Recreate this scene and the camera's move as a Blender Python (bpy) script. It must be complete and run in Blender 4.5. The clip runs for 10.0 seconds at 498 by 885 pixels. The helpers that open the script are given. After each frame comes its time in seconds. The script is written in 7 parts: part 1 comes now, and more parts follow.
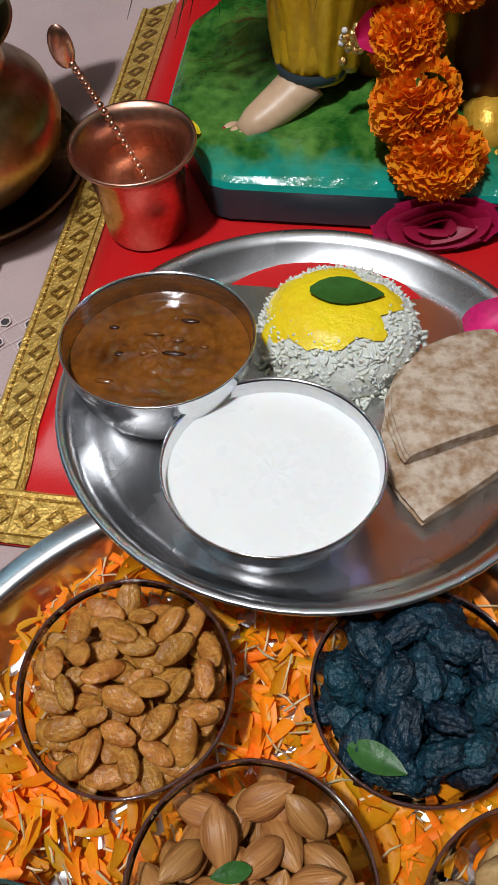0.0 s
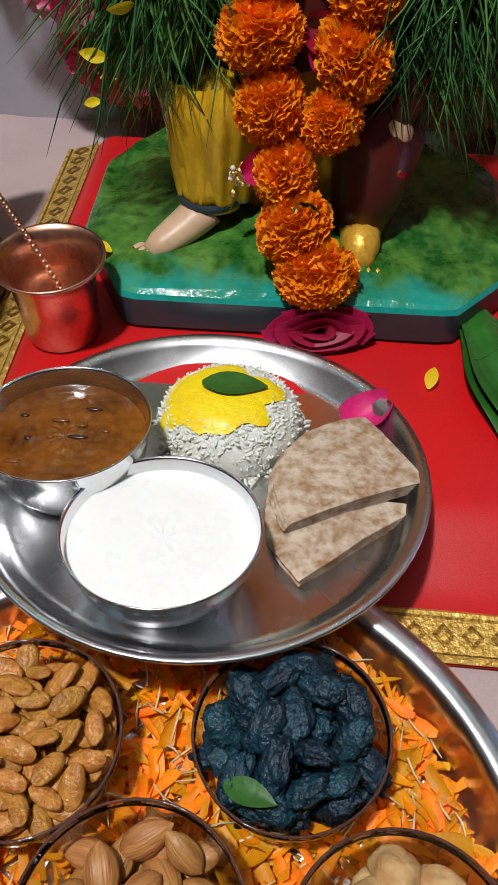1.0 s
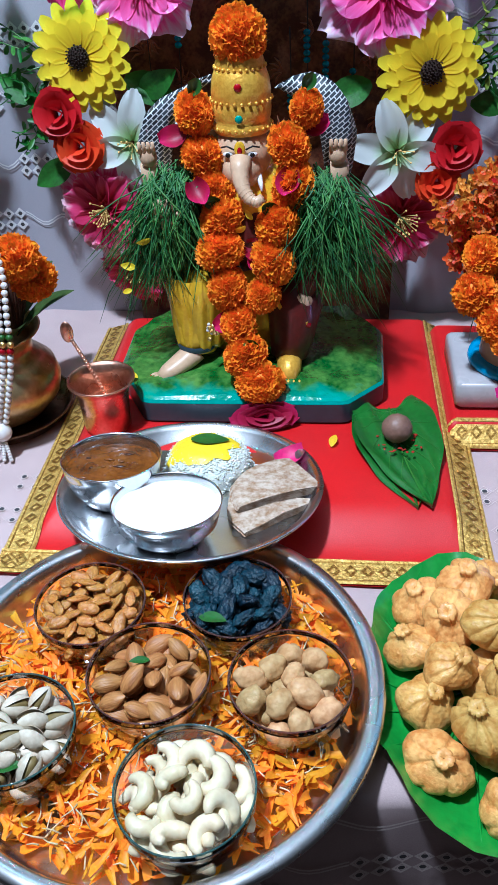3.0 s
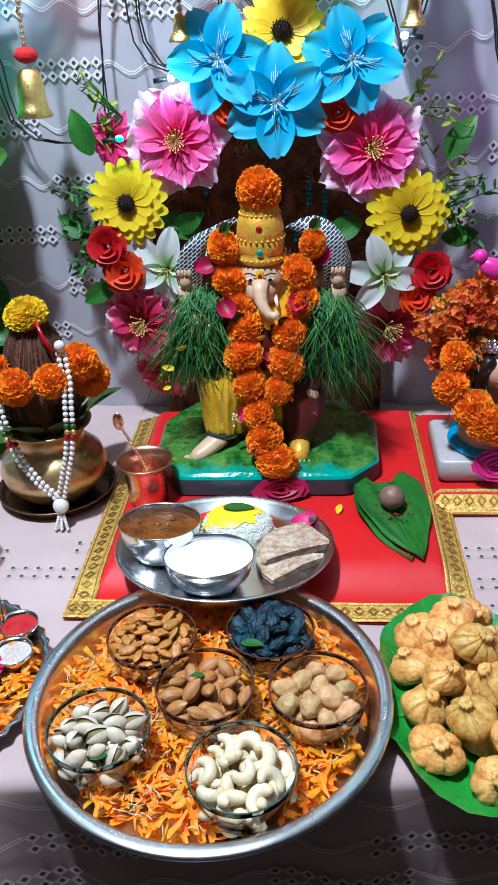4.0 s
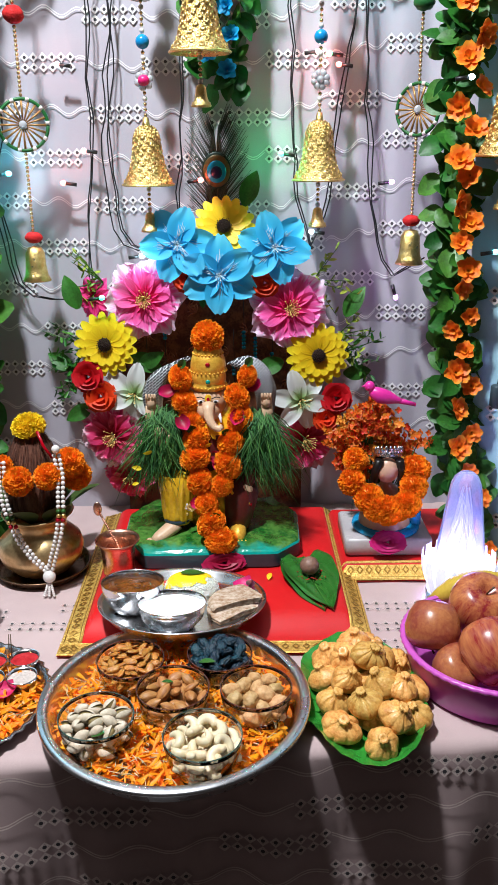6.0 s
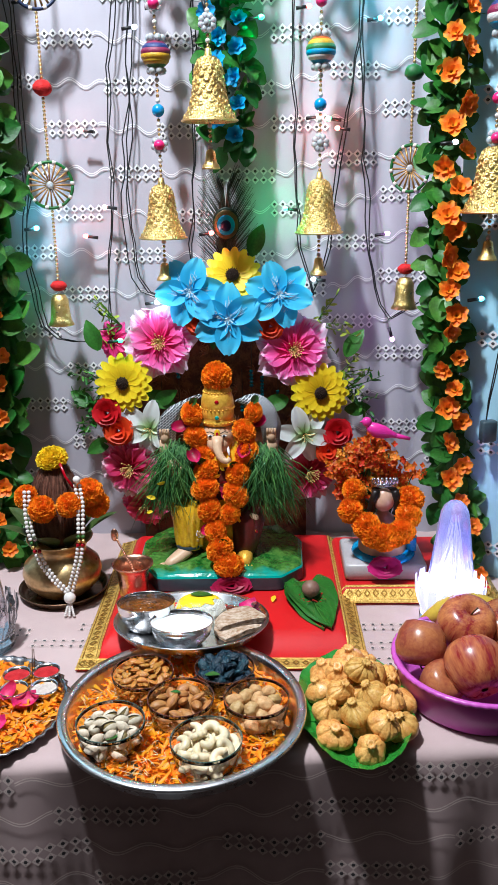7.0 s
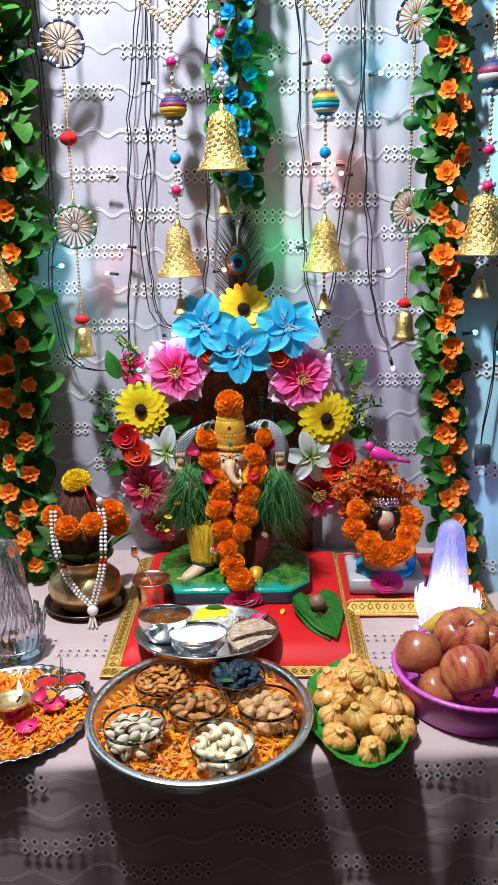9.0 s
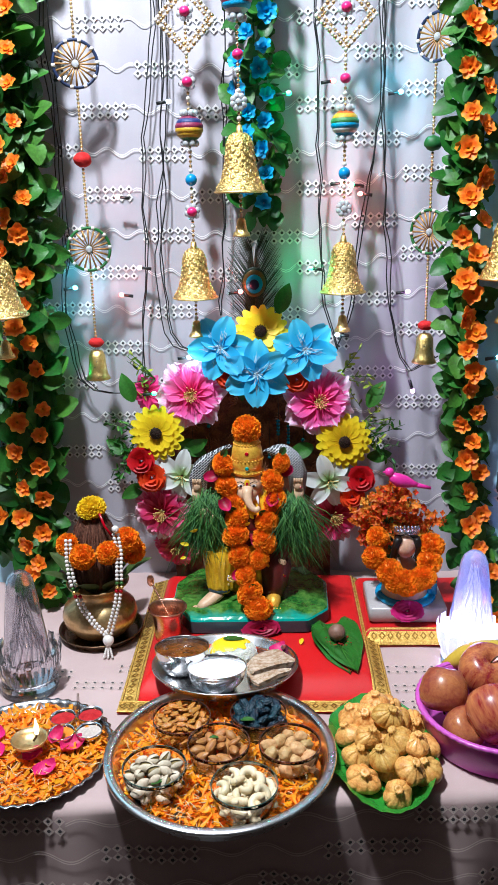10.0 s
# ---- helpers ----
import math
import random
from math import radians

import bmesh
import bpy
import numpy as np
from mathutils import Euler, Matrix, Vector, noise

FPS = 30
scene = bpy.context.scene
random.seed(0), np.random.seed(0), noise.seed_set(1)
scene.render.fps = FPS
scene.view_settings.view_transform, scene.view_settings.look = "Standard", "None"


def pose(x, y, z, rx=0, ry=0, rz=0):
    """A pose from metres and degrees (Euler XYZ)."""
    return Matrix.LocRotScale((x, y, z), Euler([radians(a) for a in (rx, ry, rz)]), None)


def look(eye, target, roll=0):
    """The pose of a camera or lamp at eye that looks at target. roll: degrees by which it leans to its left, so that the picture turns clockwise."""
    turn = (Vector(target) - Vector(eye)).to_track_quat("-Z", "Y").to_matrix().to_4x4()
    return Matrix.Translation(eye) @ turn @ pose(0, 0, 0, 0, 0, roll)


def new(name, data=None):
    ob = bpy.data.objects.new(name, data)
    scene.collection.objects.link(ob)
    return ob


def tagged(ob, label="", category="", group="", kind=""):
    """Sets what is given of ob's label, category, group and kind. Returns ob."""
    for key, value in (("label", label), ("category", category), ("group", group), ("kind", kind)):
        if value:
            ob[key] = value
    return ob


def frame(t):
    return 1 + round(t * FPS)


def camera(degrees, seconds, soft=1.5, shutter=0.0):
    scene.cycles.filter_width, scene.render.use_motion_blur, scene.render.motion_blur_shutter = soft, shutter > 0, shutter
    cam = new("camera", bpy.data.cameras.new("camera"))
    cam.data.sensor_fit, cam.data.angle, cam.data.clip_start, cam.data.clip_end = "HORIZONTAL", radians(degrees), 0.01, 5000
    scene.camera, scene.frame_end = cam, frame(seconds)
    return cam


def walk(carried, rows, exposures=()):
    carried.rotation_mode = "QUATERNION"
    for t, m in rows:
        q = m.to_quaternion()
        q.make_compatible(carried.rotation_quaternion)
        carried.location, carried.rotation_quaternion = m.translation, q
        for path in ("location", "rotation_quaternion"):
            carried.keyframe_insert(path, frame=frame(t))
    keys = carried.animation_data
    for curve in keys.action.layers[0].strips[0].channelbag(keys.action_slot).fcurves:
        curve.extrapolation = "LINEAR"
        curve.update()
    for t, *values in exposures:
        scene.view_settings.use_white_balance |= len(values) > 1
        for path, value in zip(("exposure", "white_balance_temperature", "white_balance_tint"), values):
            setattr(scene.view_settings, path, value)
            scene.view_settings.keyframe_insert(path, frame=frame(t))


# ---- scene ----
cam = camera(33.8, 10.0)
PATH = [
    (0, (0.012, 0.012, 1.076), (-0.222, 1.037, -0.625), -5.5),
    (0.5, (0.032, -0.005, 1.084), (-0.146, 1.152, -0.538), -2.9),
    (1, (0.04, -0.024, 1.095), (-0.083, 1.26, -0.434), -0.0),
    (1.5, (0.047, -0.063, 1.114), (-0.07, 1.304, -0.341), 0.2),
    (2, (0.062, -0.135, 1.145), (-0.063, 1.323, -0.218), 0.4),
    (2.2, (0.071, -0.172, 1.155), (-0.062, 1.328, -0.161), 0.1),
    (3.3, (0.109, -0.338, 1.228), (-0.09, 1.301, 0.101), -3.3),
    (3.5, (0.103, -0.364, 1.241), (-0.094, 1.3, 0.149), -3.2),
    (4, (0.081, -0.441, 1.27), (-0.073, 1.3, 0.298), -2.6),
    (4.5, (0.048, -0.526, 1.278), (-0.042, 1.283, 0.43), -1.8),
    (5, (0.034, -0.596, 1.293), (0.016, 1.258, 0.544), -0.9),
    (5.5, (0.05, -0.648, 1.317), (0.074, 1.219, 0.601), -0.4),
    (5.7, (0.058, -0.674, 1.321), (0.086, 1.201, 0.627), -0.4),
    (6.8, (0.094, -0.788, 1.368), (0.072, 1.112, 0.744), -0.6),
    (7, (0.093, -0.8, 1.364), (0.064, 1.108, 0.765), -0.8),
    (7.5, (0.096, -0.836, 1.377), (0.041, 1.075, 0.789), -0.9),
    (8, (0.095, -0.868, 1.38), (0.037, 1.051, 0.819), -0.9),
    (8.5, (0.095, -0.882, 1.389), (0.036, 1.04, 0.839), -1.0),
    (9, (0.089, -0.883, 1.407), (0.043, 1.034, 0.839), -1.0),
    (9.5, (0.083, -0.866, 1.432), (0.037, 1.047, 0.852), -1.0),
    (10, (0.069, -0.847, 1.446), (0.01, 1.067, 0.871), -1.2),
]
walk(cam, [(t, look(eye, target, roll)) for t, eye, target, roll in PATH],
     exposures=[(0.0, -0.7, 6000, 7), (1.0, -0.5, 6200, 8), (2.0, -0.3, 6050, 9), (3.3, 0.17, 4600, 1), (3.8, 0.17, 4850, 1), (4.5, 0.15, 5600, 4), (5.0, 0.15, 5650, 4), (5.5, 0.15, 5900, 7), (7.0, 0.15, 5650, 5), (8.5, 0.15, 5850, 6), (9.5, 0.17, 5500, 4), (10.0, 0.15, 5650, 5)])

# ---- light ----
scene.view_settings.exposure = 0.0
world = bpy.data.worlds.new("night")
scene.world = world
world.use_nodes = True
world.node_tree.nodes["Background"].inputs[0].default_value = (0.5, 0.55, 0.7, 1)
world.node_tree.nodes["Background"].inputs[1].default_value = 0.01


def lamp(name, kind, where, power, colour, size=0.1, target=None):
    data = bpy.data.lights.new(name, kind)
    data.energy, data.color = power, colour
    if kind == "AREA":
        data.size = size
    else:
        data.shadow_soft_size = size
    ob = new(name, data)
    ob.matrix_world = look(where, target or (where[0], where[1] + 0.001, 0))
    return ob


lamp("ceiling_lamp_light", "POINT", (-0.33, -0.19, 2.66), 186, (1.0, 0.97, 0.95), 0.06)

# ---- tools ----
rng = random.Random(7)
TAU = 2 * math.pi


class Geo:
    """Collects points and faces with a material slot each."""

    def __init__(self):
        self.v, self.f, self.m = [], [], []

    def add(self, verts, faces, slot=0, at=None):
        n = len(self.v)
        if at is not None:
            verts = [at @ Vector(p) for p in verts]
        self.v.extend(tuple(p) for p in verts)
        self.f.extend(tuple(i + n for i in q) for q in faces)
        self.m.extend([slot] * len(faces))
        return self

    def surf(self, fn, nu, nv, slot=0, at=None, loop=False):
        """A sheet fn(u, v), u and v from 0 to 1; loop: closed along u."""
        cols = nu if loop else nu + 1
        verts = [fn(i / nu, j / nv) for j in range(nv + 1) for i in range(cols)]
        faces = []
        for j in range(nv):
            for i in range(nu):
                a, b = j * cols + i, j * cols + (i + 1) % cols
                faces.append((a, b, b + cols, a + cols))
        return self.add(verts, faces, slot, at)

    def lathe(self, prof, n=40, slot=0, at=None, wob=None):
        verts, faces = [], []
        for r, z in prof:
            for i in range(n):
                a = TAU * i / n
                k = wob(a, r, z) if wob else 1.0
                verts.append((r * k * math.cos(a), r * k * math.sin(a), z))
        for j in range(len(prof) - 1):
            for i in range(n):
                a, b = j * n + i, j * n + (i + 1) % n
                faces.append((a, b, b + n, a + n))
        return self.add(verts, faces, slot, at)

    def tube(self, pts, r, n=6, slot=0, at=None):
        pts = [Vector(p) for p in pts]
        rad = r if isinstance(r, (list, tuple)) else [r] * len(pts)
        verts, faces = [], []
        side = None
        for k, p in enumerate(pts):
            d = (pts[min(k + 1, len(pts) - 1)] - pts[max(k - 1, 0)])
            d = d.normalized() if d.length > 1e-9 else Vector((0, 0, 1))
            if side is None:
                side = d.orthogonal().normalized()
            else:
                side = side - d * side.dot(d)
                side = side.normalized() if side.length > 1e-6 else d.orthogonal().normalized()
            up = d.cross(side)
            for i in range(n):
                a = TAU * i / n
                verts.append(p + (side * math.cos(a) + up * math.sin(a)) * rad[k])
        for k in range(len(pts) - 1):
            for i in range(n):
                a, b = k * n + i, k * n + (i + 1) % n
                faces.append((a, b, b + n, a + n))
        faces.append(tuple(range(n - 1, -1, -1)))
        faces.append(tuple(range((len(pts) - 1) * n, len(pts) * n)))
        return self.add(verts, faces, slot, at)

    def ball(self, c, r, nu=12, nv=8, slot=0, at=None, fn=None):
        """An ellipsoid; fn(direction) scales it."""
        r = r if isinstance(r, (list, tuple)) else (r, r, r)

        def point(u, v):
            a, b = TAU * u, math.pi * (v * 0.996 + 0.002)
            d = Vector((math.cos(a) * math.sin(b), math.sin(a) * math.sin(b), -math.cos(b)))
            k = fn(d) if fn else 1.0
            return (c[0] + r[0] * d.x * k, c[1] + r[1] * d.y * k, c[2] + r[2] * d.z * k)

        return self.surf(point, nu, nv, slot, at, loop=True)

    def box(self, x0, x1, y0, y1, z0, z1, b=0.0, slot=0, at=None):
        """A box with bevelled upright and level edges."""
        if b <= 0:
            vs = [(x, y, z) for z in (z0, z1) for x, y in ((x0, y0), (x1, y0), (x1, y1), (x0, y1))]
            fs = [(3, 2, 1, 0), (4, 5, 6, 7)] + [(i, (i + 1) % 4, 4 + (i + 1) % 4, 4 + i) for i in range(4)]
            return self.add(vs, fs, slot, at)
        rings = []
        for inset, z in ((b, z0), (0, z0 + b), (0, z1 - b), (b * 0.3, z1 - b * 0.3), (b, z1)):
            ring = []
            for cx, cy, sx, sy in ((x0, y0, 1, 1), (x1, y0, -1, 1), (x1, y1, -1, -1), (x0, y1, 1, -1)):
                p, q = (cx + sx * (inset + b), cy + sy * inset), (cx + sx * inset, cy + sy * (inset + b))
                ring += [p, q] if (sx * sy) < 0 else [q, p]
            rings.append([(x, y, z) for x, y in ring])
        vs = [p for ring in rings for p in ring]
        fs = [tuple(range(7, -1, -1)), tuple(range(32, 40))]
        for k in range(4):
            fs += [(k * 8 + i, k * 8 + (i + 1) % 8, k * 8 + 8 + (i + 1) % 8, k * 8 + 8 + i) for i in range(8)]
        return self.add(vs, fs, slot, at)

    def mesh(self, name, mats, smooth=True):
        me = bpy.data.meshes.new(name)
        me.from_pydata(self.v, [], self.f)
        for m in mats if isinstance(mats, (list, tuple)) else [mats]:
            me.materials.append(m)
        me.polygons.foreach_set("material_index", self.m)
        me.polygons.foreach_set("use_smooth", [smooth] * len(self.f))
        me.update()
        return me


def thing(name, x, y, z, label, category, group="", kind="", rz=0.0):
    ob = new(name)
    ob.empty_display_size = 0.01
    ob.matrix_world = pose(x, y, z, 0, 0, rz)
    return tagged(ob, label, category, group, kind)


def solo(name, geo, mats, m, label, category, group="", kind="", smooth=True):
    """A thing that is one mesh; geo may also be a ready mesh."""
    me = geo.mesh(name, mats, smooth) if isinstance(geo, Geo) else geo
    ob = new(name, me)
    ob.matrix_world = m
    return tagged(ob, label, category, group, kind)


def part(name, geo, mats, parent, label="", m=None, smooth=True, kind=""):
    me = geo.mesh(name, mats, smooth) if isinstance(geo, Geo) else geo
    ob = new(name, me)
    ob.parent = parent
    if m is not None:
        ob.matrix_basis = m
    return tagged(ob, label, kind=kind)


def noisy(x, y, z=0.0):
    return noise.noise(Vector((x, y, z)))


def aim(p, d, spin=0.0, scale=1.0):
    """The pose at p whose z axis points along d."""
    q = Vector(d).to_track_quat("Z", "Y").to_matrix().to_4x4()
    return Matrix.Translation(p) @ q @ Matrix.Rotation(spin, 4, "Z") @ Matrix.Scale(scale, 4)


def wobble(amount, freq, seed):
    return lambda d: 1 + amount * noisy(d.x * freq + seed, d.y * freq - seed, d.z * freq)


# ---- materials ----
def let_through(t, p, colour, share):
    """Mixes in light that passes through a thin sheet."""
    tr, mx = t.nodes.new("ShaderNodeBsdfTranslucent"), t.nodes.new("ShaderNodeMixShader")
    t.links.new(colour, tr.inputs["Color"])
    mx.inputs[0].default_value = share
    t.links.new(p.outputs[0], mx.inputs[1])
    t.links.new(tr.outputs[0], mx.inputs[2])
    t.links.new(mx.outputs[0], t.nodes["Material Output"].inputs["Surface"])


def mat(name, c1, c2=None, rough=0.5, metal=0.0, scale=40.0, fine=300.0, bump=0.0, bscale=200.0, rnd=0.0,
        sss=0.0, coat=0.0, trans=0.0, ior=1.45, spread=0.12, sheen=0.0, stretch=None, island=0.0, emit=None, power=0.0, thin=0.0):
    m = bpy.data.materials.new(name)
    m.use_nodes = True
    t = m.node_tree
    p = t.nodes["Principled BSDF"]
    c2 = c2 or tuple(k * 0.75 for k in c1)
    tc = t.nodes.new("ShaderNodeTexCoord")
    src = tc.outputs["Object"]
    if stretch:
        mp = t.nodes.new("ShaderNodeMapping")
        mp.inputs["Scale"].default_value = stretch
        t.links.new(src, mp.inputs["Vector"])
        src = mp.outputs[0]

    def nz(s, d=3.0):
        n = t.nodes.new("ShaderNodeTexNoise")
        n.inputs["Scale"].default_value, n.inputs["Detail"].default_value = s, d
        t.links.new(src, n.inputs["Vector"])
        return n.outputs["Fac"]

    a, b = nz(scale), nz(fine, 2.0)
    add = t.nodes.new("ShaderNodeMath")
    add.operation = "MULTIPLY_ADD"
    t.links.new(b, add.inputs[0])
    add.inputs[1].default_value = 0.5
    t.links.new(a, add.inputs[2])
    ramp = t.nodes.new("ShaderNodeMapRange")
    ramp.inputs[1].default_value, ramp.inputs[2].default_value = 0.75 - spread * 1.6, 0.75 + spread * 1.6
    t.links.new(add.outputs[0], ramp.inputs[0])
    mix = t.nodes.new("ShaderNodeMix")
    mix.data_type = "RGBA"
    mix.inputs[6].default_value, mix.inputs[7].default_value = (*c1, 1), (*c2, 1)
    t.links.new(ramp.outputs[0], mix.inputs[0])
    col = mix.outputs[2]
    if rnd or island:
        hsv = t.nodes.new("ShaderNodeHueSaturation")
        if rnd:
            rn = t.nodes.new("ShaderNodeObjectInfo").outputs["Random"]
        else:
            rn = t.nodes.new("ShaderNodeNewGeometry").outputs["Random Per Island"]
        k = rnd or island
        v = t.nodes.new("ShaderNodeMapRange")
        v.inputs[3].default_value, v.inputs[4].default_value = 1 - k, 1 + k
        t.links.new(rn, v.inputs[0])
        t.links.new(v.outputs[0], hsv.inputs["Value"])
        h = t.nodes.new("ShaderNodeMapRange")
        h.inputs[3].default_value, h.inputs[4].default_value = 0.5 + k * 0.06, 0.5 - k * 0.06
        t.links.new(rn, h.inputs[0])
        t.links.new(h.outputs[0], hsv.inputs["Hue"])
        t.links.new(col, hsv.inputs["Color"])
        col = hsv.outputs[0]
    t.links.new(col, p.inputs["Base Color"])
    rr = t.nodes.new("ShaderNodeMapRange")
    rr.inputs[1].default_value, rr.inputs[2].default_value = 0.3, 0.7
    rr.inputs[3].default_value, rr.inputs[4].default_value = rough * 0.8, min(1.0, rough * 1.2)
    t.links.new(a, rr.inputs[0])
    t.links.new(rr.outputs[0], p.inputs["Roughness"])
    p.inputs["Metallic"].default_value = metal
    p.inputs["IOR"].default_value = ior
    p.inputs["Transmission Weight"].default_value = trans
    p.inputs["Coat Weight"].default_value = coat
    p.inputs["Coat Roughness"].default_value = 0.15
    p.inputs["Sheen Weight"].default_value = sheen
    if sss:
        p.inputs["Subsurface Weight"].default_value = sss
        p.inputs["Subsurface Scale"].default_value = 0.004
        p.inputs["Subsurface Radius"].default_value = (1.0, 0.6, 0.35)
    if emit:
        p.inputs["Emission Color"].default_value = (*emit, 1)
        p.inputs["Emission Strength"].default_value = power
    if bump:
        bn = t.nodes.new("ShaderNodeBump")
        bn.inputs["Strength"].default_value, bn.inputs["Distance"].default_value = bump, 0.002
        t.links.new(nz(bscale, 4.0), bn.inputs["Height"])
        t.links.new(bn.outputs[0], p.inputs["Normal"])
    if thin:
        let_through(t, p, col, thin)
    return m


STEEL = mat("brushed_steel", (0.78, 0.78, 0.79), (0.66, 0.66, 0.67), 0.27, 1.0, 25, 400, 0.03, 60)
STEEL_BOWL = mat("polished_steel", (0.78, 0.78, 0.79), (0.68, 0.68, 0.69), 0.15, 1.0, 25, 400, 0.03, 60)
COPPER = mat("copper", (0.82, 0.50, 0.36), (0.60, 0.30, 0.20), 0.3, 1.0, 40, 300, 0.05, 50)
BRASS = mat("old_brass", (0.74, 0.55, 0.28), (0.46, 0.31, 0.14), 0.34, 0.9, 30, 200, 0.06, 60)
GOLD = mat("gold_foil", (0.95, 0.74, 0.32), (0.7, 0.47, 0.13), 0.33, 1.0, 150, 900, 0.5, 700)
GOLD_PLAIN = mat("gold_paint", (0.9, 0.55, 0.07), (0.72, 0.36, 0.03), 0.35, 0.35, 90, 500, 0.35, 260)
CLOTH = mat("blush_cotton", (0.53, 0.40, 0.385), (0.45, 0.33, 0.32), 0.9, 0, 9, 900, 0.12, 1200)
CURTAIN = mat("grey_white_cotton", (0.47, 0.445, 0.49), (0.40, 0.38, 0.43), 0.9, 0, 7, 900, 0.12, 1200)
THREAD = mat("white_thread", (0.82, 0.8, 0.8), (0.7, 0.68, 0.68), 0.6, 0, 80, 900, 0.3, 1500)
HOLE = mat("eyelet", (0.07, 0.065, 0.07), None, 0.4)
BLUE_CURTAIN = mat("pale_blue_cotton", (0.42, 0.68, 0.80), (0.36, 0.6, 0.73), 0.85, 0, 7, 900, 0.12, 1200)
RED = mat("red_satin", (0.62, 0.004, 0.006), (0.5, 0.003, 0.005), 0.45, 0, 12, 700, 0.1, 1400, sheen=0.1)
# unseen room surfaces; dark, warm tones set to keep bounced light low
WALL = mat("dark_bounce_wall", (0.035, 0.026, 0.022), (0.03, 0.022, 0.019), 0.8, 0, 4, 90, 0.1, 60)
CEIL = mat("dark_bounce_ceiling", (0.14, 0.13, 0.12), (0.12, 0.11, 0.105), 0.9, 0, 4, 90, 0.1, 60)
FLOOR_M = mat("brown_bounce_floor", (0.05, 0.032, 0.025), (0.04, 0.025, 0.02), 0.35, 0, 6, 60)
WOOD = mat("dark_wood", (0.2, 0.1, 0.05), (0.12, 0.06, 0.03), 0.5, 0, 20, 200, 0.2, 60, stretch=(1, 8, 8))
GLASS = mat("clear_glass", (0.97, 0.93, 0.9), (0.96, 0.92, 0.89), 0.02, 0, trans=1.0, ior=1.45)
GLASS_TINT = mat("smoky_glass_rim", (0.34, 0.17, 0.14), (0.3, 0.14, 0.12), 0.05, 0, trans=0.8, ior=1.45)
ORANGE = mat("marigold_orange", (1.0, 0.40, 0.004), (0.95, 0.28, 0.003), 0.6, 0, 90, 500, 0.1, 500, island=0.14, thin=0.3)
ORANGE_BED = mat("shredded_marigold", (1.0, 0.42, 0.004), (0.9, 0.26, 0.003), 0.5, 0, 60, 500, 0.1, 500, island=0.32, thin=0.25)
YELLOW = mat("yellow_petal", (0.96, 0.76, 0.01), (0.85, 0.58, 0.006), 0.55, 0, 60, 500, 0.1, 400, island=0.12, thin=0.3)
LEAF = mat("green_leaf", (0.035, 0.13, 0.018), (0.02, 0.075, 0.01), 0.4, 0, 40, 300, 0.25, 150, island=0.3)
LEAF_SILK = mat("garland_leaf", (0.045, 0.19, 0.022), (0.025, 0.10, 0.012), 0.45, 0, 40, 300, 0.25, 150, island=0.35, thin=0.2)
GRASS = mat("durva_grass", (0.07, 0.21, 0.045), (0.025, 0.10, 0.025), 0.5, 0, 40, 300, island=0.45)

# ---- the room: unseen shell added to shape the bounced light ----
def slab(name, label, box, material):
    return solo(name, Geo().box(*box), material, Matrix(), label, name.split("_")[0], kind="structure", smooth=False)


slab("floor", "unseen dark brown floor added for bounced light", (-2.0, 2.0, -2.8, 0.9, -0.1, 0.0), FLOOR_M)
slab("ceiling", "unseen dark ceiling added for bounced light", (-2.0, 2.0, -2.8, 0.9, 3.0, 3.1), CEIL)
slab("wall_back", "unseen dark wall added behind the curtain", (-2.0, 2.0, 0.75, 0.9, 0.0, 3.0), WALL)
slab("wall_front", "unseen dark wall added facing the altar for bounced light", (-2.0, 2.0, -2.8, -2.65, 0.0, 3.0), WALL)
slab("wall_left", "unseen dark side wall added for bounced light", (-2.0, -1.85, -2.65, 0.75, 0.0, 3.0), WALL)
slab("wall_right", "unseen dark side wall added for bounced light", (1.85, 2.0, -2.65, 0.75, 0.0, 3.0), WALL)

TOP = 0.75


# the table and its cloth
table = thing("table", 0.0, 0.3, 0.0, "plain dark wooden table hidden under a blush cotton cloth", "table")
part("tabletop", Geo().box(-0.78, 0.78, -0.315, 0.30, 0.70, 0.742, 0.004), WOOD, table)
for sx in (-0.72, 0.72):
    for sy in (-0.27, 0.25):
        part("leg", Geo().box(sx - 0.025, sx + 0.025, sy - 0.025, sy + 0.025, 0.0, 0.70, 0.004), WOOD, table)


def edge_y(x):
    return -0.026 + 0.045 * x


def cloth_front(x, z):
    """The front face of the cloth: y at that place, hanging in soft folds."""
    d = min(1.0, max(0.0, (TOP - z) / 0.30))
    f = 0.010 * math.sin(x * 31 + 2.2 * math.sin(x * 5.0)) + 0.006 * math.sin(x * 67 + 1.0 + z * 4) + 0.004 * noisy(x * 14, z * 9)
    return edge_y(x) - 0.006 - 0.012 * d + f * d ** 0.8


def cloth_top_z(x, y):
    return TOP + 0.0012 * noisy(x * 16, y * 16) + 0.0007 * noisy(x * 45, y * 30, 3)


cloth = thing("tablecloth", 0, 0, 0, "blush cotton tablecloth with eyelet embroidery, hanging over the table front", "tablecloth")
g = Geo()


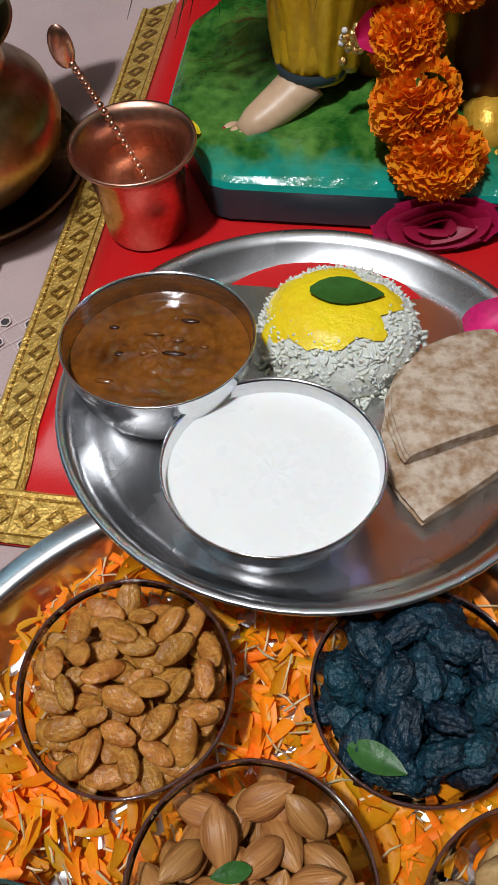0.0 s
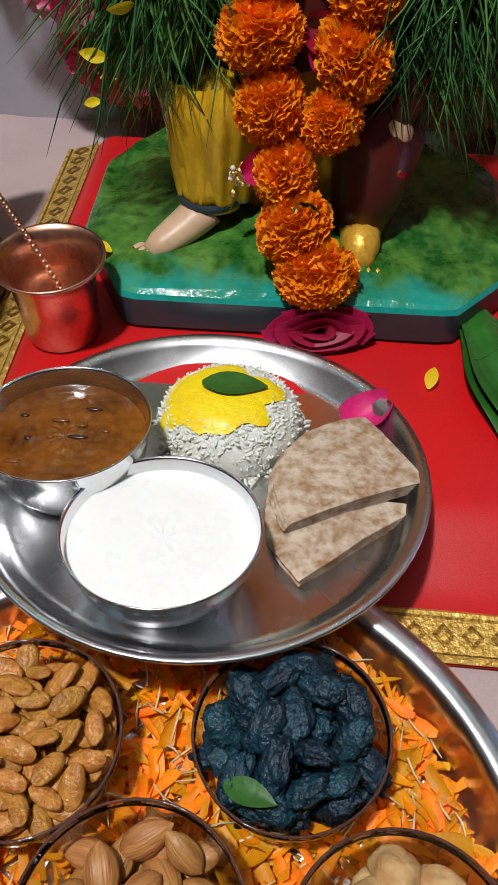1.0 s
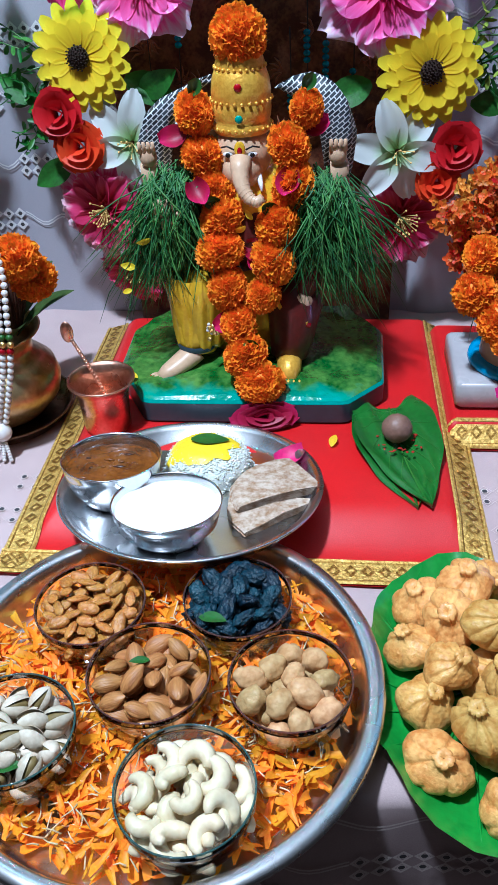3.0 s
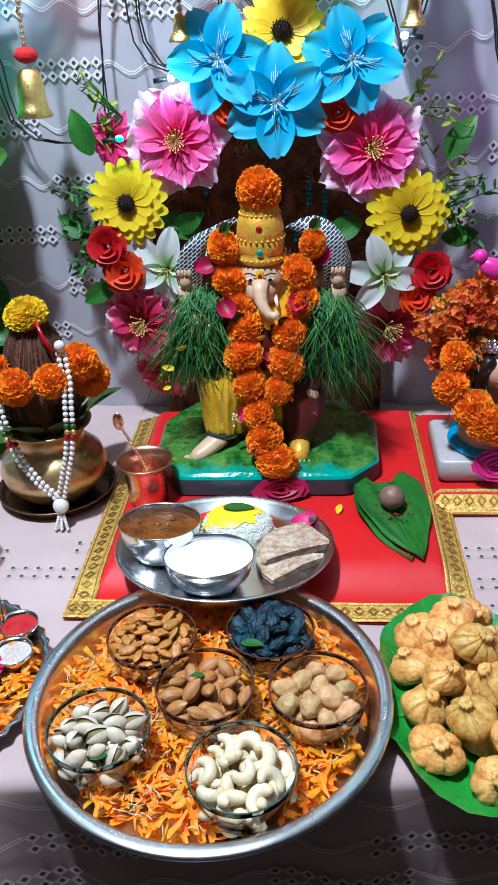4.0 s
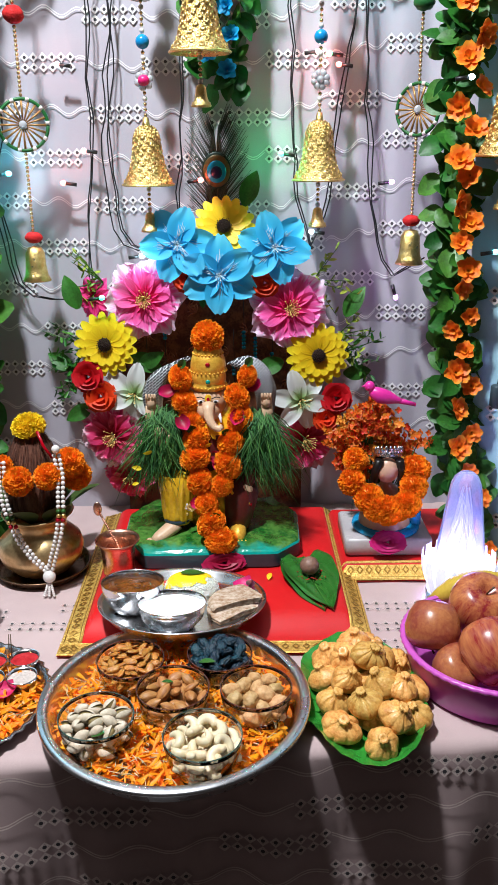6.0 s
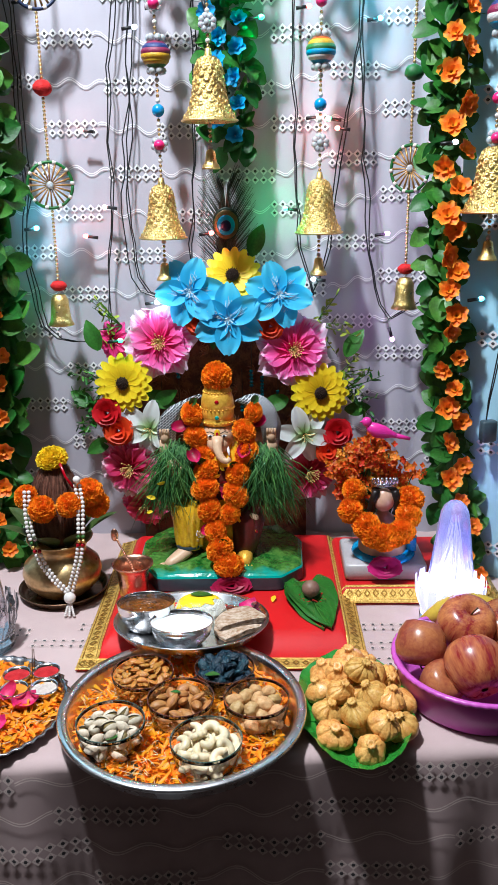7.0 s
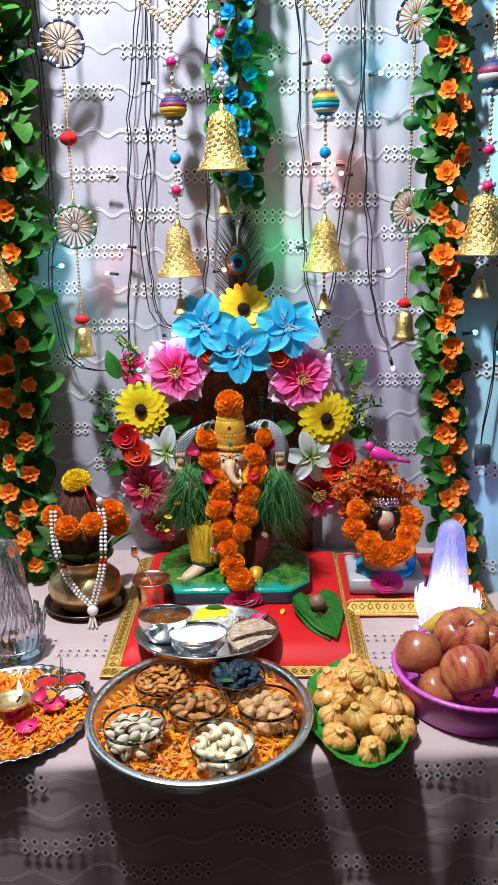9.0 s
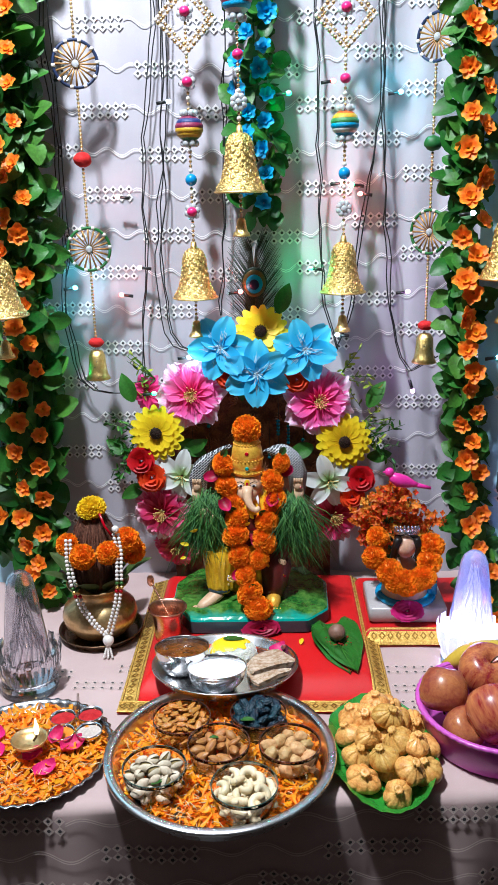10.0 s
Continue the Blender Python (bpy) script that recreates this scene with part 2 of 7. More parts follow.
def cloth_point(u, v):
    x = -0.85 + 1.7 * u
    if v < 0.5:
        y = 0.62 + (edge_y(x) + 0.008 - 0.62) * (v / 0.5)
        return (x, y, cloth_top_z(x, y))
    s = (v - 0.5) / 0.5
    if s < 0.12:
        a = s / 0.12 * math.pi / 2
        z = TOP - 0.012 * (1 - math.cos(a))
        return (x, edge_y(x) + 0.008 - 0.014 * math.sin(a) + (cloth_front(x, z) - edge_y(x) + 0.006) * s / 0.12, z)
    z = TOP - 0.012 - 0.55 * ((s - 0.12) / 0.88)
    return (x, cloth_front(x, z), z)


g.surf(cloth_point, 260, 100)
part("cloth", g, CLOTH, cloth)


def curtain_y(x, z):
    """The curtain hangs in narrow folds that grow towards the right."""
    k = 0.55 + 0.45 * min(1, max(0, (x + 0.1) * 3))
    f = 0.0035 * math.sin(x * 40 + 2.0 * math.sin(x * 9) + 0.6 * z) + 0.0026 * math.sin(x * 105 + 1.5 * z + 2 * noisy(x * 8, z * 2)) * k + 0.003 * noisy(x * 42, z * 2.5) + 0.0012 * noisy(x * 20, z * 24, 4)
    return 0.60 + f * k + 0.008 * noisy(x * 4, z * 1.5)


curtain = thing("curtain", 0, 0, 0, "grey-white cotton curtain with rows of eyelet embroidery and wavy cord", "curtain")
g = Geo()
g.surf(lambda u, v: (-0.62 + 1.13 * u, curtain_y(-0.62 + 1.13 * u, 0.5 + 1.7 * v), 0.5 + 1.7 * v), 360, 60)
part("drape", g, CURTAIN, curtain)

# embroidery: lattices of small diamonds joined by wavy cords
CELL = 0.0135


def embroider(geo, spots, surface, lines, hollow=0.56):
    """spots: where a lattice starts (s, row, columns); surface(s, r): a point just off the cloth."""
    for s0, r0, n in spots:
        for i in range(n):
            for j in (0, 1):
                cs, cr = s0 + i * CELL, r0 + (j - 0.5) * CELL
                h = CELL * 0.5
                out = [(cs - h, cr), (cs, cr - h), (cs + h, cr), (cs, cr + h)]
                inn = [(cs + (a - cs) * hollow, cr + (b - cr) * hollow) for a, b in out]
                geo.add([surface(a, b) for a, b in out + inn], [(k, (k + 1) % 4, 4 + (k + 1) % 4, 4 + k) for k in range(4)], 0)
                dot = [(cs + 0.0025 * math.cos(TAU * k / 6), cr + 0.0025 * math.sin(TAU * k / 6)) for k in range(6)]
                geo.add([surface(a, b) for a, b in dot], [tuple(range(6))], 1)
                rim = [(cs + 0.0034 * math.cos(TAU * k / 6), cr + 0.0034 * math.sin(TAU * k / 6)) for k in range(6)]
                geo.add([surface(a, b) for a, b in dot + rim], [(k, (k + 1) % 6, 6 + (k + 1) % 6, 6 + k) for k in range(6)], 0)
    for s0, s1, r0, r1, ph in lines:
        n = max(6, int(abs(s1 - s0) / 0.006))
        for off in (0.0, 0.0032):
            vs = []
            for k in range(n + 1):
                t = k / n
                s, r = s0 + (s1 - s0) * t, r0 + (r1 - r0) * t + 0.006 * math.sin(TAU * 2 * t + ph) + off
                vs += [surface(s, r - 0.0008), surface(s, r + 0.0008)]
            geo.add(vs, [(2 * k, 2 * k + 2, 2 * k + 3, 2 * k + 1) for k in range(n)], 0)


spots, lines = [], []
for k in range(15):
    base = 0.86 + 0.0655 * k
    start = -0.50 + (k % 2) * 0.085
    for i in range(6):
        x0 = start + i * 0.178
        r = base + (0.12 * (x0 - 0.05) if x0 > 0.05 else -0.04 * (x0 + 0.1))
        n = 6 if i % 3 else 7
        spots.append((x0, r, n))
        x1 = x0 + 0.178
        r2 = base + (0.12 * (x1 - 0.05) if x1 > 0.05 else -0.04 * (x1 + 0.1))
        lines.append((x0 + (n - 0.5) * CELL, x1 - CELL * 0.5, r, r2, 0.5 if k % 2 else 2.0))
g = Geo()
embroider(g, spots, lambda s, r: (s, curtain_y(s, r) - 0.0022, r), lines)
part("embroidery", g, [THREAD, HOLE], curtain, "white lattice embroidery with dark eyelets", kind="stuff")

spots, lines = [], []
for k, (z, start) in enumerate(((0.728, -0.03), (0.683, -0.14), (0.638, 0.05), (0.593, -0.10), (0.548, 0.04))):
    for i in range(-3, 5):
        x0 = start + i * 0.27
        n = 9
        spots.append((x0, z, n))
        lines.append((x0 + (n - 0.5) * CELL * 1.0, x0 + 0.27 - CELL * 0.5, z, z, k * 1.3))
g = Geo()
embroider(g, spots, lambda s, r: (s, cloth_front(s, r) - 0.003, r), lines, 0.62)
spots = [(-0.23, 0.215, 7), (-0.30, 0.245, 5), (0.245, 0.205, 7), (0.25, 0.165, 8), (0.24, 0.255, 7), (-0.17, 0.26, 5), (0.26, 0.13, 7)]
embroider(g, spots, lambda s, r: (s, r, cloth_top_z(s, r) + 0.0012), [], 0.93)
BLUSH_THREAD = mat("blush_thread", (0.76, 0.63, 0.58), (0.66, 0.54, 0.50), 0.7, 0, 80, 900, 0.3, 1500)
part("embroidery", g, [BLUSH_THREAD, HOLE], cloth, "white lattice embroidery with dark eyelets", kind="stuff")


def side_drape(name, x0, x1, y0, label, amp=0.016):
    ob = thing(name, 0, 0, 0, label, "curtain")
    gg = Geo()

    def pt(u, v):
        x, z = x0 + (x1 - x0) * u, 0.45 + 1.75 * v
        lean = 0.02 * math.sin(z * 3) * (1 - u)
        return (x + lean, y0 + amp * math.sin(x * 48 + 1.2 * math.sin(z * 2)) + 0.006 * noisy(x * 20, z * 2), z)

    gg.surf(pt, 90, 40)
    part("drape", gg, BLUE_CURTAIN, ob)
    gg = Geo()
    sp = [(x0 + 0.03 + 0.17 * i + 0.06 * (k % 2), 0.8 + 0.085 * k, 6) for k in range(12) for i in range(3)]
    embroider(gg, sp, lambda s, r: (s + 0.02 * math.sin(r * 3) * (1 - (s - x0) / (x1 - x0)), y0 + amp * math.sin(s * 48 + 1.2 * math.sin(r * 2)) + 0.006 * noisy(s * 20, r * 2) - 0.003, r), [])
    part("embroidery", gg, [THREAD, HOLE], ob, kind="stuff")
    return ob


side_drape("blue_curtain", 0.402, 0.95, 0.425, "pale blue cotton curtain with eyelet embroidery hanging beside the altar")
side_drape("blue_curtain", -0.95, -0.425, 0.575, "pale blue cotton curtain with eyelet embroidery hanging beside the altar")


# ---- boards with red cloth and gold ribbon ----
def ribbon(geo, pts, slot=0, lift=0.0012):
    """A flat woven border through pairs of points (inner, outer), with dark stripes and a row of lozenges."""
    vs, n = [], len(pts)
    stops = (0.0, 0.06, 0.13, 0.18, 0.5, 0.82, 0.87, 0.94, 1.0)
    for a, b in pts:
        a, b = Vector(a), Vector(b)
        for t in stops:
            p = a.lerp(b, t)
            vs.append((p.x, p.y, p.z + lift + (0.0012 if t in (0.06, 0.94) else 0.0007 if t in (0.13, 0.87) else 0.0)))
    w = len(stops)
    for j in range(w - 1):
        geo.add(vs, [(w * k + j, w * k + j + 1, w * k + w + j + 1, w * k + w + j) for k in range(n - 1)], 1 if j in (2, 5) else slot)
    step = max(2, round(0.0125 / max(1e-4, (Vector(pts[1][0]) - Vector(pts[0][0])).length)))
    for k in range(1, n - 1, step):
        a, b = Vector(pts[k][0]), Vector(pts[k][1])
        along_d = (Vector(pts[k + 1][0]) - Vector(pts[k - 1][0])).normalized() * 0.0052
        c, side = a.lerp(b, 0.5), (b - a) * 0.24
        up = Vector((0, 0, lift + 0.0011))
        out = [c - along_d, c - side, c + along_d, c + side]
        inn = [c + (p - c) * 0.55 for p in out]
        geo.add([p + up for p in out + inn], [(i, (i + 1) % 4, 4 + (i + 1) % 4, 4 + i) for i in range(4)], 1)
    return geo


def board(name, x0, x1, y0, y1, h, skirt_l, skirt_f, skirt_r, gold, label):
    """A low board under a red cloth that slopes to the table on its free sides; gold border round it."""
    ob = thing(name, 0, 0, 0, label, "altar cloth")
    part("board", Geo().box(x0, x1, y0, y1, TOP + 0.002, TOP + h - 0.003, 0.003), WOOD, ob, "low wooden board")
    gx = Geo()
    X0, X1, Y0 = x0 - skirt_l, x1 + skirt_r, y0 - skirt_f

    def height(x, y):
        d = max((x0 - x) / max(skirt_l, 1e-3), (x - x1) / max(skirt_r, 1e-3), (y0 - y) / max(skirt_f, 1e-3), 0.0)
        s = min(1.0, d * 1.6)
        s = s * s * (3 - 2 * s)
        return TOP + 0.0028 + (h - 0.0028) * (1 - s) + 0.0006 * noisy(x * 30, y * 22, 5)

    gx.surf(lambda u, v: (X0 + (X1 - X0) * u, Y0 + (y1 - Y0) * v, height(X0 + (X1 - X0) * u, Y0 + (y1 - Y0) * v)), 90, 90)
    part("red_cloth", gx, RED, ob, "bright red satin cloth")

    def run(a, b, n, inward):
        return [((a[0] + (b[0] - a[0]) * t + inward[0], a[1] + (b[1] - a[1]) * t + inward[1]), (a[0] + (b[0] - a[0]) * t, a[1] + (b[1] - a[1]) * t)) for t in [k / n for k in range(n + 1)]]

    for a, b, inward in (((X0, y1), (X0, Y0), (gold, 0)), ((X0, Y0), (X1, Y0), (0, gold)), ((X1, Y0), (X1, y1), (-gold, 0))):
        pairs = [((p[0], p[1], height(*p)), (q[0], q[1], height(*q))) for p, q in run(a, b, 60, inward)]
        lift = 0.0012 if inward[0] else 0.0020
        part("gold_border", ribbon(Geo(), pairs, 0, lift), [GOLD_RIBBON, GOLD_DARK], ob, "shiny woven gold ribbon")
    return ob


GOLD_DARK = mat("dark_gold_thread", (0.45, 0.26, 0.05), (0.28, 0.14, 0.02), 0.4, 0.8, 260, 900, 0.9, 420)
GOLD_RIBBON = mat("gold_brocade", (0.88, 0.60, 0.16), (0.58, 0.34, 0.06), 0.42, 0.6, 260, 900, 0.9, 420, spread=0.1)
board("altar_cloth", -0.118, 0.205, 0.225, 0.545, 0.018, 0.038, 0.082, 0.030, 0.026, "bright red cloth with gold brocade border laid over a low board")
board("altar_cloth", 0.222, 0.44, 0.336, 0.52, 0.024, 0.026, 0.017, 0.02, 0.019, "smaller red cloth with gold border under the bust")

# ---- plates and bowls ----
def plate(name, x, y, z, r, h, material, label, wob=None, tilt=(0, 0), n=72, lip=False):
    ob = thing(name, x, y, z, label, "plate")
    prof = [(0.001, 0.0), (r * 0.83, 0.0), (r * 0.88, h * 0.15), (r * 0.93, h * 0.75), (r * 0.965, h * 0.98), (r * 0.99, h), (r, h * 0.96),
            (r * 0.998, h * 0.88), (r * 0.97, h * 0.84), (r * 0.94, h * 0.6), (r * 0.9, h * 0.05), (r * 0.86, -0.0015), (0.001, -0.0015)]
    if lip:
        prof = [(0.001, 0.0), (r * 0.84, 0.0), (r * 0.873, h * 0.1), (r * 0.905, h * 0.7), (r * 0.918, h * 0.92), (r * 0.935, h), (r * 0.962, h * 0.985), (r * 0.99, h * 0.97),
                (r, h * 0.9), (r * 0.998, h * 0.83), (r * 0.985, h * 0.86), (r * 0.94, h * 0.87), (r * 0.92, h * 0.7), (r * 0.885, h * 0.05), (r * 0.85, -0.0015), (0.001, -0.0015)]
    part("dish", Geo().lathe(prof, n, wob=wob), material, ob)
    ob.matrix_world = pose(x, y, z + 0.0016, tilt[0], tilt[1], 0)
    return ob


plate("big_plate", -0.0025, 0.034, TOP, 0.147, 0.027, STEEL, "large round steel plate strewn with marigold petals, on the tablecloth", n=96, lip=True)
SP = 0.772
small = plate("small_plate", -0.0055, 0.2131, SP, 0.108, 0.014, STEEL, "round steel plate with cooked food on the red cloth")
# it leans with its front on the rim of the big plate
LEANING = Matrix.Translation((0, 0.2131, 0.7762)) @ Matrix.Rotation(math.radians(-7.5), 4, "X") @ Matrix.Translation((0, -0.2131, -SP))
on_small = [small]


def katori(x, y, z, r, h, label):
    ob = thing("steel_bowl", x, y, z, label, "bowl", "steel bowls on the plate")
    prof = [(0.001, 0.0), (r * 0.62, 0.0), (r * 0.68, 0.003), (r * 0.9, h * 0.45), (r * 0.975, h * 0.85), (r * 0.985, h * 0.97), (r, h), (r * 0.985, h + 0.0006),
            (r * 0.965, h * 0.97), (r * 0.955, h * 0.84), (r * 0.87, h * 0.45), (r * 0.64, 0.006), (0.001, 0.0045)]
    part("bowl_shell", Geo().lathe(prof, 56), STEEL_BOWL, ob)
    return ob


CURD = mat("white_curd", (0.93, 0.92, 0.90), (0.91, 0.90, 0.87), 0.3, 0, 60, 300, 0.05, 200, sss=0.3)
DAL = mat("brown_curry", (0.26, 0.085, 0.010), (0.045, 0.012, 0.003), 0.1, 0, 45, 240, 0.25, 160, coat=0.6, spread=0.2)
ONION = mat("dark_spice", (0.05, 0.018, 0.008), None, 0.25)
RICE = mat("boiled_rice", (0.86, 0.85, 0.76), (0.74, 0.73, 0.62), 0.45, 0, 120, 700, 0.3, 400, sss=0.25)
DALY = mat("yellow_lentil", (0.95, 0.74, 0.008), (0.9, 0.62, 0.006), 0.42, 0, 80, 300, 0.6, 160)
ROTI = mat("flatbread", (0.62, 0.5, 0.36), (0.40, 0.28, 0.17), 0.8, 0, 60, 260, 0.7, 170, spread=0.16)

b1 = katori(-0.014, 0.1575, SP + 0.0018, 0.0421, 0.031, "steel bowl of white curd on the small plate")
b2 = katori(-0.0684, 0.2105, SP + 0.0018, 0.0405, 0.038, "steel bowl of brown curry on the small plate")
g = Geo().surf(lambda u, v: (0.0398 * v * math.cos(TAU * u), 0.0398 * v * math.sin(TAU * u), 0.0245 + 0.0004 * noisy(90 * v * math.cos(TAU * u), 90 * v * math.sin(TAU * u))), 48, 14, loop=True)
on_small += [b1, b2]
on_small.append(solo("curd", g, CURD, b1.matrix_world.copy(), "smooth white curd filling a steel bowl", "curd"))
g = Geo().surf(lambda u, v: (0.0378 * v * math.cos(TAU * u), 0.0378 * v * math.sin(TAU * u), 0.0285 + 0.0016 * noisy(60 * v * math.cos(TAU * u), 60 * v * math.sin(TAU * u)) * (1 - v ** 4)), 48, 22, loop=True)
for k in range(9):
    a, q = rng.random() * TAU, 0.028 * math.sqrt(rng.random())
    g.ball((q * math.cos(a), q * math.sin(a), 0.0288), (rng.uniform(0.002, 0.006), rng.uniform(0.001, 0.002), 0.0008), 8, 5, k % 2, pose(0, 0, 0, 0, 0, 0))
on_small.append(solo("curry", g, [DAL, ONION], b2.matrix_world.copy(), "glossy brown curry with dark bits in a steel bowl", "curry"))

# ---- glass bowls of dry fruit on the big plate ----
BR, BH, BZ = 0.0400, 0.037, TOP + 0.0052


def glass_bowl(x, y, k, label, rim_mat):
    ob = thing("glass_bowl", x, y, BZ, label, "bowl", "glass bowls on the big plate")
    r, h = BR * k, BH if y > 0.07 else 0.041
    prof = [(0.001, 0.0), (r * 0.66, 0.0), (r * 0.74, 0.003), (r * 0.9, h * 0.4), (r * 0.98, h * 0.86), (r * 0.985, h * 0.97),
            (r * 0.965, h * 0.97), (r * 0.955, h * 0.85), (r * 0.87, h * 0.42), (r * 0.70, 0.0055), (r * 0.6, 0.004), (0.001, 0.004)]
    part("bowl_shell", Geo().lathe(prof, 48), GLASS, ob)
    ring = [(r * 0.975 + 0.0006 * math.cos(TAU * i / 8), h * 0.985 + 0.0006 * math.sin(TAU * i / 8)) for i in range(9)]
    part("rim", Geo().lathe(ring, 48), rim_mat, ob, "dark rounded glass rim")
    return ob


def pack(count, r, gap, seed):
    """Places in a disc, at least gap apart where they fit."""
    rn, out = random.Random(seed), []
    for _ in range(count * 40):
        a, q = rn.random() * TAU, r * math.sqrt(rn.random())
        p = (q * math.cos(a), q * math.sin(a))
        if all((p[0] - o[0]) ** 2 + (p[1] - o[1]) ** 2 > gap * gap for o in out):
            out.append(p)
            if len(out) >= count:
                break
    return out


def fill(name, meshes, cx, cy, k, layers, gap, step, label, category, seed, tilt=35, dome=0.004, z0=0.0055, size=(0.9, 1.12)):
    rn = random.Random(seed)
    for j in range(layers):
        h = z0 + step * (j + 0.5)
        r = BR * k * (0.66 + 0.27 * min(1, h / 0.024)) - gap * 0.42
        if j == layers - 1:
            r *= 0.9
        for n, (x, y) in enumerate(pack(90, r, gap, seed * 10 + j)):
            me = meshes[rn.randrange(len(meshes))]
            z = BZ + h + dome * (1 - (x * x + y * y) / (r * r)) * (j / max(1, layers - 1)) + rn.uniform(-0.001, 0.001)
            m = pose(cx + x, cy + y, z, rn.uniform(-tilt, tilt), rn.uniform(-tilt, tilt), rn.uniform(0, 360)) @ Matrix.Scale(rn.uniform(*size), 4)
            solo(name, me, None, m, label, category, name + "s in a glass bowl")


RAISIN = mat("golden_raisin", (0.58, 0.27, 0.055), (0.36, 0.135, 0.02), 0.28, 0, 130, 420, 0.8, 330, rnd=0.10, sss=0.55)
BLACKR = mat("black_raisin", (0.012, 0.045, 0.07), (0.004, 0.014, 0.024), 0.36, 0, 160, 500, 1.0, 420, rnd=0.3)
ALMOND = mat("almond_skin", (0.52, 0.245, 0.072), (0.31, 0.12, 0.03), 0.45, 0, 120, 500, 0.6, 300, rnd=0.07, stretch=(0.18, 1.5, 1))
FIG = mat("dried_fig", (0.62, 0.40, 0.18), (0.46, 0.25, 0.09), 0.6, 0, 80, 300, 0.6, 150, rnd=0.18)
PISTA = mat("pistachio_shell", (0.68, 0.59, 0.45), (0.54, 0.44, 0.31), 0.5, 0, 90, 400, 0.3, 200, rnd=0.12)
PISTA_IN = mat("pistachio_kernel", (0.22, 0.16, 0.05), (0.16, 0.1, 0.03), 0.6)
CASHEW = mat("cashew", (0.78, 0.67, 0.45), (0.68, 0.55, 0.33), 0.42, 0, 70, 300, 0.25, 200, rnd=0.1, sss=0.15)


def raisin_mesh(seed, mats):
    def f(d):
        return 1 + 0.06 * noisy(d.x * 1.2 + seed * 3, d.y * 1.6, d.z * 2) + 0.07 * noisy(d.x * 2 + seed, d.y * 6, d.z * 5) + 0.02 * math.sin(math.atan2(d.z, d.y) * 5 + seed + d.x * 4)
    return Geo().ball((0, 0, 0), (0.0086, 0.0047, 0.0019), 26, 14, fn=f).mesh("raisin", mats)


def black_mesh(seed, mats):
    def f(d):
        return 1 + 0.26 * noisy(d.x * 1.7 + seed * 3, d.y * 2.2, d.z * 2.2) + 0.20 * noisy(d.x * 3 + seed, d.y * 6, d.z * 6) + 0.07 * math.sin(math.atan2(d.z, d.y) * 7 + seed * 2 + d.x * 6 + 3 * noisy(d.x * 3, d.y * 3, seed))
    return Geo().ball((0, 0, 0), (0.0104, 0.0060, 0.0040), 34, 18, fn=f).mesh("black_raisin", mats)


def almond_mesh(seed):
    g2 = Geo()

    def pt(u, v):
        a, s = TAU * u, v * 0.99 + 0.005
        w = (math.sin(math.pi * s) ** 0.7) * (0.8 + 0.35 * s)
        k = 1 + 0.022 * math.sin(a * 11 + seed + 2 * math.sin(s * 5)) + 0.05 * noisy(math.cos(a) + seed, math.sin(a), s * 3)
        return (-0.0106 + 0.0212 * s, 0.0061 * w * math.cos(a) * k, 0.0042 * w * math.sin(a) * k)
    return g2.surf(pt, 36, 14, loop=True).mesh("almond", ALMOND)


def fig_mesh(seed):
    f = lambda d: 1 + 0.18 * noisy(d.x * 1.6 + seed * 2, d.y * 1.8, d.z * 1.8) + 0.05 * noisy(d.x * 3 + seed, d.y * 7, d.z * 7) - 0.12 * max(0, -d.x) ** 5
    return Geo().ball((0, 0, 0), (0.0128, 0.0096, 0.0088), 28, 18, fn=f).mesh("dried_fig", FIG)


def pista_mesh(seed):
    g2 = Geo()
    for side in (-1, 1):
        def pt(u, v):
            a, s = math.pi * (u - 0.5) * 0.94, v * 0.98 + 0.01
            w = math.sin(math.pi * s) ** 0.65
            p = Vector((-0.0095 + 0.019 * s, 0.0056 * w * math.cos(a) * side, 0.0056 * w * math.sin(a)))
            return Matrix.Rotation(side * 0.18, 3, "Z") @ p + Vector((0, side * 0.0012, 0))
        g2.surf(pt, 12, 10)
    g2.ball((0, 0, 0), (0.0078, 0.0042, 0.0042), 10, 7, 1)
    return g2.mesh("pistachio", [PISTA, PISTA_IN])


def cashew_mesh(seed):
    pts, rad = [], []
    for k in range(13):
        t = k / 12
        a = math.radians(-35 + 220 * t)
        R = 0.0074
        pts.append((R * math.cos(a), R * math.sin(a) - 0.003, 0))
        rad.append(0.0050 * (math.sin(math.pi * (0.1 + 0.82 * t)) ** 0.6) * (1.12 - 0.25 * t))
    g2 = Geo().tube(pts, rad, 10)
    return g2.mesh("cashew", CASHEW)


RIM_DARK = GLASS_TINT
RIM_TEAL = mat("teal_glass_rim", (0.12, 0.25, 0.22), (0.1, 0.2, 0.2), 0.05, 0, trans=0.7)
glass_bowl(-0.056, 0.0815, 0.97, "clear glass bowl heaped with golden raisins", RIM_DARK)
glass_bowl(0.045, 0.092, 0.95, "clear glass bowl heaped with black raisins", RIM_DARK)
glass_bowl(-0.0035, 0.023, 0.99, "clear glass bowl filled with brown almonds", RIM_DARK)
glass_bowl(0.085, 0.022, 0.98, "clear glass bowl holding pale dried figs", RIM_DARK)
glass_bowl(-0.078, -0.022, 0.98, "clear glass bowl filled with pistachios in shells", RIM_TEAL)
glass_bowl(0.031, -0.053, 1.0, "clear glass bowl heaped with white cashews", RIM_TEAL)
fill("raisin", [raisin_mesh(s, RAISIN) for s in range(7)], -0.056, 0.0815, 0.97, 7, 0.0094, 0.0044, "wrinkled golden brown raisin in a glass bowl", "raisin", 3, 30, 0.003, size=(0.78, 1.04))
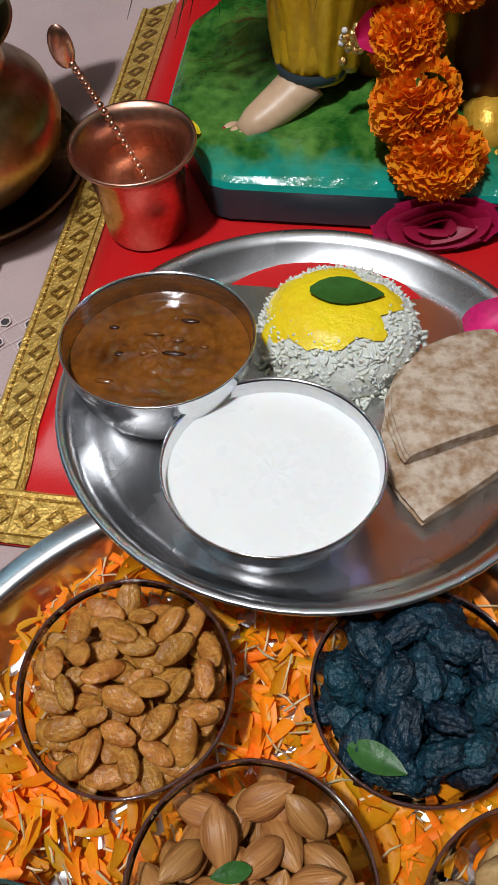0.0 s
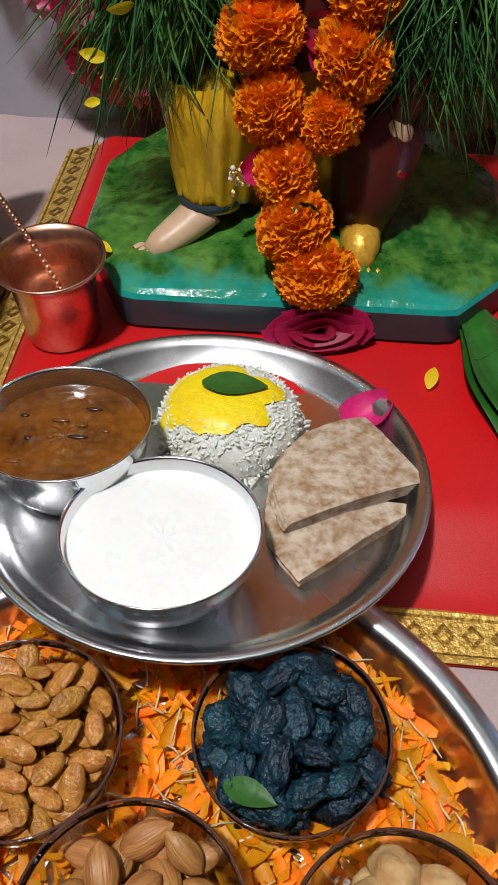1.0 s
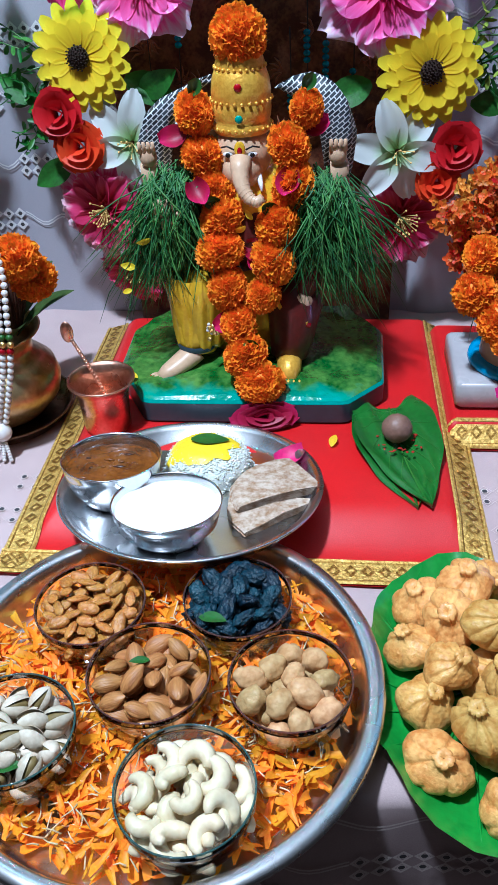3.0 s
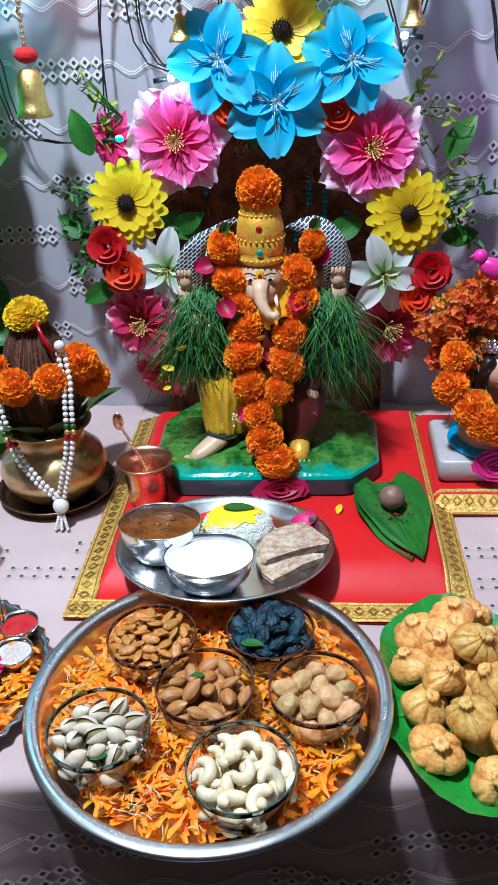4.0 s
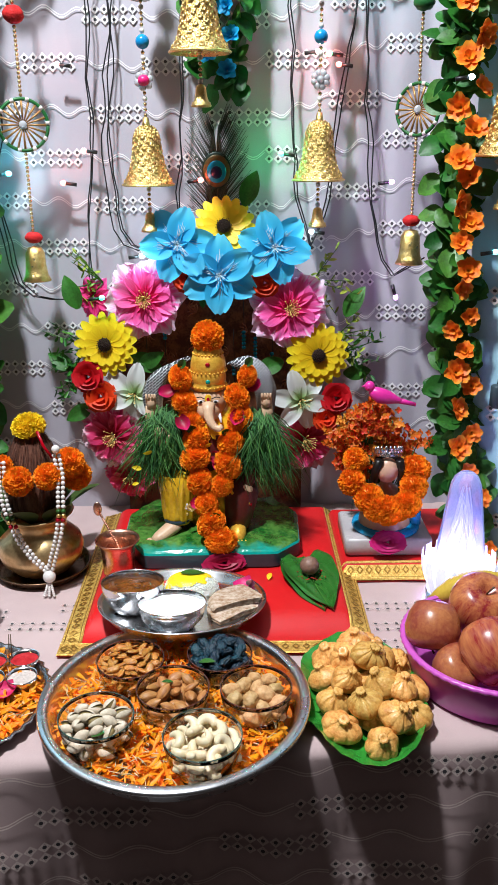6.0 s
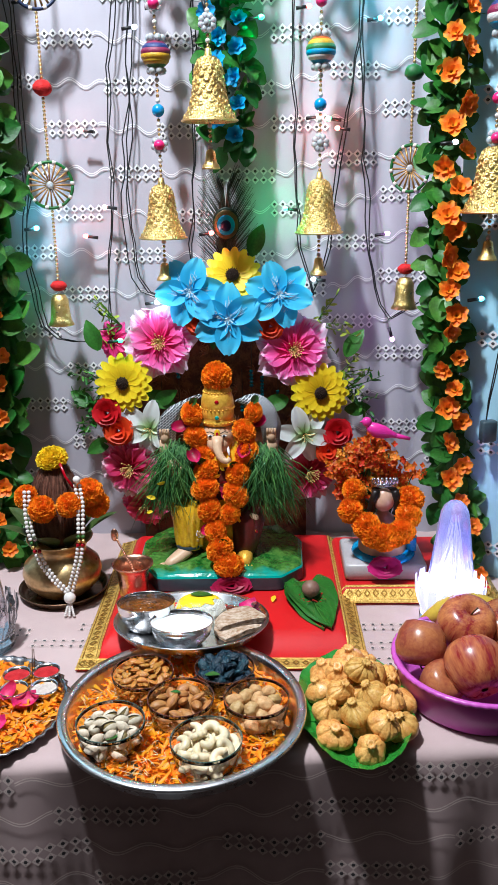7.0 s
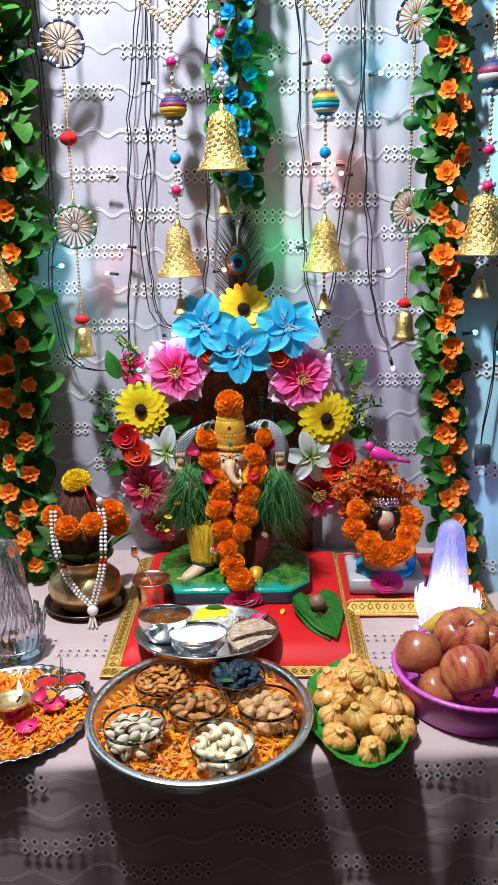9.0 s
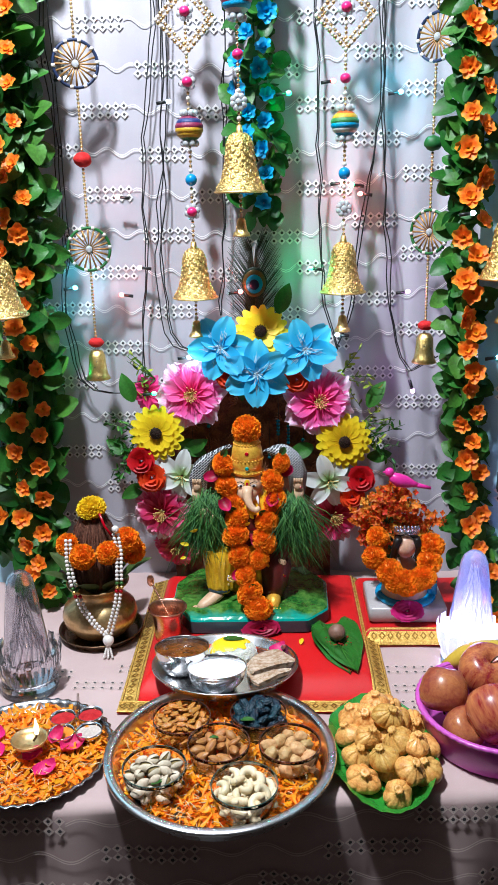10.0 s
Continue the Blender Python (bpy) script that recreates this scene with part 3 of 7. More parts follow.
fill("black_raisin", [black_mesh(s, BLACKR) for s in range(7)], 0.045, 0.092, 0.95, 5, 0.0118, 0.0068, "wrinkled blue-black raisin in a glass bowl", "raisin", 4, 40, 0.006)
fill("almond", [almond_mesh(s) for s in range(3)], -0.0035, 0.023, 0.99, 4, 0.0122, 0.0075, "whole brown almond with furrowed skin", "almond", 5, 32, 0.006)
fill("dried_fig", [fig_mesh(s) for s in range(5)], 0.085, 0.022, 0.98, 3, 0.0152, 0.0096, "pale wrinkled dried fig in a glass bowl", "dried fig", 6, 50, 0.004, size=(0.74, 0.96))
fill("pistachio", [pista_mesh(s) for s in range(2)], -0.078, -0.022, 0.98, 4, 0.0128, 0.0075, "split pale pistachio in its shell", "pistachio", 7, 50, 0.004)
fill("cashew", [cashew_mesh(s) for s in range(2)], 0.031, -0.053, 1.0, 4, 0.0142, 0.0082, "curved creamy white cashew nut", "cashew", 8, 40, 0.007)


# small leaves laid on food
def leaf_mesh(name, length, width, material, bend=0.1, n=8):
    def pt(u, v):
        s = v
        w = width * (math.sin(math.pi * min(1, s * 0.96 + 0.03)) ** 0.75) * (1.05 - 0.35 * s) * 0.5
        x = (u - 0.5) * 2
        return (x * w, length * s, 0.25 * abs(x) * w + bend * length * (s * (1 - s)) * 2)
    return Geo().surf(pt, 6, n).mesh(name, material)


TULSI = leaf_mesh("basil_leaf", 0.026, 0.014, LEAF, 0.05)
for x, y, z, rz, s, what in ((0.022, 0.070, 0.794, 250, 0.8, "black raisins"), (-0.004, 0.030, 0.797, 110, 0.5, "almonds"),
                             (-0.079, -0.046, 0.789, 280, 0.62, "pistachios"), (-0.056, 0.096, 0.791, 80, 0.25, "raisins")):
    solo("basil_leaf", TULSI, None, pose(x, y, z, 12, 0, rz) @ Matrix.Scale(s, 4), "small green basil leaf lying on the " + what, "leaf", "basil leaves")


# ---- marigold petals strewn in the plates ----
def petal_bed(x, y, z, r, count, straws, seed, height, label, avoid=()):
    rn, gg = random.Random(seed), Geo()

    def spot():
        while True:
            a, q = rn.random() * TAU, r * math.sqrt(rn.random())
            p = (q * math.cos(a), q * math.sin(a))
            if all((p[0] + x - ax) ** 2 + (p[1] + y - ay) ** 2 > ar * ar for ax, ay, ar in avoid):
                return p
    for k in range(count):
        px, py = spot()
        ln, w, c, rag = rn.uniform(0.008, 0.021), rn.uniform(0.0035, 0.0085), rn.uniform(-0.5, 0.5), rn.uniform(-0.25, 0.25)
        m = pose(px, py, 0.002 + height * rn.random() ** 1.2, rn.uniform(-38, 38), rn.uniform(-38, 38), rn.uniform(0, 360))

        def pt(u, v):
            s = u - 0.5
            ww = w * (0.12 + 0.88 * u ** 0.7) * (1 - 0.25 * u ** 4)
            return (ln * s * (1 + rag * (v - 0.5) * 2 * u) + (0.10 * ln * u if v == 0.5 else 0), ww * (v - 0.5) + ln * c * s * s, ln * 0.5 * c * s * s * 2 + 0.3 * ww * (v - 0.5) ** 2 * 4)
        gg.surf(pt, 4, 2, 0, m)
    for k in range(straws):
        px, py = spot()
        ln = rn.uniform(0.006, 0.016)
        m = pose(px, py, 0.003 + height * rn.uniform(0.3, 1.1), 0, rn.uniform(-25, 25), rn.uniform(0, 360))
        gg.tube([(-ln / 2, 0, 0), (0, rn.uniform(-1, 1) * 0.0012, 0.0004), (ln / 2, 0, 0)], [0.0003, 0.0005, 0.0006], 4, 1, m)
    return solo("marigold_petals", gg, [ORANGE_BED, STRAW], pose(x, y, z), label, "petals", kind="stuff")


STRAW = mat("pale_floret_straw", (0.75, 0.62, 0.36), (0.6, 0.42, 0.2), 0.6, island=0.25)
BOWLS = [(-0.056, 0.0815, 0.027), (0.045, 0.092, 0.027), (-0.0035, 0.023, 0.027), (0.085, 0.022, 0.027), (-0.078, -0.022, 0.027), (0.031, -0.053, 0.027)]
petal_bed(-0.003, 0.038, TOP + 0.003, 0.124, 1900, 480, 11, 0.013, "shredded orange marigold petals strewn over the steel plate", BOWLS)
petal_bed(-0.255, 0.053, TOP + 0.003, 0.097, 1250, 220, 12, 0.008, "shredded orange marigold petals covering the offering plate")

# ---- food on the small plate ----
rice = thing("rice_mound", 0.004, 0.252, SP + 0.0018, "dome of boiled white rice topped with yellow lentils", "rice")
rn = random.Random(21)
MOUND = [(0.0375, 0.006), (0.0362, 0.016), (0.032, 0.024), (0.0235, 0.030), (0.012, 0.0325), (0.0, 0.033)]
g = Geo().lathe([(0.036, 0.0)] + MOUND[:-1] + [(0.0006, 0.033)], 40,
                wob=lambda a, r, z: 1 + 0.06 * noisy(math.cos(a) * 3, math.sin(a) * 3, z * 90))
for k in range(1500):
    a, t = rn.random() * TAU, rn.random() ** 0.8
    zz = 0.031 * t
    rr = 0.0375
    for (r1, z1), (r2, z2) in zip(MOUND, MOUND[1:]):
        if z1 <= zz <= z2:
            rr = r1 + (r2 - r1) * (zz - z1) / (z2 - z1)
    rr *= rn.uniform(0.955, 0.998)
    if rn.random() < 0.12:
        zz, rr = 0.0015, rn.uniform(0.036, 0.042)
    m = pose(rr * math.cos(a), rr * math.sin(a), zz, rn.uniform(-60, 60), rn.uniform(-60, 60), rn.uniform(0, 360))
    g.ball((0, 0, 0), (0.0034, 0.0010, 0.0009), 6, 4, 0, m)
part("rice", g, RICE, rice)
rice.scale = (0.97, 0.97, 0.86)
on_small.append(rice)


def dome_cap(u, v):
    a = TAU * u
    edge = 0.0285 * (1 + 0.36 * noisy(math.cos(a) * 1.7 + 4, math.sin(a) * 1.7) + 0.12 * noisy(math.cos(a) * 7, math.sin(a) * 7))
    x, y = edge * v * math.cos(a) - 0.005, edge * v * math.sin(a) * 0.9 - 0.003
    q, z = math.hypot(x, y), 0.016
    for (r1, z1), (r2, z2) in zip(MOUND, MOUND[1:]):
        if r2 <= q <= r1:
            z = z1 + (z2 - z1) * (r1 - q) / (r1 - r2)
    return (x, y, z + 0.0030 * (1 - 0.5 * v ** 6))


part("lentil_topping", Geo().surf(dome_cap, 48, 12, loop=True), DALY, rice, "smooth bright yellow lentils")
on_small.append(solo("basil_leaf", TULSI, None, pose(-0.010, 0.2515, SP + 0.0345, -3, 4, -86) @ Matrix.Diagonal((1.35, 1.25, 0.5, 1)), "oval green basil leaf lying on the yellow lentils", "leaf", "basil leaves"))


def roti(apex, a0, a1, radii, z, thick, seed, label):
    gg = Geo()

    def rad(t):
        f = t * (len(radii) - 1)
        i = min(int(f), len(radii) - 2)
        return (radii[i] + (radii[i + 1] - radii[i]) * (f - i)) * (1 + 0.012 * noisy(t * 14, seed))

    for j in range(4):
        lo, inset = thick * j / 4, 0.0012 * ((j * 7 + seed) % 3)
        prof = ((0.0, 0.05), (1.0 - 0.02, 0.0), (1.0, 0.4), (0.985, 0.95), (0.0, 1.0))
        n = 36

        def pt(u, v):
            s = v * (len(prof) - 1)
            i = min(int(s), len(prof) - 2)
            pr = prof[i][0] + (prof[i + 1][0] - prof[i][0]) * (s - i)
            ph = prof[i][1] + (prof[i + 1][1] - prof[i][1]) * (s - i)
            a = math.radians(a0 + (a1 - a0) * u)
            r = (rad(u) - inset) * pr
            x, y = apex[0] + r * math.cos(a), apex[1] + r * math.sin(a)
            puff = 0.0016 * noisy(x * 45, y * 45, seed) + 0.002 * math.sin(math.pi * min(1, pr)) * (j > 1)
            return (x, y, z + lo + ph * thick / 4 * 0.92 + puff)
        gg.surf(pt, n, 16)
    return solo("flatbread", gg, ROTI_SPOT, Matrix(), label, "flatbread", "folded flatbreads")


ROTI_SPOT = mat("toasted_flatbread", (0.60, 0.48, 0.37), (0.32, 0.185, 0.095), 0.85, 0, 130, 320, 0.9, 160, spread=0.11)
on_small.append(roti((0.099, 0.205), 222, 178, [0.074, 0.075, 0.072], SP + 0.0025, 0.0045, 3, "folded brown flatbread lying on the steel plate"))
on_small.append(roti((0.101, 0.215), 208, 124, [0.074, 0.075, 0.071, 0.064, 0.054], SP + 0.0085, 0.0055, 5, "folded speckled brown flatbread resting on another"))

PINK_PETAL = mat("rose_petal", (0.75, 0.02, 0.2), (0.5, 0.01, 0.11), 0.5, 0, 40, 300, 0.15, 200, rnd=0.15)


def cup_petal(length, width, cup):
    def pt(u, v):
        x = (u - 0.5) * 2
        w = width * 0.5 * math.sin(math.pi * (0.12 + 0.8 * v)) ** 0.7
        return (x * w, length * v, cup * length * (x * x * 0.5 + (v - 0.4) ** 2))
    return Geo().surf(pt, 8, 8).mesh("rose_petal", PINK_PETAL)


ROSE_PETAL = cup_petal(0.03, 0.026, 0.5)
for x, y, z, rx, rz, s in ((0.062, 0.258, SP + 0.006, 8, -60, 0.9), (-0.21, 0.047, 0.763, -6, -50, 1.05), (-0.232, 0.0, 0.763, 0, -55, 0.95),
                           (-0.285, 0.035, 0.763, 4, 60, 1.1), (-0.255, 0.03, 0.764, 10, -80, 0.9), (-0.30, 0.06, 0.763, 0, 20, 1.0), (-0.29, -0.005, 0.763, 0, 130, 0.9), (-0.225, 0.06, 0.765, 30, -40, 0.8)):
    fallen = solo("rose_petal", ROSE_PETAL, None, pose(x, y, z, rx, 5, rz) @ Matrix.Scale(s, 4), "curled deep pink rose petal lying on a plate", "petal", "rose petals")
    if y > 0.2:
        on_small.append(fallen)
for ob in on_small:
    ob.matrix_world = LEANING @ ob.matrix_basis

# ---- leaf plate with dumplings ----
GREEN_LEAF = mat("glossy_banana_leaf", (0.05, 0.30, 0.035), (0.03, 0.19, 0.022), 0.25, 0, 14, 200, 0.15, 120, coat=0.4)
DOUGH = mat("fried_dough", (0.82, 0.49, 0.14), (0.54, 0.22, 0.035), 0.45, 0, 75, 300, 0.7, 190, rnd=0.14, spread=0.16, coat=0.15)

leaf_plate = thing("leaf_plate", 0.203, 0.052, TOP + 0.0022, "green leaf-shaped tray heaped with fried dumplings", "plate")


def leaf_edge(a):
    """Half-width of the tray along the direction a; pointed to the front."""
    c, s = math.cos(a), math.sin(a)
    r = 1.0 / ((abs(c) / 0.070) ** 2.3 + (abs(s) / 0.109) ** 2.3) ** (1 / 2.3)
    tip = math.exp(-((a - 1.5 * math.pi) / 0.22) ** 2) * 0.010
    return r + tip + 0.0022 * math.sin(a * 9)


g = Geo().surf(lambda u, v: (lambda a, r, k: (r * k * math.cos(a), r * k * math.sin(a), 0.020 * max(0, k - 0.72) / 0.28 * (0.8 + 0.2 * math.sin(a * 5)) + 0.0010 * math.sin(a * 34) * k))(TAU * u, leaf_edge(TAU * u), v), 96, 14, loop=True)
part("tray", g, GREEN_LEAF, leaf_plate)
g = Geo()
for k in range(17):
    a = TAU * (k + 0.5) / 17
    r = leaf_edge(a)
    g.tube([(r * s * math.cos(a), r * s * math.sin(a), 0.0012 + 0.016 * max(0, s - 0.72) / 0.28 * (0.8 + 0.2 * math.sin(a * 5))) for s in (0.1, 0.4, 0.72, 0.86, 0.985)], 0.0009, 5)
part("leaf_vein", g, GREEN_LEAF, leaf_plate, kind="stuff")


def modak_mesh(seed):
    """A pouch of dough whose pleats run up to a pinched, twisted tip."""
    rn2 = random.Random(seed)
    k, ph, twist = rn2.choice((8, 9, 10)), rn2.random() * 6, rn2.uniform(-35, 35)
    lean, bulge = rn2.uniform(-0.12, 0.12), rn2.uniform(0.92, 1.08)
    prof = [(0.001, -0.0155), (0.010, -0.0152), (0.0172, -0.0120), (0.0215, -0.0065), (0.0228, -0.0010), (0.0218, 0.0040), (0.0190, 0.0085), (0.0150, 0.0120), (0.0108, 0.0146),
            (0.0078, 0.0168), (0.0060, 0.0192), (0.0062, 0.0218), (0.0070, 0.0240), (0.0054, 0.0256), (0.0026, 0.0252), (0.0004, 0.0236)]
    gg = Geo()

    def wob(a, r, z):
        s = min(1.0, max(0.0, (z + 0.004) / 0.012))
        fold = abs(math.sin(0.5 * k * (a + twist * z) + ph))
        groove = (1 - fold) ** 2.2
        return 1 + 0.06 * s - (0.20 + 0.32 * noisy(math.cos(a) * 2.2, math.sin(a) * 2.2, seed + z * 40)) * s * groove + 0.2 * noisy(math.cos(a) * 1.3 + seed, math.sin(a) * 1.3, z * 40)

    gg.lathe(prof, 96, wob=wob)
    gg.v = [(x + lean * max(0, z) + 0.003 * noisy(z * 90, seed) * (z > 0.014), y * bulge + 0.003 * noisy(z * 90, seed + 9) * (z > 0.014), z) for x, y, z in gg.v]
    return gg.mesh("dumpling", DOUGH)


MODAKS = [modak_mesh(s) for s in range(7)]
rn = random.Random(31)
spots = [(0.156, 0.075, 0), (0.163, 0.030, 0), (0.166, -0.012, 0), (0.204, -0.038, 0), (0.246, 0.002, 0), (0.250, 0.05, 0), (0.244, 0.095, 0), (0.205, 0.005, 0), (0.205, 0.05, 0), (0.165, 0.115, 0), (0.205, 0.10, 0), (0.215, 0.138, 0),
         (0.178, 0.045, 1), (0.192, 0.004, 1), (0.222, -0.016, 1), (0.216, 0.038, 1), (0.182, 0.084, 1), (0.222, 0.082, 1), (0.236, 0.03, 1), (0.196, 0.118, 1), (0.205, 0.064, 2)]
for i, (x, y, lv) in enumerate(spots):
    x += 0.007
    z = TOP + 0.0175 + 0.0175 * lv
    m = pose(x, y, z, rn.uniform(0, 42), rn.uniform(-32, 32), 0) @ Matrix.Rotation(rn.uniform(0, TAU), 4, "Z") @ Matrix.Scale(rn.uniform(0.78, 0.92), 4) @ Matrix.Diagonal((1.0, rn.uniform(0.82, 1.0), rn.uniform(0.85, 1.0), 1))
    solo("dumpling", MODAKS[i % 7], None, m, "golden fried sweet dumpling with pleated top", "dumpling", "dumplings on the leaf plate")

# ---- purple tub of apples ----
PURPLE = mat("purple_plastic", (0.56, 0.10, 0.48), (0.50, 0.085, 0.43), 0.35, 0, 10, 100, coat=0.2)
TX, TY = 0.362, 0.095
tub = thing("plastic_tub", TX, TY, TOP + 0.001, "purple plastic tub full of apples on the tablecloth", "tub")
g = Geo().lathe([(0.001, 0.0), (0.088, 0.0), (0.093, 0.004), (0.100, 0.03), (0.104, 0.05), (0.103, 0.052), (0.0985, 0.05), (0.095, 0.028), (0.088, 0.006), (0.001, 0.004)], 90)
part("tub_body", g, PURPLE, tub)
g = Geo().lathe([(0.103, 0.049), (0.107, 0.0485), (0.1085, 0.051), (0.107, 0.0535), (0.103, 0.054), (0.101, 0.0525)], 180, wob=lambda a, r, z: 1 + (0.006 * math.sin(a * 60) if r > 0.106 else 0))
part("tub_rim", g, PURPLE, tub, "beaded rim")

APPLE = mat("apple_skin", (0.20, 0.016, 0.016), (0.48, 0.20, 0.06), 0.3, 0, 50, 260, 0.05, 90, rnd=0.2, spread=0.13, stretch=(1.4, 1.4, 0.16), coat=0.2)
APPLE_BROWN = mat("russet_apple_skin", (0.46, 0.17, 0.06), (0.26, 0.05, 0.03), 0.3, 0, 26, 260, 0.05, 90, coat=0.2)
STEM = mat("woody_stem", (0.09, 0.05, 0.02), None, 0.7)
BANANA = mat("banana_skin", (0.6, 0.42, 0.05), (0.5, 0.33, 0.03), 0.45)


def apple(x, y, z, r, rot, skin, label):
    ob = thing("apple", x, y, z, label, "apple", "apples in the tub")
    prof = [(0.004 * r / 0.036, -0.030), (0.014, -0.0325), (0.024, -0.029), (0.033, -0.014), (0.0368, 0.004), (0.0345, 0.018), (0.027, 0.028), (0.017, 0.0315), (0.008, 0.029), (0.003, 0.0235), (0.0005, 0.0225)]
    gg = Geo().lathe([(a * r / 0.036, b * r / 0.036) for a, b in prof], 40, wob=lambda a, q, h: 1 + 0.025 * math.sin(a * 5 + r * 900) * (h < -0.02) + 0.02 * math.sin(a * 2))
    part("skin", gg, skin, ob)
    part("stem", Geo().tube([(0, 0, 0.022 * r / 0.036), (0.001, 0, 0.03 * r / 0.036), (0.004, 0.001, 0.036 * r / 0.036)], [0.0013, 0.001, 0.0014], 6), STEM, ob)
    ob.matrix_world = pose(x, y, z, *rot)
    return ob


for x, y, z, r, rot, sk, lb in ((0.290, 0.100, 0.818, 0.031, (150, 10, 0), APPLE_BROWN, "smooth russet brown apple in the tub"), (0.352, 0.132, 0.824, 0.037, (25, 10, 0), APPLE, "dark red apple with its stem up"),
                                (0.345, 0.050, 0.816, 0.036, (-60, 15, 20), APPLE, "red apple with a yellow blush"), (0.308, 0.058, 0.788, 0.027, (35, 0, 40), APPLE_BROWN, "small yellow-brown apple deep in the tub"),
                                (0.412, 0.075, 0.816, 0.035, (20, 60, 0), APPLE, "shiny red apple against the tub rim"), (0.405, 0.145, 0.81, 0.037, (10, 0, 0), APPLE, "red apple at the back of the tub")):
    apple(x, y, z, r, rot, sk, lb)
g = Geo().tube([(0.31 + 0.13 * t, 0.196 - 0.02 * t, 0.793 + 0.03 * math.sin(math.pi * t)) for t in [k / 10 for k in range(11)]], [0.006, 0.011, 0.015, 0.0165, 0.017, 0.017, 0.0165, 0.016, 0.014, 0.009, 0.005], 8)
solo("banana", g, BANANA, Matrix(), "ripe yellow banana lying behind the apples", "banana")

# ---- offering plate with oil lamp ----
FOIL = mat("foil_plate", (0.6, 0.6, 0.62), (0.4, 0.4, 0.42), 0.25, 1.0, 40, 300, 0.2, 150)
plate("offering_plate", -0.255, 0.053, TOP, 0.110, 0.013, FOIL, "fluted silver plate of marigold petals with an oil lamp", wob=lambda a, r, z: 1 + (0.014 * math.sin(a * 44) if r > 0.104 else 0), n=220)
lamp_o = thing("oil_lamp", -0.249, 0.045, TOP + 0.004, "small brass oil lamp with a burning wick", "oil lamp")
part("base", Geo().lathe([(0.001, 0.0), (0.016, 0.0), (0.017, 0.002), (0.010, 0.006), (0.007, 0.012), (0.009, 0.018), (0.001, 0.018)], 28), BRASS, lamp_o, "turned foot")
part("dish", Geo().lathe([(0.001, 0.018), (0.012, 0.0185), (0.020, 0.024), (0.0235, 0.031), (0.0228, 0.0315), (0.019, 0.0255), (0.011, 0.0205), (0.001, 0.020)], 32), BRASS, lamp_o, "shallow brass dish")
FLAME = mat("flame", (1.0, 0.75, 0.35), None, 0.5, emit=(1.0, 0.62, 0.22), power=14)
part("wick", Geo().tube([(0.004, 0.004, 0.024), (0.008, 0.004, 0.03), (0.0095, 0.003, 0.0345)], 0.0016, 6), ONION, lamp_o, "charred cotton wick")
part("flame", Geo().lathe([(0.0005, 0.0), (0.0028, 0.003), (0.0035, 0.008), (0.0026, 0.014), (0.0012, 0.020), (0.0003, 0.025)], 12, at=Matrix.Translation((0.0095, 0.003, 0.0335))), FLAME, lamp_o, "small yellow flame")

KUMKUM = mat("red_powder", (0.45, 0.006, 0.01), (0.3, 0.004, 0.008), 0.9, 0, 90, 500, 0.5, 300)
HALDI = mat("turmeric_powder", (0.75, 0.23, 0.01), (0.6, 0.16, 0.006), 0.9, 0, 90, 500, 0.5, 300)
RICEP = mat("pale_grain", (0.6, 0.52, 0.47), (0.45, 0.38, 0.34), 0.8, 0, 300, 900, 0.8, 500)
for x, y, stuff, what in ((-0.222, 0.108, KUMKUM, "vermilion powder"), (-0.186, 0.115, KUMKUM, "dark red powder"), (-0.216, 0.075, HALDI, "orange turmeric powder"), (-0.180, 0.079, RICEP, "pale rice grains")):
    ob = thing("steel_cup", x, y, TOP + 0.006, "tiny steel cup of " + what + " on the offering plate", "cup", "powder cups")
    part("cup_shell", Geo().lathe([(0.001, 0.0), (0.012, 0.0), (0.0165, 0.012), (0.0178, 0.0165), (0.0172, 0.017), (0.0158, 0.012), (0.0115, 0.0015), (0.001, 0.0015)], 32), STEEL_BOWL, ob)
    part("powder", Geo().surf(lambda u, v: (0.0156 * v * math.cos(TAU * u), 0.0156 * v * math.sin(TAU * u), 0.0125 + 0.002 * (1 - v) + 0.001 * noisy(200 * v * math.cos(TAU * u), 200 * v * math.sin(TAU * u), x * 50)), 28, 8, loop=True), stuff, ob, what)
for dx in (0.0, 0.004):
    solo("incense_stick", Geo().tube([(-0.206 + dx, 0.118, 0.757), (-0.203 + dx * 0.5, 0.121, 0.80)], [0.0008, 0.0006], 6), STEM, Matrix(), "thin dark incense stick standing among petals", "incense", "incense sticks")

# ---- fountain lamps ----
ACRYL = mat("clear_acrylic", (0.9, 0.9, 0.97), (0.85, 0.85, 0.95), 0.06, 0, trans=1.0, ior=1.3)
GLOW = mat("lit_acrylic", (0.9, 0.9, 1.0), None, 0.3, emit=(0.80, 0.82, 1.0), power=0.5)
CONE = mat("lit_cone", (0.8, 0.8, 0.97), (0.7, 0.7, 0.95), 0.1, 0, trans=0.8, ior=1.3, emit=(0.34, 0.32, 1.0), power=0.06)
FROST = mat("grey_acrylic", (0.80, 0.80, 0.84), (0.72, 0.72, 0.76), 0.07, 0, 60, 200, trans=0.97, ior=1.35)


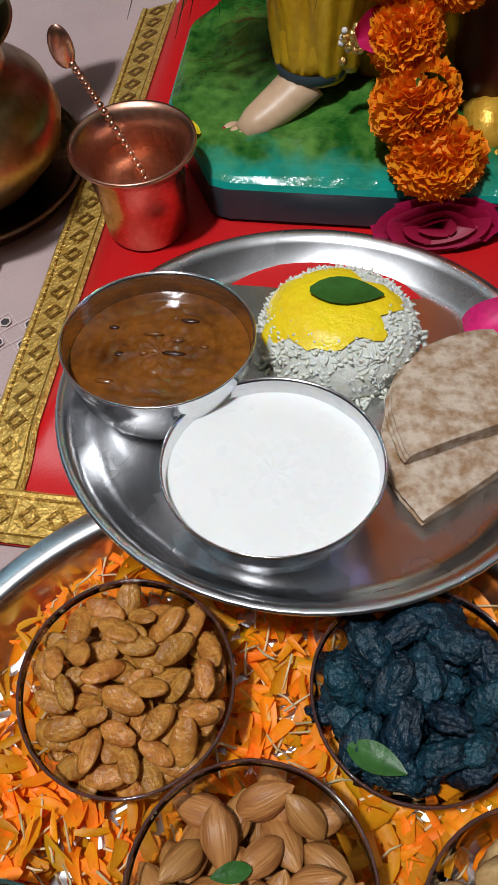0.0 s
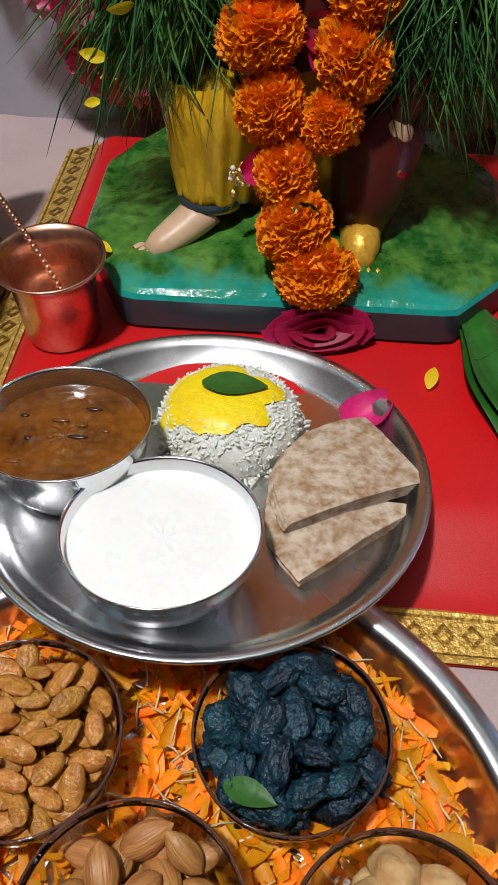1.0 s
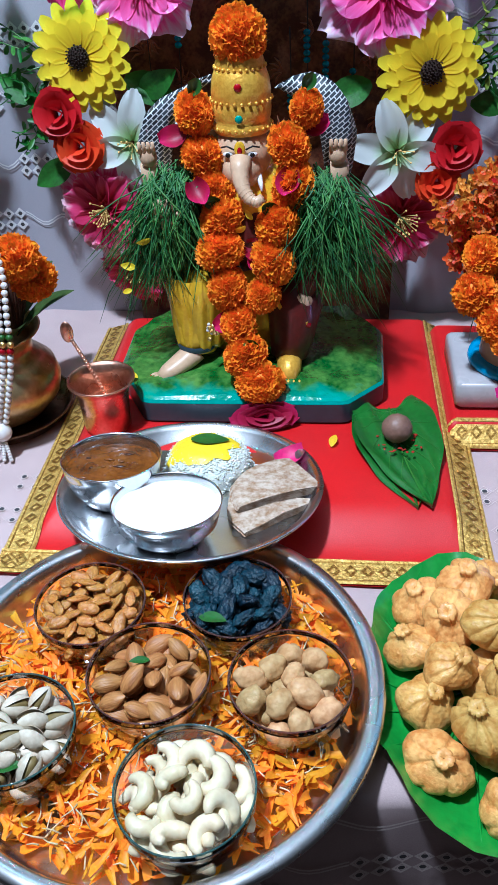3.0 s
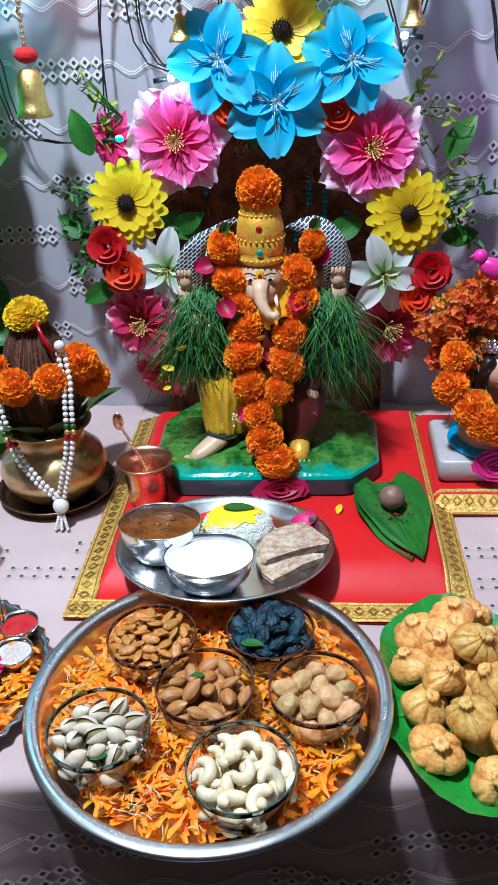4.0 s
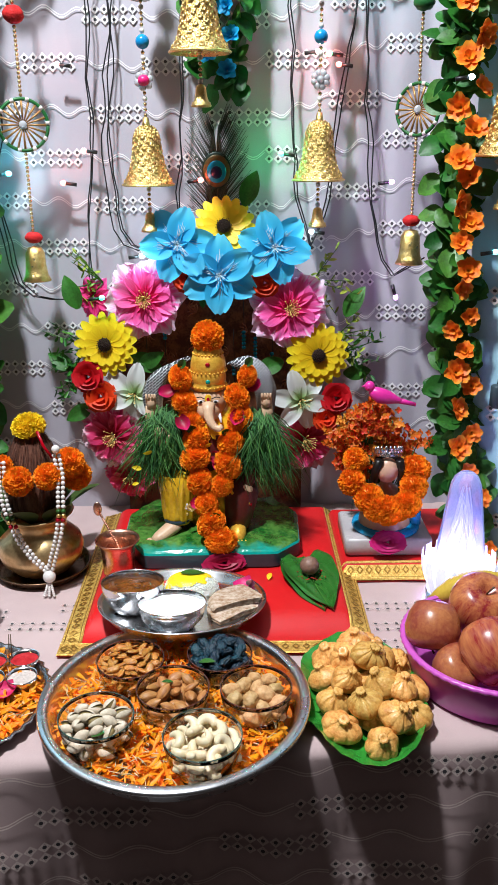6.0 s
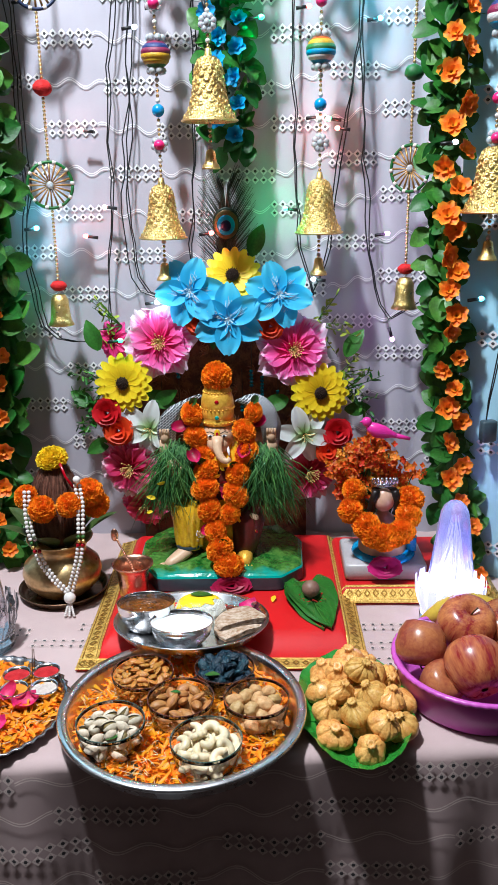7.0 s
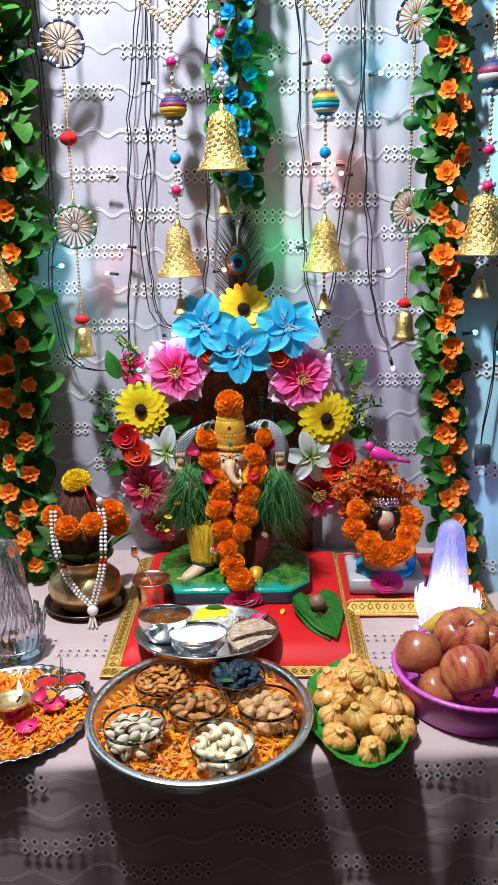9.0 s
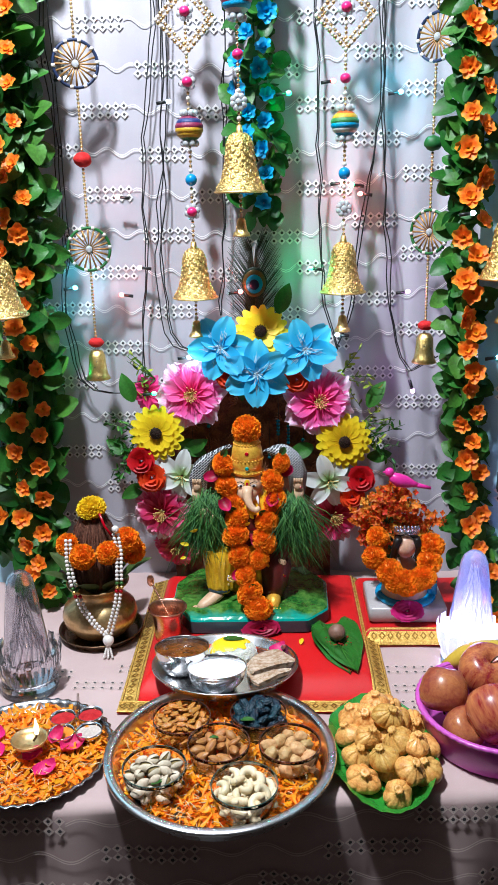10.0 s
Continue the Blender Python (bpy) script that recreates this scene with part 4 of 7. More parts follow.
def fountain_lamp(x, y, lit, label):
    ob = thing("fountain_lamp", x, y, TOP + 0.001, label, "lamp", "fountain lamps")
    body = GLOW if lit else FROST
    part("base", Geo().lathe([(0.001, 0.0), (0.040, 0.0), (0.042, 0.003), (0.042, 0.016), (0.036, 0.022), (0.001, 0.022)], 40, wob=lambda a, r, z: 1 + 0.02 * math.sin(20 * a)), ACRYL if lit else FROST, ob, "clear round foot")
    cone = [(0.034, 0.055), (0.0315, 0.08), (0.027, 0.115), (0.022, 0.155), (0.0195, 0.172), (0.0155, 0.182), (0.009, 0.188), (0.0005, 0.190)]
    part("cone", Geo().lathe(cone + [(max(0.0003, a - 0.0015), b - 0.0015) for a, b in reversed(cone)], 36, wob=lambda a, r, z: 1 + 0.012 * math.sin(14 * a)), CONE if lit else FROST, ob, "tall clear cone")
    gg = Geo()
    for k in range(26):
        a = TAU * k / 26 + 0.3 * noisy(k * 0.7, 1)
        pts = []
        for j in range(7):
            t = j / 6
            r = 0.022 * (1 - t) + 0.004
            pts.append((r * math.cos(a + t * 0.9), r * math.sin(a + t * 0.9), 0.05 + 0.118 * t * (0.6 + 0.4 * ((k * 7) % 5) / 4)))
        gg.tube(pts, [0.0009] * 6 + [0.0004], 4)
    part("filament", gg, THREAD_GLOW if lit else FROST, ob, "fine bright strands", kind="stuff")
    for k in range(30):
        a = TAU * k / 30
        row = k % 2
        gg = Geo()

        def pt(u, v):
            w = 0.0080 * math.sin(math.pi * (0.24 + 0.58 * v)) ** 0.6
            r = 0.036 + (0.014 + 0.003 * row) * math.sin(math.pi * 0.5 * v) - 0.006 * v ** 3 + 0.003 * v ** 6
            return (r, (u - 0.5) * 2 * w, 0.014 + (0.046 + 0.008 * row) * v + 0.0015 * (u - 0.5) ** 2 * 4)
        gg.surf(pt, 3, 7)
        part("petal", gg, body, ob, m=Matrix.Rotation(a, 4, "Z"))
    return ob


THREAD_GLOW = mat("lit_strand", (0.9, 0.9, 1.0), None, 0.3, emit=(0.50, 0.46, 1.0), power=0.55)
fountain_lamp(0.364, 0.268, True, "glowing clear acrylic fountain lamp with a tall cone")
fountain_lamp(-0.297, 0.212, False, "unlit clear grey acrylic fountain lamp with a cone")
lamp("fountain_lamp_light", "POINT", (0.364, 0.268, 0.80), 1.4, (0.68, 0.60, 1.0), 0.02)

# ---- copper cup with spoon ----
cup = thing("copper_cup", -0.103, 0.327, TOP + 0.0185, "small flared copper cup holding a spoon, on the red cloth", "cup")
prof = [(0.001, 0.0), (0.0215, 0.0), (0.0225, 0.002), (0.0235, 0.03), (0.0255, 0.05), (0.0305, 0.058), (0.0325, 0.0605), (0.0325, 0.0625), (0.031, 0.0625), (0.0285, 0.059), (0.0245, 0.051), (0.0222, 0.03), (0.021, 0.004), (0.001, 0.003)]
part("cup_body", Geo().lathe([(a * 0.96, b * 0.84) for a, b in prof], 48), COPPER, cup)
pts = [(0.006, -0.004, 0.030), (-0.004, 0.0, 0.052), (-0.014, 0.003, 0.072), (-0.022, 0.005, 0.088)]
g = Geo()
for k in range(22):
    t = k / 21 * 3
    i = min(int(t), 2)
    p = Vector(pts[i]).lerp(Vector(pts[i + 1]), t - i)
    g.ball(p, 0.0019, 8, 5)
g.tube(pts, 0.0012, 6)
g.ball((-0.0255, 0.0055, 0.096), (0.006, 0.0025, 0.0105), 14, 9, at=None)
solo("spoon", g, COPPER, cup.matrix_world.copy(), "copper spoon with beaded handle standing in the cup", "spoon")

# ---- betel leaves with a nut ----
BETEL = mat("betel_leaf", (0.035, 0.16, 0.02), (0.02, 0.10, 0.012), 0.3, 0, 20, 200, 0.3, 60, coat=0.3)


def betel_point(x, s):
    """x from -1 to 1 across, s from 0 at the stalk to 1 at the tip; heart-shaped."""
    w = 0.0385 * math.sin(math.pi * min(1.0, 0.20 + 0.80 * s)) ** 0.85 * (1.12 - 0.42 * s) * (1 + 0.03 * math.sin(s * 17 + x))
    back = -0.026 * abs(x) ** 1.4 * (1 - s) ** 3
    return Vector((x * w - 0.010 * s ** 3, 0.134 * s + back, 0.008 * abs(x) ** 1.5 * math.sin(math.pi * s) + 0.004 * math.sin(s * 5 + 1) + 0.0018 * math.cos(x * 9 + s * 9) - 0.0012 * math.exp(-(x * 9) ** 2)))


def betel_mesh():
    gg = Geo().surf(lambda u, v: betel_point(2 * u - 1, v), 30, 30)
    up = Vector((0, 0, 0.0007))
    gg.tube([betel_point(0, k / 12) + up for k in range(13)], [0.0011 * (1 - k / 13) + 0.0003 for k in range(13)], 5, 1)
    for sx in (-1, 1):
        for s0, s1, x1 in ((0.04, 0.02, 0.85), (0.06, 0.30, 0.92), (0.10, 0.52, 0.9), (0.30, 0.70, 0.85), (0.48, 0.84, 0.8)):
            gg.tube([betel_point(sx * x1 * t, s0 + (s1 - s0) * t ** 0.8) + up * 0.6 for t in [k / 8 for k in range(9)]], [0.0006 * (1 - 0.8 * k / 8) for k in range(9)], 4, 1)
    return gg.mesh("betel_leaf", [BETEL, BETEL_VEIN])


BETEL_VEIN = mat("betel_vein", (0.07, 0.22, 0.03), (0.05, 0.16, 0.02), 0.35)
BM = betel_mesh()
solo("betel_leaf", BM, None, pose(0.161, 0.346, TOP + 0.0245, 0, 0, 188), "large glossy green betel leaf lying on the red cloth", "leaf", "betel leaves")
solo("betel_leaf", BM, None, pose(0.160, 0.345, TOP + 0.0205, 0, 0, 184) @ Matrix.Scale(0.97, 4), "green betel leaf lying on another leaf", "leaf", "betel leaves")
NUT = mat("areca_nut", (0.24, 0.13, 0.09), (0.15, 0.08, 0.055), 0.6, 0, 60, 300, 0.6, 120)
solo("areca_nut", Geo().ball((0, 0, 0.0105), (0.0135, 0.0135, 0.0125), 22, 14, fn=lambda d: 1 + 0.04 * noisy(d.x * 3, d.y * 3, d.z * 3) + 0.08 * max(0, d.z) ** 8), NUT, pose(0.165, 0.297, TOP + 0.0305), "round brown areca nut resting on a betel leaf", "nut")
g, rn = Geo(), random.Random(66)
for k in range(26):
    a, q = rn.random() * TAU, rn.uniform(0.013, 0.024)
    g.ball((q * math.cos(a), q * math.sin(a) * 0.8 - 0.004, 0.0), (rn.uniform(0.0008, 0.0026), rn.uniform(0.0008, 0.002), 0.0005), 7, 4)
solo("vermilion_powder", g, mat("vermilion", (0.42, 0.02, 0.006), (0.3, 0.012, 0.004), 0.9), pose(0.165, 0.297, TOP + 0.0305), "specks of red vermilion powder round the nut", "powder", kind="stuff")
YP = leaf_mesh("yellow_petal", 0.022, 0.012, YELLOW, 0.15)
for x, y, z, rz in ((0.108, 0.296, TOP + 0.0205, -15), (-0.078, 0.362, 0.7995, 70)):
    solo("yellow_petal", YP, None, pose(x, y, z, 10, 0, rz) @ Matrix.Scale(0.7, 4), "small loose yellow flower petal lying alone", "petal", "yellow petals")

# ---- flowers ----
def radial(name, stops, size, rough=0.5, streak=0.25, freq=9.0, rnd=0.0):
    """Petal colour that changes from the flower's heart to its edge; stops: (place 0..1, colour)."""
    m = bpy.data.materials.new(name)
    m.use_nodes = True
    t = m.node_tree
    p = t.nodes["Principled BSDF"]
    tc = t.nodes.new("ShaderNodeTexCoord")
    ln = t.nodes.new("ShaderNodeVectorMath")
    ln.operation = "LENGTH"
    t.links.new(tc.outputs["Object"], ln.inputs[0])
    # streaks that run outwards: noise over the angle, stretched along the radius
    sep, ang, comb, turn = (t.nodes.new(k) for k in ("ShaderNodeSeparateXYZ", "ShaderNodeMath", "ShaderNodeCombineXYZ", "ShaderNodeMath"))
    ang.operation, turn.operation = "ARCTAN2", "MULTIPLY"
    turn.inputs[1].default_value = freq
    t.links.new(tc.outputs["Object"], sep.inputs[0])
    t.links.new(sep.outputs["Y"], ang.inputs[0])
    t.links.new(sep.outputs["X"], ang.inputs[1])
    t.links.new(ang.outputs[0], turn.inputs[0])
    t.links.new(turn.outputs[0], comb.inputs[0])
    far = t.nodes.new("ShaderNodeMath")
    far.operation = "DIVIDE"
    t.links.new(ln.outputs["Value"], far.inputs[0])
    far.inputs[1].default_value = size * 0.6
    t.links.new(far.outputs[0], comb.inputs[1])
    nz = t.nodes.new("ShaderNodeTexNoise")
    nz.inputs["Scale"].default_value, nz.inputs["Detail"].default_value = 1.0, 3
    t.links.new(comb.outputs[0], nz.inputs["Vector"])
    a = t.nodes.new("ShaderNodeMath")
    a.operation = "DIVIDE"
    t.links.new(ln.outputs["Value"], a.inputs[0])
    a.inputs[1].default_value = size
    b = t.nodes.new("ShaderNodeMath")
    b.operation = "MULTIPLY_ADD"
    t.links.new(nz.outputs["Fac"], b.inputs[0])
    b.inputs[1].default_value = streak
    t.links.new(a.outputs[0], b.inputs[2])
    c = t.nodes.new("ShaderNodeMath")
    c.operation = "SUBTRACT"
    t.links.new(b.outputs[0], c.inputs[0])
    c.inputs[1].default_value = streak * 0.5
    ramp = t.nodes.new("ShaderNodeValToRGB")
    while len(ramp.color_ramp.elements) < len(stops):
        ramp.color_ramp.elements.new(0.5)
    for e, (pos, col) in zip(ramp.color_ramp.elements, stops):
        e.position, e.color = pos, (*col, 1)
    t.links.new(c.outputs[0], ramp.inputs[0])
    t.links.new(ramp.outputs[0], p.inputs["Base Color"])
    p.inputs["Roughness"].default_value = rough
    let_through(t, p, ramp.outputs[0], 0.25)
    return m


PINK = radial("pink_silk", [(0.0, (0.50, 0.0, 0.04)), (0.30, (0.86, 0.018, 0.22)), (0.74, (0.92, 0.15, 0.50)), (0.98, (0.94, 0.72, 0.88))], 0.058, 0.6, 0.8, 12)
PINK_DARK = radial("crimson_silk", [(0.0, (0.35, 0.0, 0.02)), (0.40, (0.62, 0.012, 0.09)), (0.7, (0.75, 0.06, 0.22)), (0.92, (0.78, 0.55, 0.62))], 0.058, 0.6, 0.75, 9)
BLUE = radial("blue_silk", [(0.0, (0.45, 0.75, 0.88)), (0.2, (0.06, 0.50, 0.85)), (0.6, (0.07, 0.54, 0.88)), (1.0, (0.14, 0.63, 0.92))], 0.058, 0.6, 0.2)
WHITE_FL = radial("white_silk", [(0.0, (0.15, 0.35, 0.04)), (0.22, (0.45, 0.62, 0.3)), (0.5, (0.80, 0.84, 0.80)), (1.0, (0.84, 0.87, 0.86))], 0.05, 0.4, 0.15)
YEL_FL = radial("yellow_silk", [(0.0, (0.6, 0.32, 0.0)), (0.3, (0.9, 0.62, 0.0)), (1.0, (0.96, 0.80, 0.02))], 0.048, 0.5, 0.2)
RED_FL = radial("red_silk", [(0.0, (0.3, 0.0, 0.002)), (0.6, (0.55, 0.004, 0.01)), (1.0, (0.62, 0.01, 0.02))], 0.022, 0.5, 0.2)
ORANGE_FL = radial("orange_red_silk", [(0.0, (0.45, 0.01, 0.002)), (0.6, (0.75, 0.04, 0.005)), (1.0, (0.78, 0.07, 0.01))], 0.022, 0.5, 0.2)
DARK_EYE = mat("dark_flower_eye", (0.035, 0.012, 0.006), (0.015, 0.006, 0.003), 0.8, 0, 400, 900, 1.0, 600)
STAMEN = mat("stamen_yellow", (0.75, 0.5, 0.15), None, 0.5)
VEIN = mat("pale_vein", (0.7, 0.8, 0.85), None, 0.5)


def petal_sheet(geo, length, width, angle, lift, curl, tip=0.5, cup=0.2, slot=0, r0=0.0, wave=0.0, nu=6, nv=7, seed=0, notch=0.0):
    """One petal leaving the heart along the angle; lift: degrees up from flat; curl bends its end back."""
    rot = Matrix.Rotation(angle, 4, "Z") @ Matrix.Rotation(-math.radians(lift), 4, "Y")

    def pt(u, v):
        x = (u - 0.5) * 2
        w = width * 0.5 * math.sin(math.pi * (0.06 + (0.90 - 0.06) * v ** (0.6 + tip))) ** 0.62
        ln = length * v * (1 - notch * (x * x) * v * v + (0.028 * math.sin(x * 8 + seed) + 0.016 * math.sin(x * 19 + seed * 2)) * wave * v * v)
        return (r0 + ln, x * w, cup * width * x * x * (1 - 0.4 * v) - curl * length * v * v + wave * 0.026 * length * math.sin(x * 6 + seed * 3 + v * 3) * v)
    geo.surf(pt, nu, nv, slot, rot)


def gerbera(label, m, r=0.046):
    ob = thing("gerbera", 0, 0, 0, label, "flower", "silk flowers of the wreath")
    for layer, (n, k, lift) in enumerate(((17, 1.0, 3), (16, 0.84, 12), (13, 0.64, 24))):
        for i in range(n):
            gg = Geo()
            petal_sheet(gg, r * k, r * 0.33, 0, lift * 0.6, 0.05, 1.25, 0.07, 0, 0.004, 0.25, 4, 7, i, 0.03)
            part("petal", gg if i < 3 else PM[i % 3], YEL_FL, ob, m=Matrix.Rotation(TAU * (i + 0.5 * layer + 0.25 * noisy(i, layer)) / n, 4, "Z") @ Matrix.Rotation(0.12 * noisy(i * 1.7, layer), 4, "X")) if i >= 3 else None
            if i < 3:
                PM[i] = gg.mesh("petal", YEL_FL)
                part("petal", PM[i], None, ob, m=Matrix.Rotation(TAU * (i + 0.5 * layer) / n, 4, "Z"))
    gg = Geo().ball((0, 0, 0.006), (0.0105, 0.0105, 0.006), 20, 8)
    for i in range(60):
        a, q = i * 2.4, 0.0118 * math.sqrt(i / 60)
        gg.ball((q * math.cos(a), q * math.sin(a), 0.0125 - 0.004 * (q / 0.0118) ** 2), (0.0009, 0.0009, 0.0022), 5, 3)
    part("flower_eye", gg, DARK_EYE, ob, "dark brown fuzzy centre")
    ob.matrix_world = m
    return ob


PM = {}


def bloom(name, label, m, r, layers, material, tip=0.6, wave=1.0, stamens=0, stamen_len=0.5, curl=0.18, width=0.62, veins=False, heart=None):
    ob = thing(name, 0, 0, 0, label, "flower", "silk flowers of the wreath")
    for j, (n, k, lift) in enumerate(layers):
        for i in range(n):
            gg = Geo()
            petal_sheet(gg, r * k, r * k * width, TAU * (i + 0.5 * (j % 2) + 0.12 * noisy(i, j, r * 99)) / n, lift + 8 * noisy(i * 3.1, j, 2), curl, tip, 0.16, 0, 0.002, wave, 12, 9, i + j * 5, 0.16 if wave > 1 else 0.06)
            if veins:
                a = TAU * (i + 0.5 * (j % 2) + 0.12 * noisy(i, j, r * 99)) / n
                rot = Matrix.Rotation(a, 4, "Z") @ Matrix.Rotation(-math.radians(lift + 8 * noisy(i * 3.1, j, 2)), 4, "Y")
                for s in (-0.10, -0.045, 0.0, 0.045, 0.10):
                    e = 0.62 if s == 0 else 0.5
                    gg.tube([(0.003 + r * k * v, s * r * (0.4 + v), 0.0012 - curl * r * k * v * v + 0.16 * r * k * width * (s / 0.3) ** 2) for v in (0.1, e * 0.5, e)], [0.0008, 0.0006, 0.0002], 4, 1, rot)
            part("petal", gg, [material, VEIN], ob)
    if stamens:
        gg = Geo()
        for i in range(stamens):
            a, s = i * 2.4, 0.35 + 0.65 * ((i * 37) % 11) / 11
            d = Vector((math.cos(a) * 0.55 * s, math.sin(a) * 0.55 * s, 0.75)) * r * stamen_len
            gg.tube([(0, 0, 0.002), d * 0.6, d], 0.00045, 4, 0)
            gg.ball(d, (0.0012, 0.0012, 0.0016), 6, 4, 0)
        part("stamen_cluster", gg, heart or STAMEN, ob, "thin pale stamens", kind="stuff")
    ob.matrix_world = m
    return ob


def rose(name, label, m, r, material, group="silk flowers of the wreath"):
    ob = thing(name, 0, 0, 0, label, "flower", group)
    k = 0
    for ring, (n, rad, h, open_) in enumerate(((3, 0.22, 0.9, 82), (4, 0.42, 0.95, 66), (5, 0.62, 0.95, 46), (5, 0.75, 0.9, 22))):
        for i in range(n):
            gg = Geo()
            a = TAU * (i + 0.37 * ring) / n
            rot = Matrix.Rotation(a, 4, "Z")

            def pt(u, v):
                x = (u - 0.5) * 2
                half = r * (0.45 + 0.35 * rad)
                b = math.radians(open_)
                out = r * rad * 0.35 + r * h * v * math.cos(b) + r * 0.14 * max(0, v - 0.75) * 4
                arc = x * 0.9
                return (out * math.cos(arc * 0.9), out * math.sin(arc * 0.9) + x * half * 0.35 * math.sin(math.pi * (0.2 + 0.6 * v)), r * 0.9 * v * math.sin(b) - r * 0.05 * x * x * v)
            gg.surf(pt, 7, 6, 0, rot)
            part("petal", gg, material, ob)
            k += 1
    ob.matrix_world = m
    return ob


def face(x, y, z, yaw=0.0, up=0.0, spin=0.0):
    """The pose of a flower that looks out towards the front."""
    return pose(x, y, z, 90 - up, 0, yaw) @ Matrix.Rotation(math.radians(spin), 4, "Z")


def marigold_mesh(name, r, material, seed, flat=0.74, n=270):
    rn2, gg = random.Random(seed), Geo()
    gg.ball((0, 0, r * 0.12), (r * 0.80, r * 0.80, r * flat * 0.80), 16, 10)
    for i in range(n):
        t = (i + 0.5) / n
        el = math.acos(1 - 1.18 * t)
        a = i * 2.39996 + rn2.uniform(-0.2, 0.2)
        d = Vector((math.sin(el) * math.cos(a), math.sin(el) * math.sin(a), math.cos(el)))
        base = Vector((d.x * r * 0.5, d.y * r * 0.5, d.z * r * flat * 0.55 + r * 0.1))
        ln = r * rn2.uniform(0.40, 0.50)
        w = r * rn2.uniform(0.15, 0.24)
        m = aim(base, Vector((d.x, d.y, d.z * flat + 0.1)), rn2.uniform(0, TAU))
        ruffle = rn2.uniform(0, 6)

        def pt(u, v):
            x = (u - 0.5) * 2
            return (x * w * (0.35 + 0.65 * v), 0.22 * w * math.sin(x * 4.5 + ruffle) * v + 0.3 * w * v * v * (0.4 - x * x), ln * v * (1 - 0.18 * x * x + 0.10 * math.sin(x * 7 + ruffle)))
        gg.surf(pt, 4, 2, 0, m)
    return gg.mesh(name, material)


MARI = [marigold_mesh("marigold", 0.0225, ORANGE, s) for s in range(4)]
MARI_Y = marigold_mesh("marigold", 0.0225, YELLOW, 9, 0.55)

# ---- the elephant-headed figure: one plain shape ----
SKIN = mat("painted_skin", (0.68, 0.47, 0.30), (0.56, 0.36, 0.22), 0.4, 0, 40, 200)
DHOTI = mat("yellow_paint", (0.82, 0.52, 0.02), (0.62, 0.33, 0.01), 0.25, 0, 40, 200, 0.2, 100)
GREEN_P = mat("green_painted_ground", (0.008, 0.085, 0.010), (0.10, 0.25, 0.04), 0.16, 0, 38, 160, 1.0, 110, spread=0.11, coat=0.5)
gt = GREEN_P.node_tree
geo_c, sep, fade, wash = (gt.nodes.new(k) for k in ("ShaderNodeTexCoord", "ShaderNodeSeparateXYZ", "ShaderNodeMapRange", "ShaderNodeMix"))
blot = gt.nodes.new("ShaderNodeTexNoise")
blot.inputs["Scale"].default_value = 45
offset = gt.nodes.new("ShaderNodeMath")
offset.operation = "MULTIPLY_ADD"
offset.inputs[1].default_value = 0.07
gt.links.new(geo_c.outputs["Object"], sep.inputs[0])
gt.links.new(geo_c.outputs["Object"], blot.inputs["Vector"])
gt.links.new(blot.outputs["Fac"], offset.inputs[0])
gt.links.new(sep.outputs["Y"], offset.inputs[2])
fade.inputs[1].default_value, fade.inputs[2].default_value = 0.362, 0.392
gt.links.new(offset.outputs[0], fade.inputs[0])
wash.data_type = "RGBA"
wash.inputs[6].default_value = (0.02, 0.34, 0.27, 1)
gt.links.new(fade.outputs[0], wash.inputs[0])
paint_in = gt.nodes["Principled BSDF"].inputs["Base Color"]
gt.links.new(paint_in.links[0].from_socket, wash.inputs[7])
gt.links.new(wash.outputs[2], paint_in)
SLATE = mat("slate_blue_paint", (0.05, 0.075, 0.09), (0.035, 0.055, 0.07), 0.35, 0, 20, 120, 0.1, 80)
TEAL_P = mat("teal_paint", (0.02, 0.36, 0.30), (0.015, 0.28, 0.22), 0.25, 0, 40, 200)
RED_P = mat("red_gem_paint", (0.4, 0.0, 0.01), None, 0.2)
DARK_P = mat("dark_paint", (0.01, 0.008, 0.008), None, 0.4)
MAROON = mat("maroon_paint", (0.10, 0.012, 0.01), (0.06, 0.01, 0.008), 0.4)

g = Geo()
BZ0 = TOP + 0.0188
outline = [(-0.068, 0.332), (0.122, 0.334), (0.157, 0.372), (0.160, 0.47), (0.125, 0.525), (-0.07, 0.525), (-0.104, 0.47), (-0.103, 0.395)]
cx0, cy0 = 0.026, 0.43


def ring(k, z):
    pts = []
    for i in range(8):
        a, b = outline[i], outline[(i + 1) % 8]
        for t in (0.04, 0.35, 0.65, 0.96):
            pts.append((cx0 + (a[0] + (b[0] - a[0]) * t - cx0) * k, cy0 + (a[1] + (b[1] - a[1]) * t - cy0) * k, z))
    return pts


rings = [ring(0.985, BZ0), ring(1.0, BZ0 + 0.002), ring(1.0, BZ0 + 0.020), ring(1.0, BZ0 + 0.0215), ring(0.985, BZ0 + 0.0245)]
for k in (0.95, 0.85, 0.7, 0.5, 0.3, 0.1):
    rings.append([(x, y, z + 0.002 + 0.012 * (1 - k) + 0.006 * noisy(x * 40, y * 40) + 0.004 * noisy(x * 90, y * 90, 2)) for x, y, z in ring(k, BZ0 + 0.0245)])
vs = [p for r_ in rings for p in r_]
for k in range(len(rings) - 1):
    slot = 3 if k < 3 else (4 if k < 4 else 2)
    g.add(vs[k * 32:(k + 2) * 32], [(i, (i + 1) % 32, 32 + (i + 1) % 32, 32 + i) for i in range(32)], slot)
g.add(rings[-1], [tuple(range(32))], 2)
GZ = BZ0 + 0.034
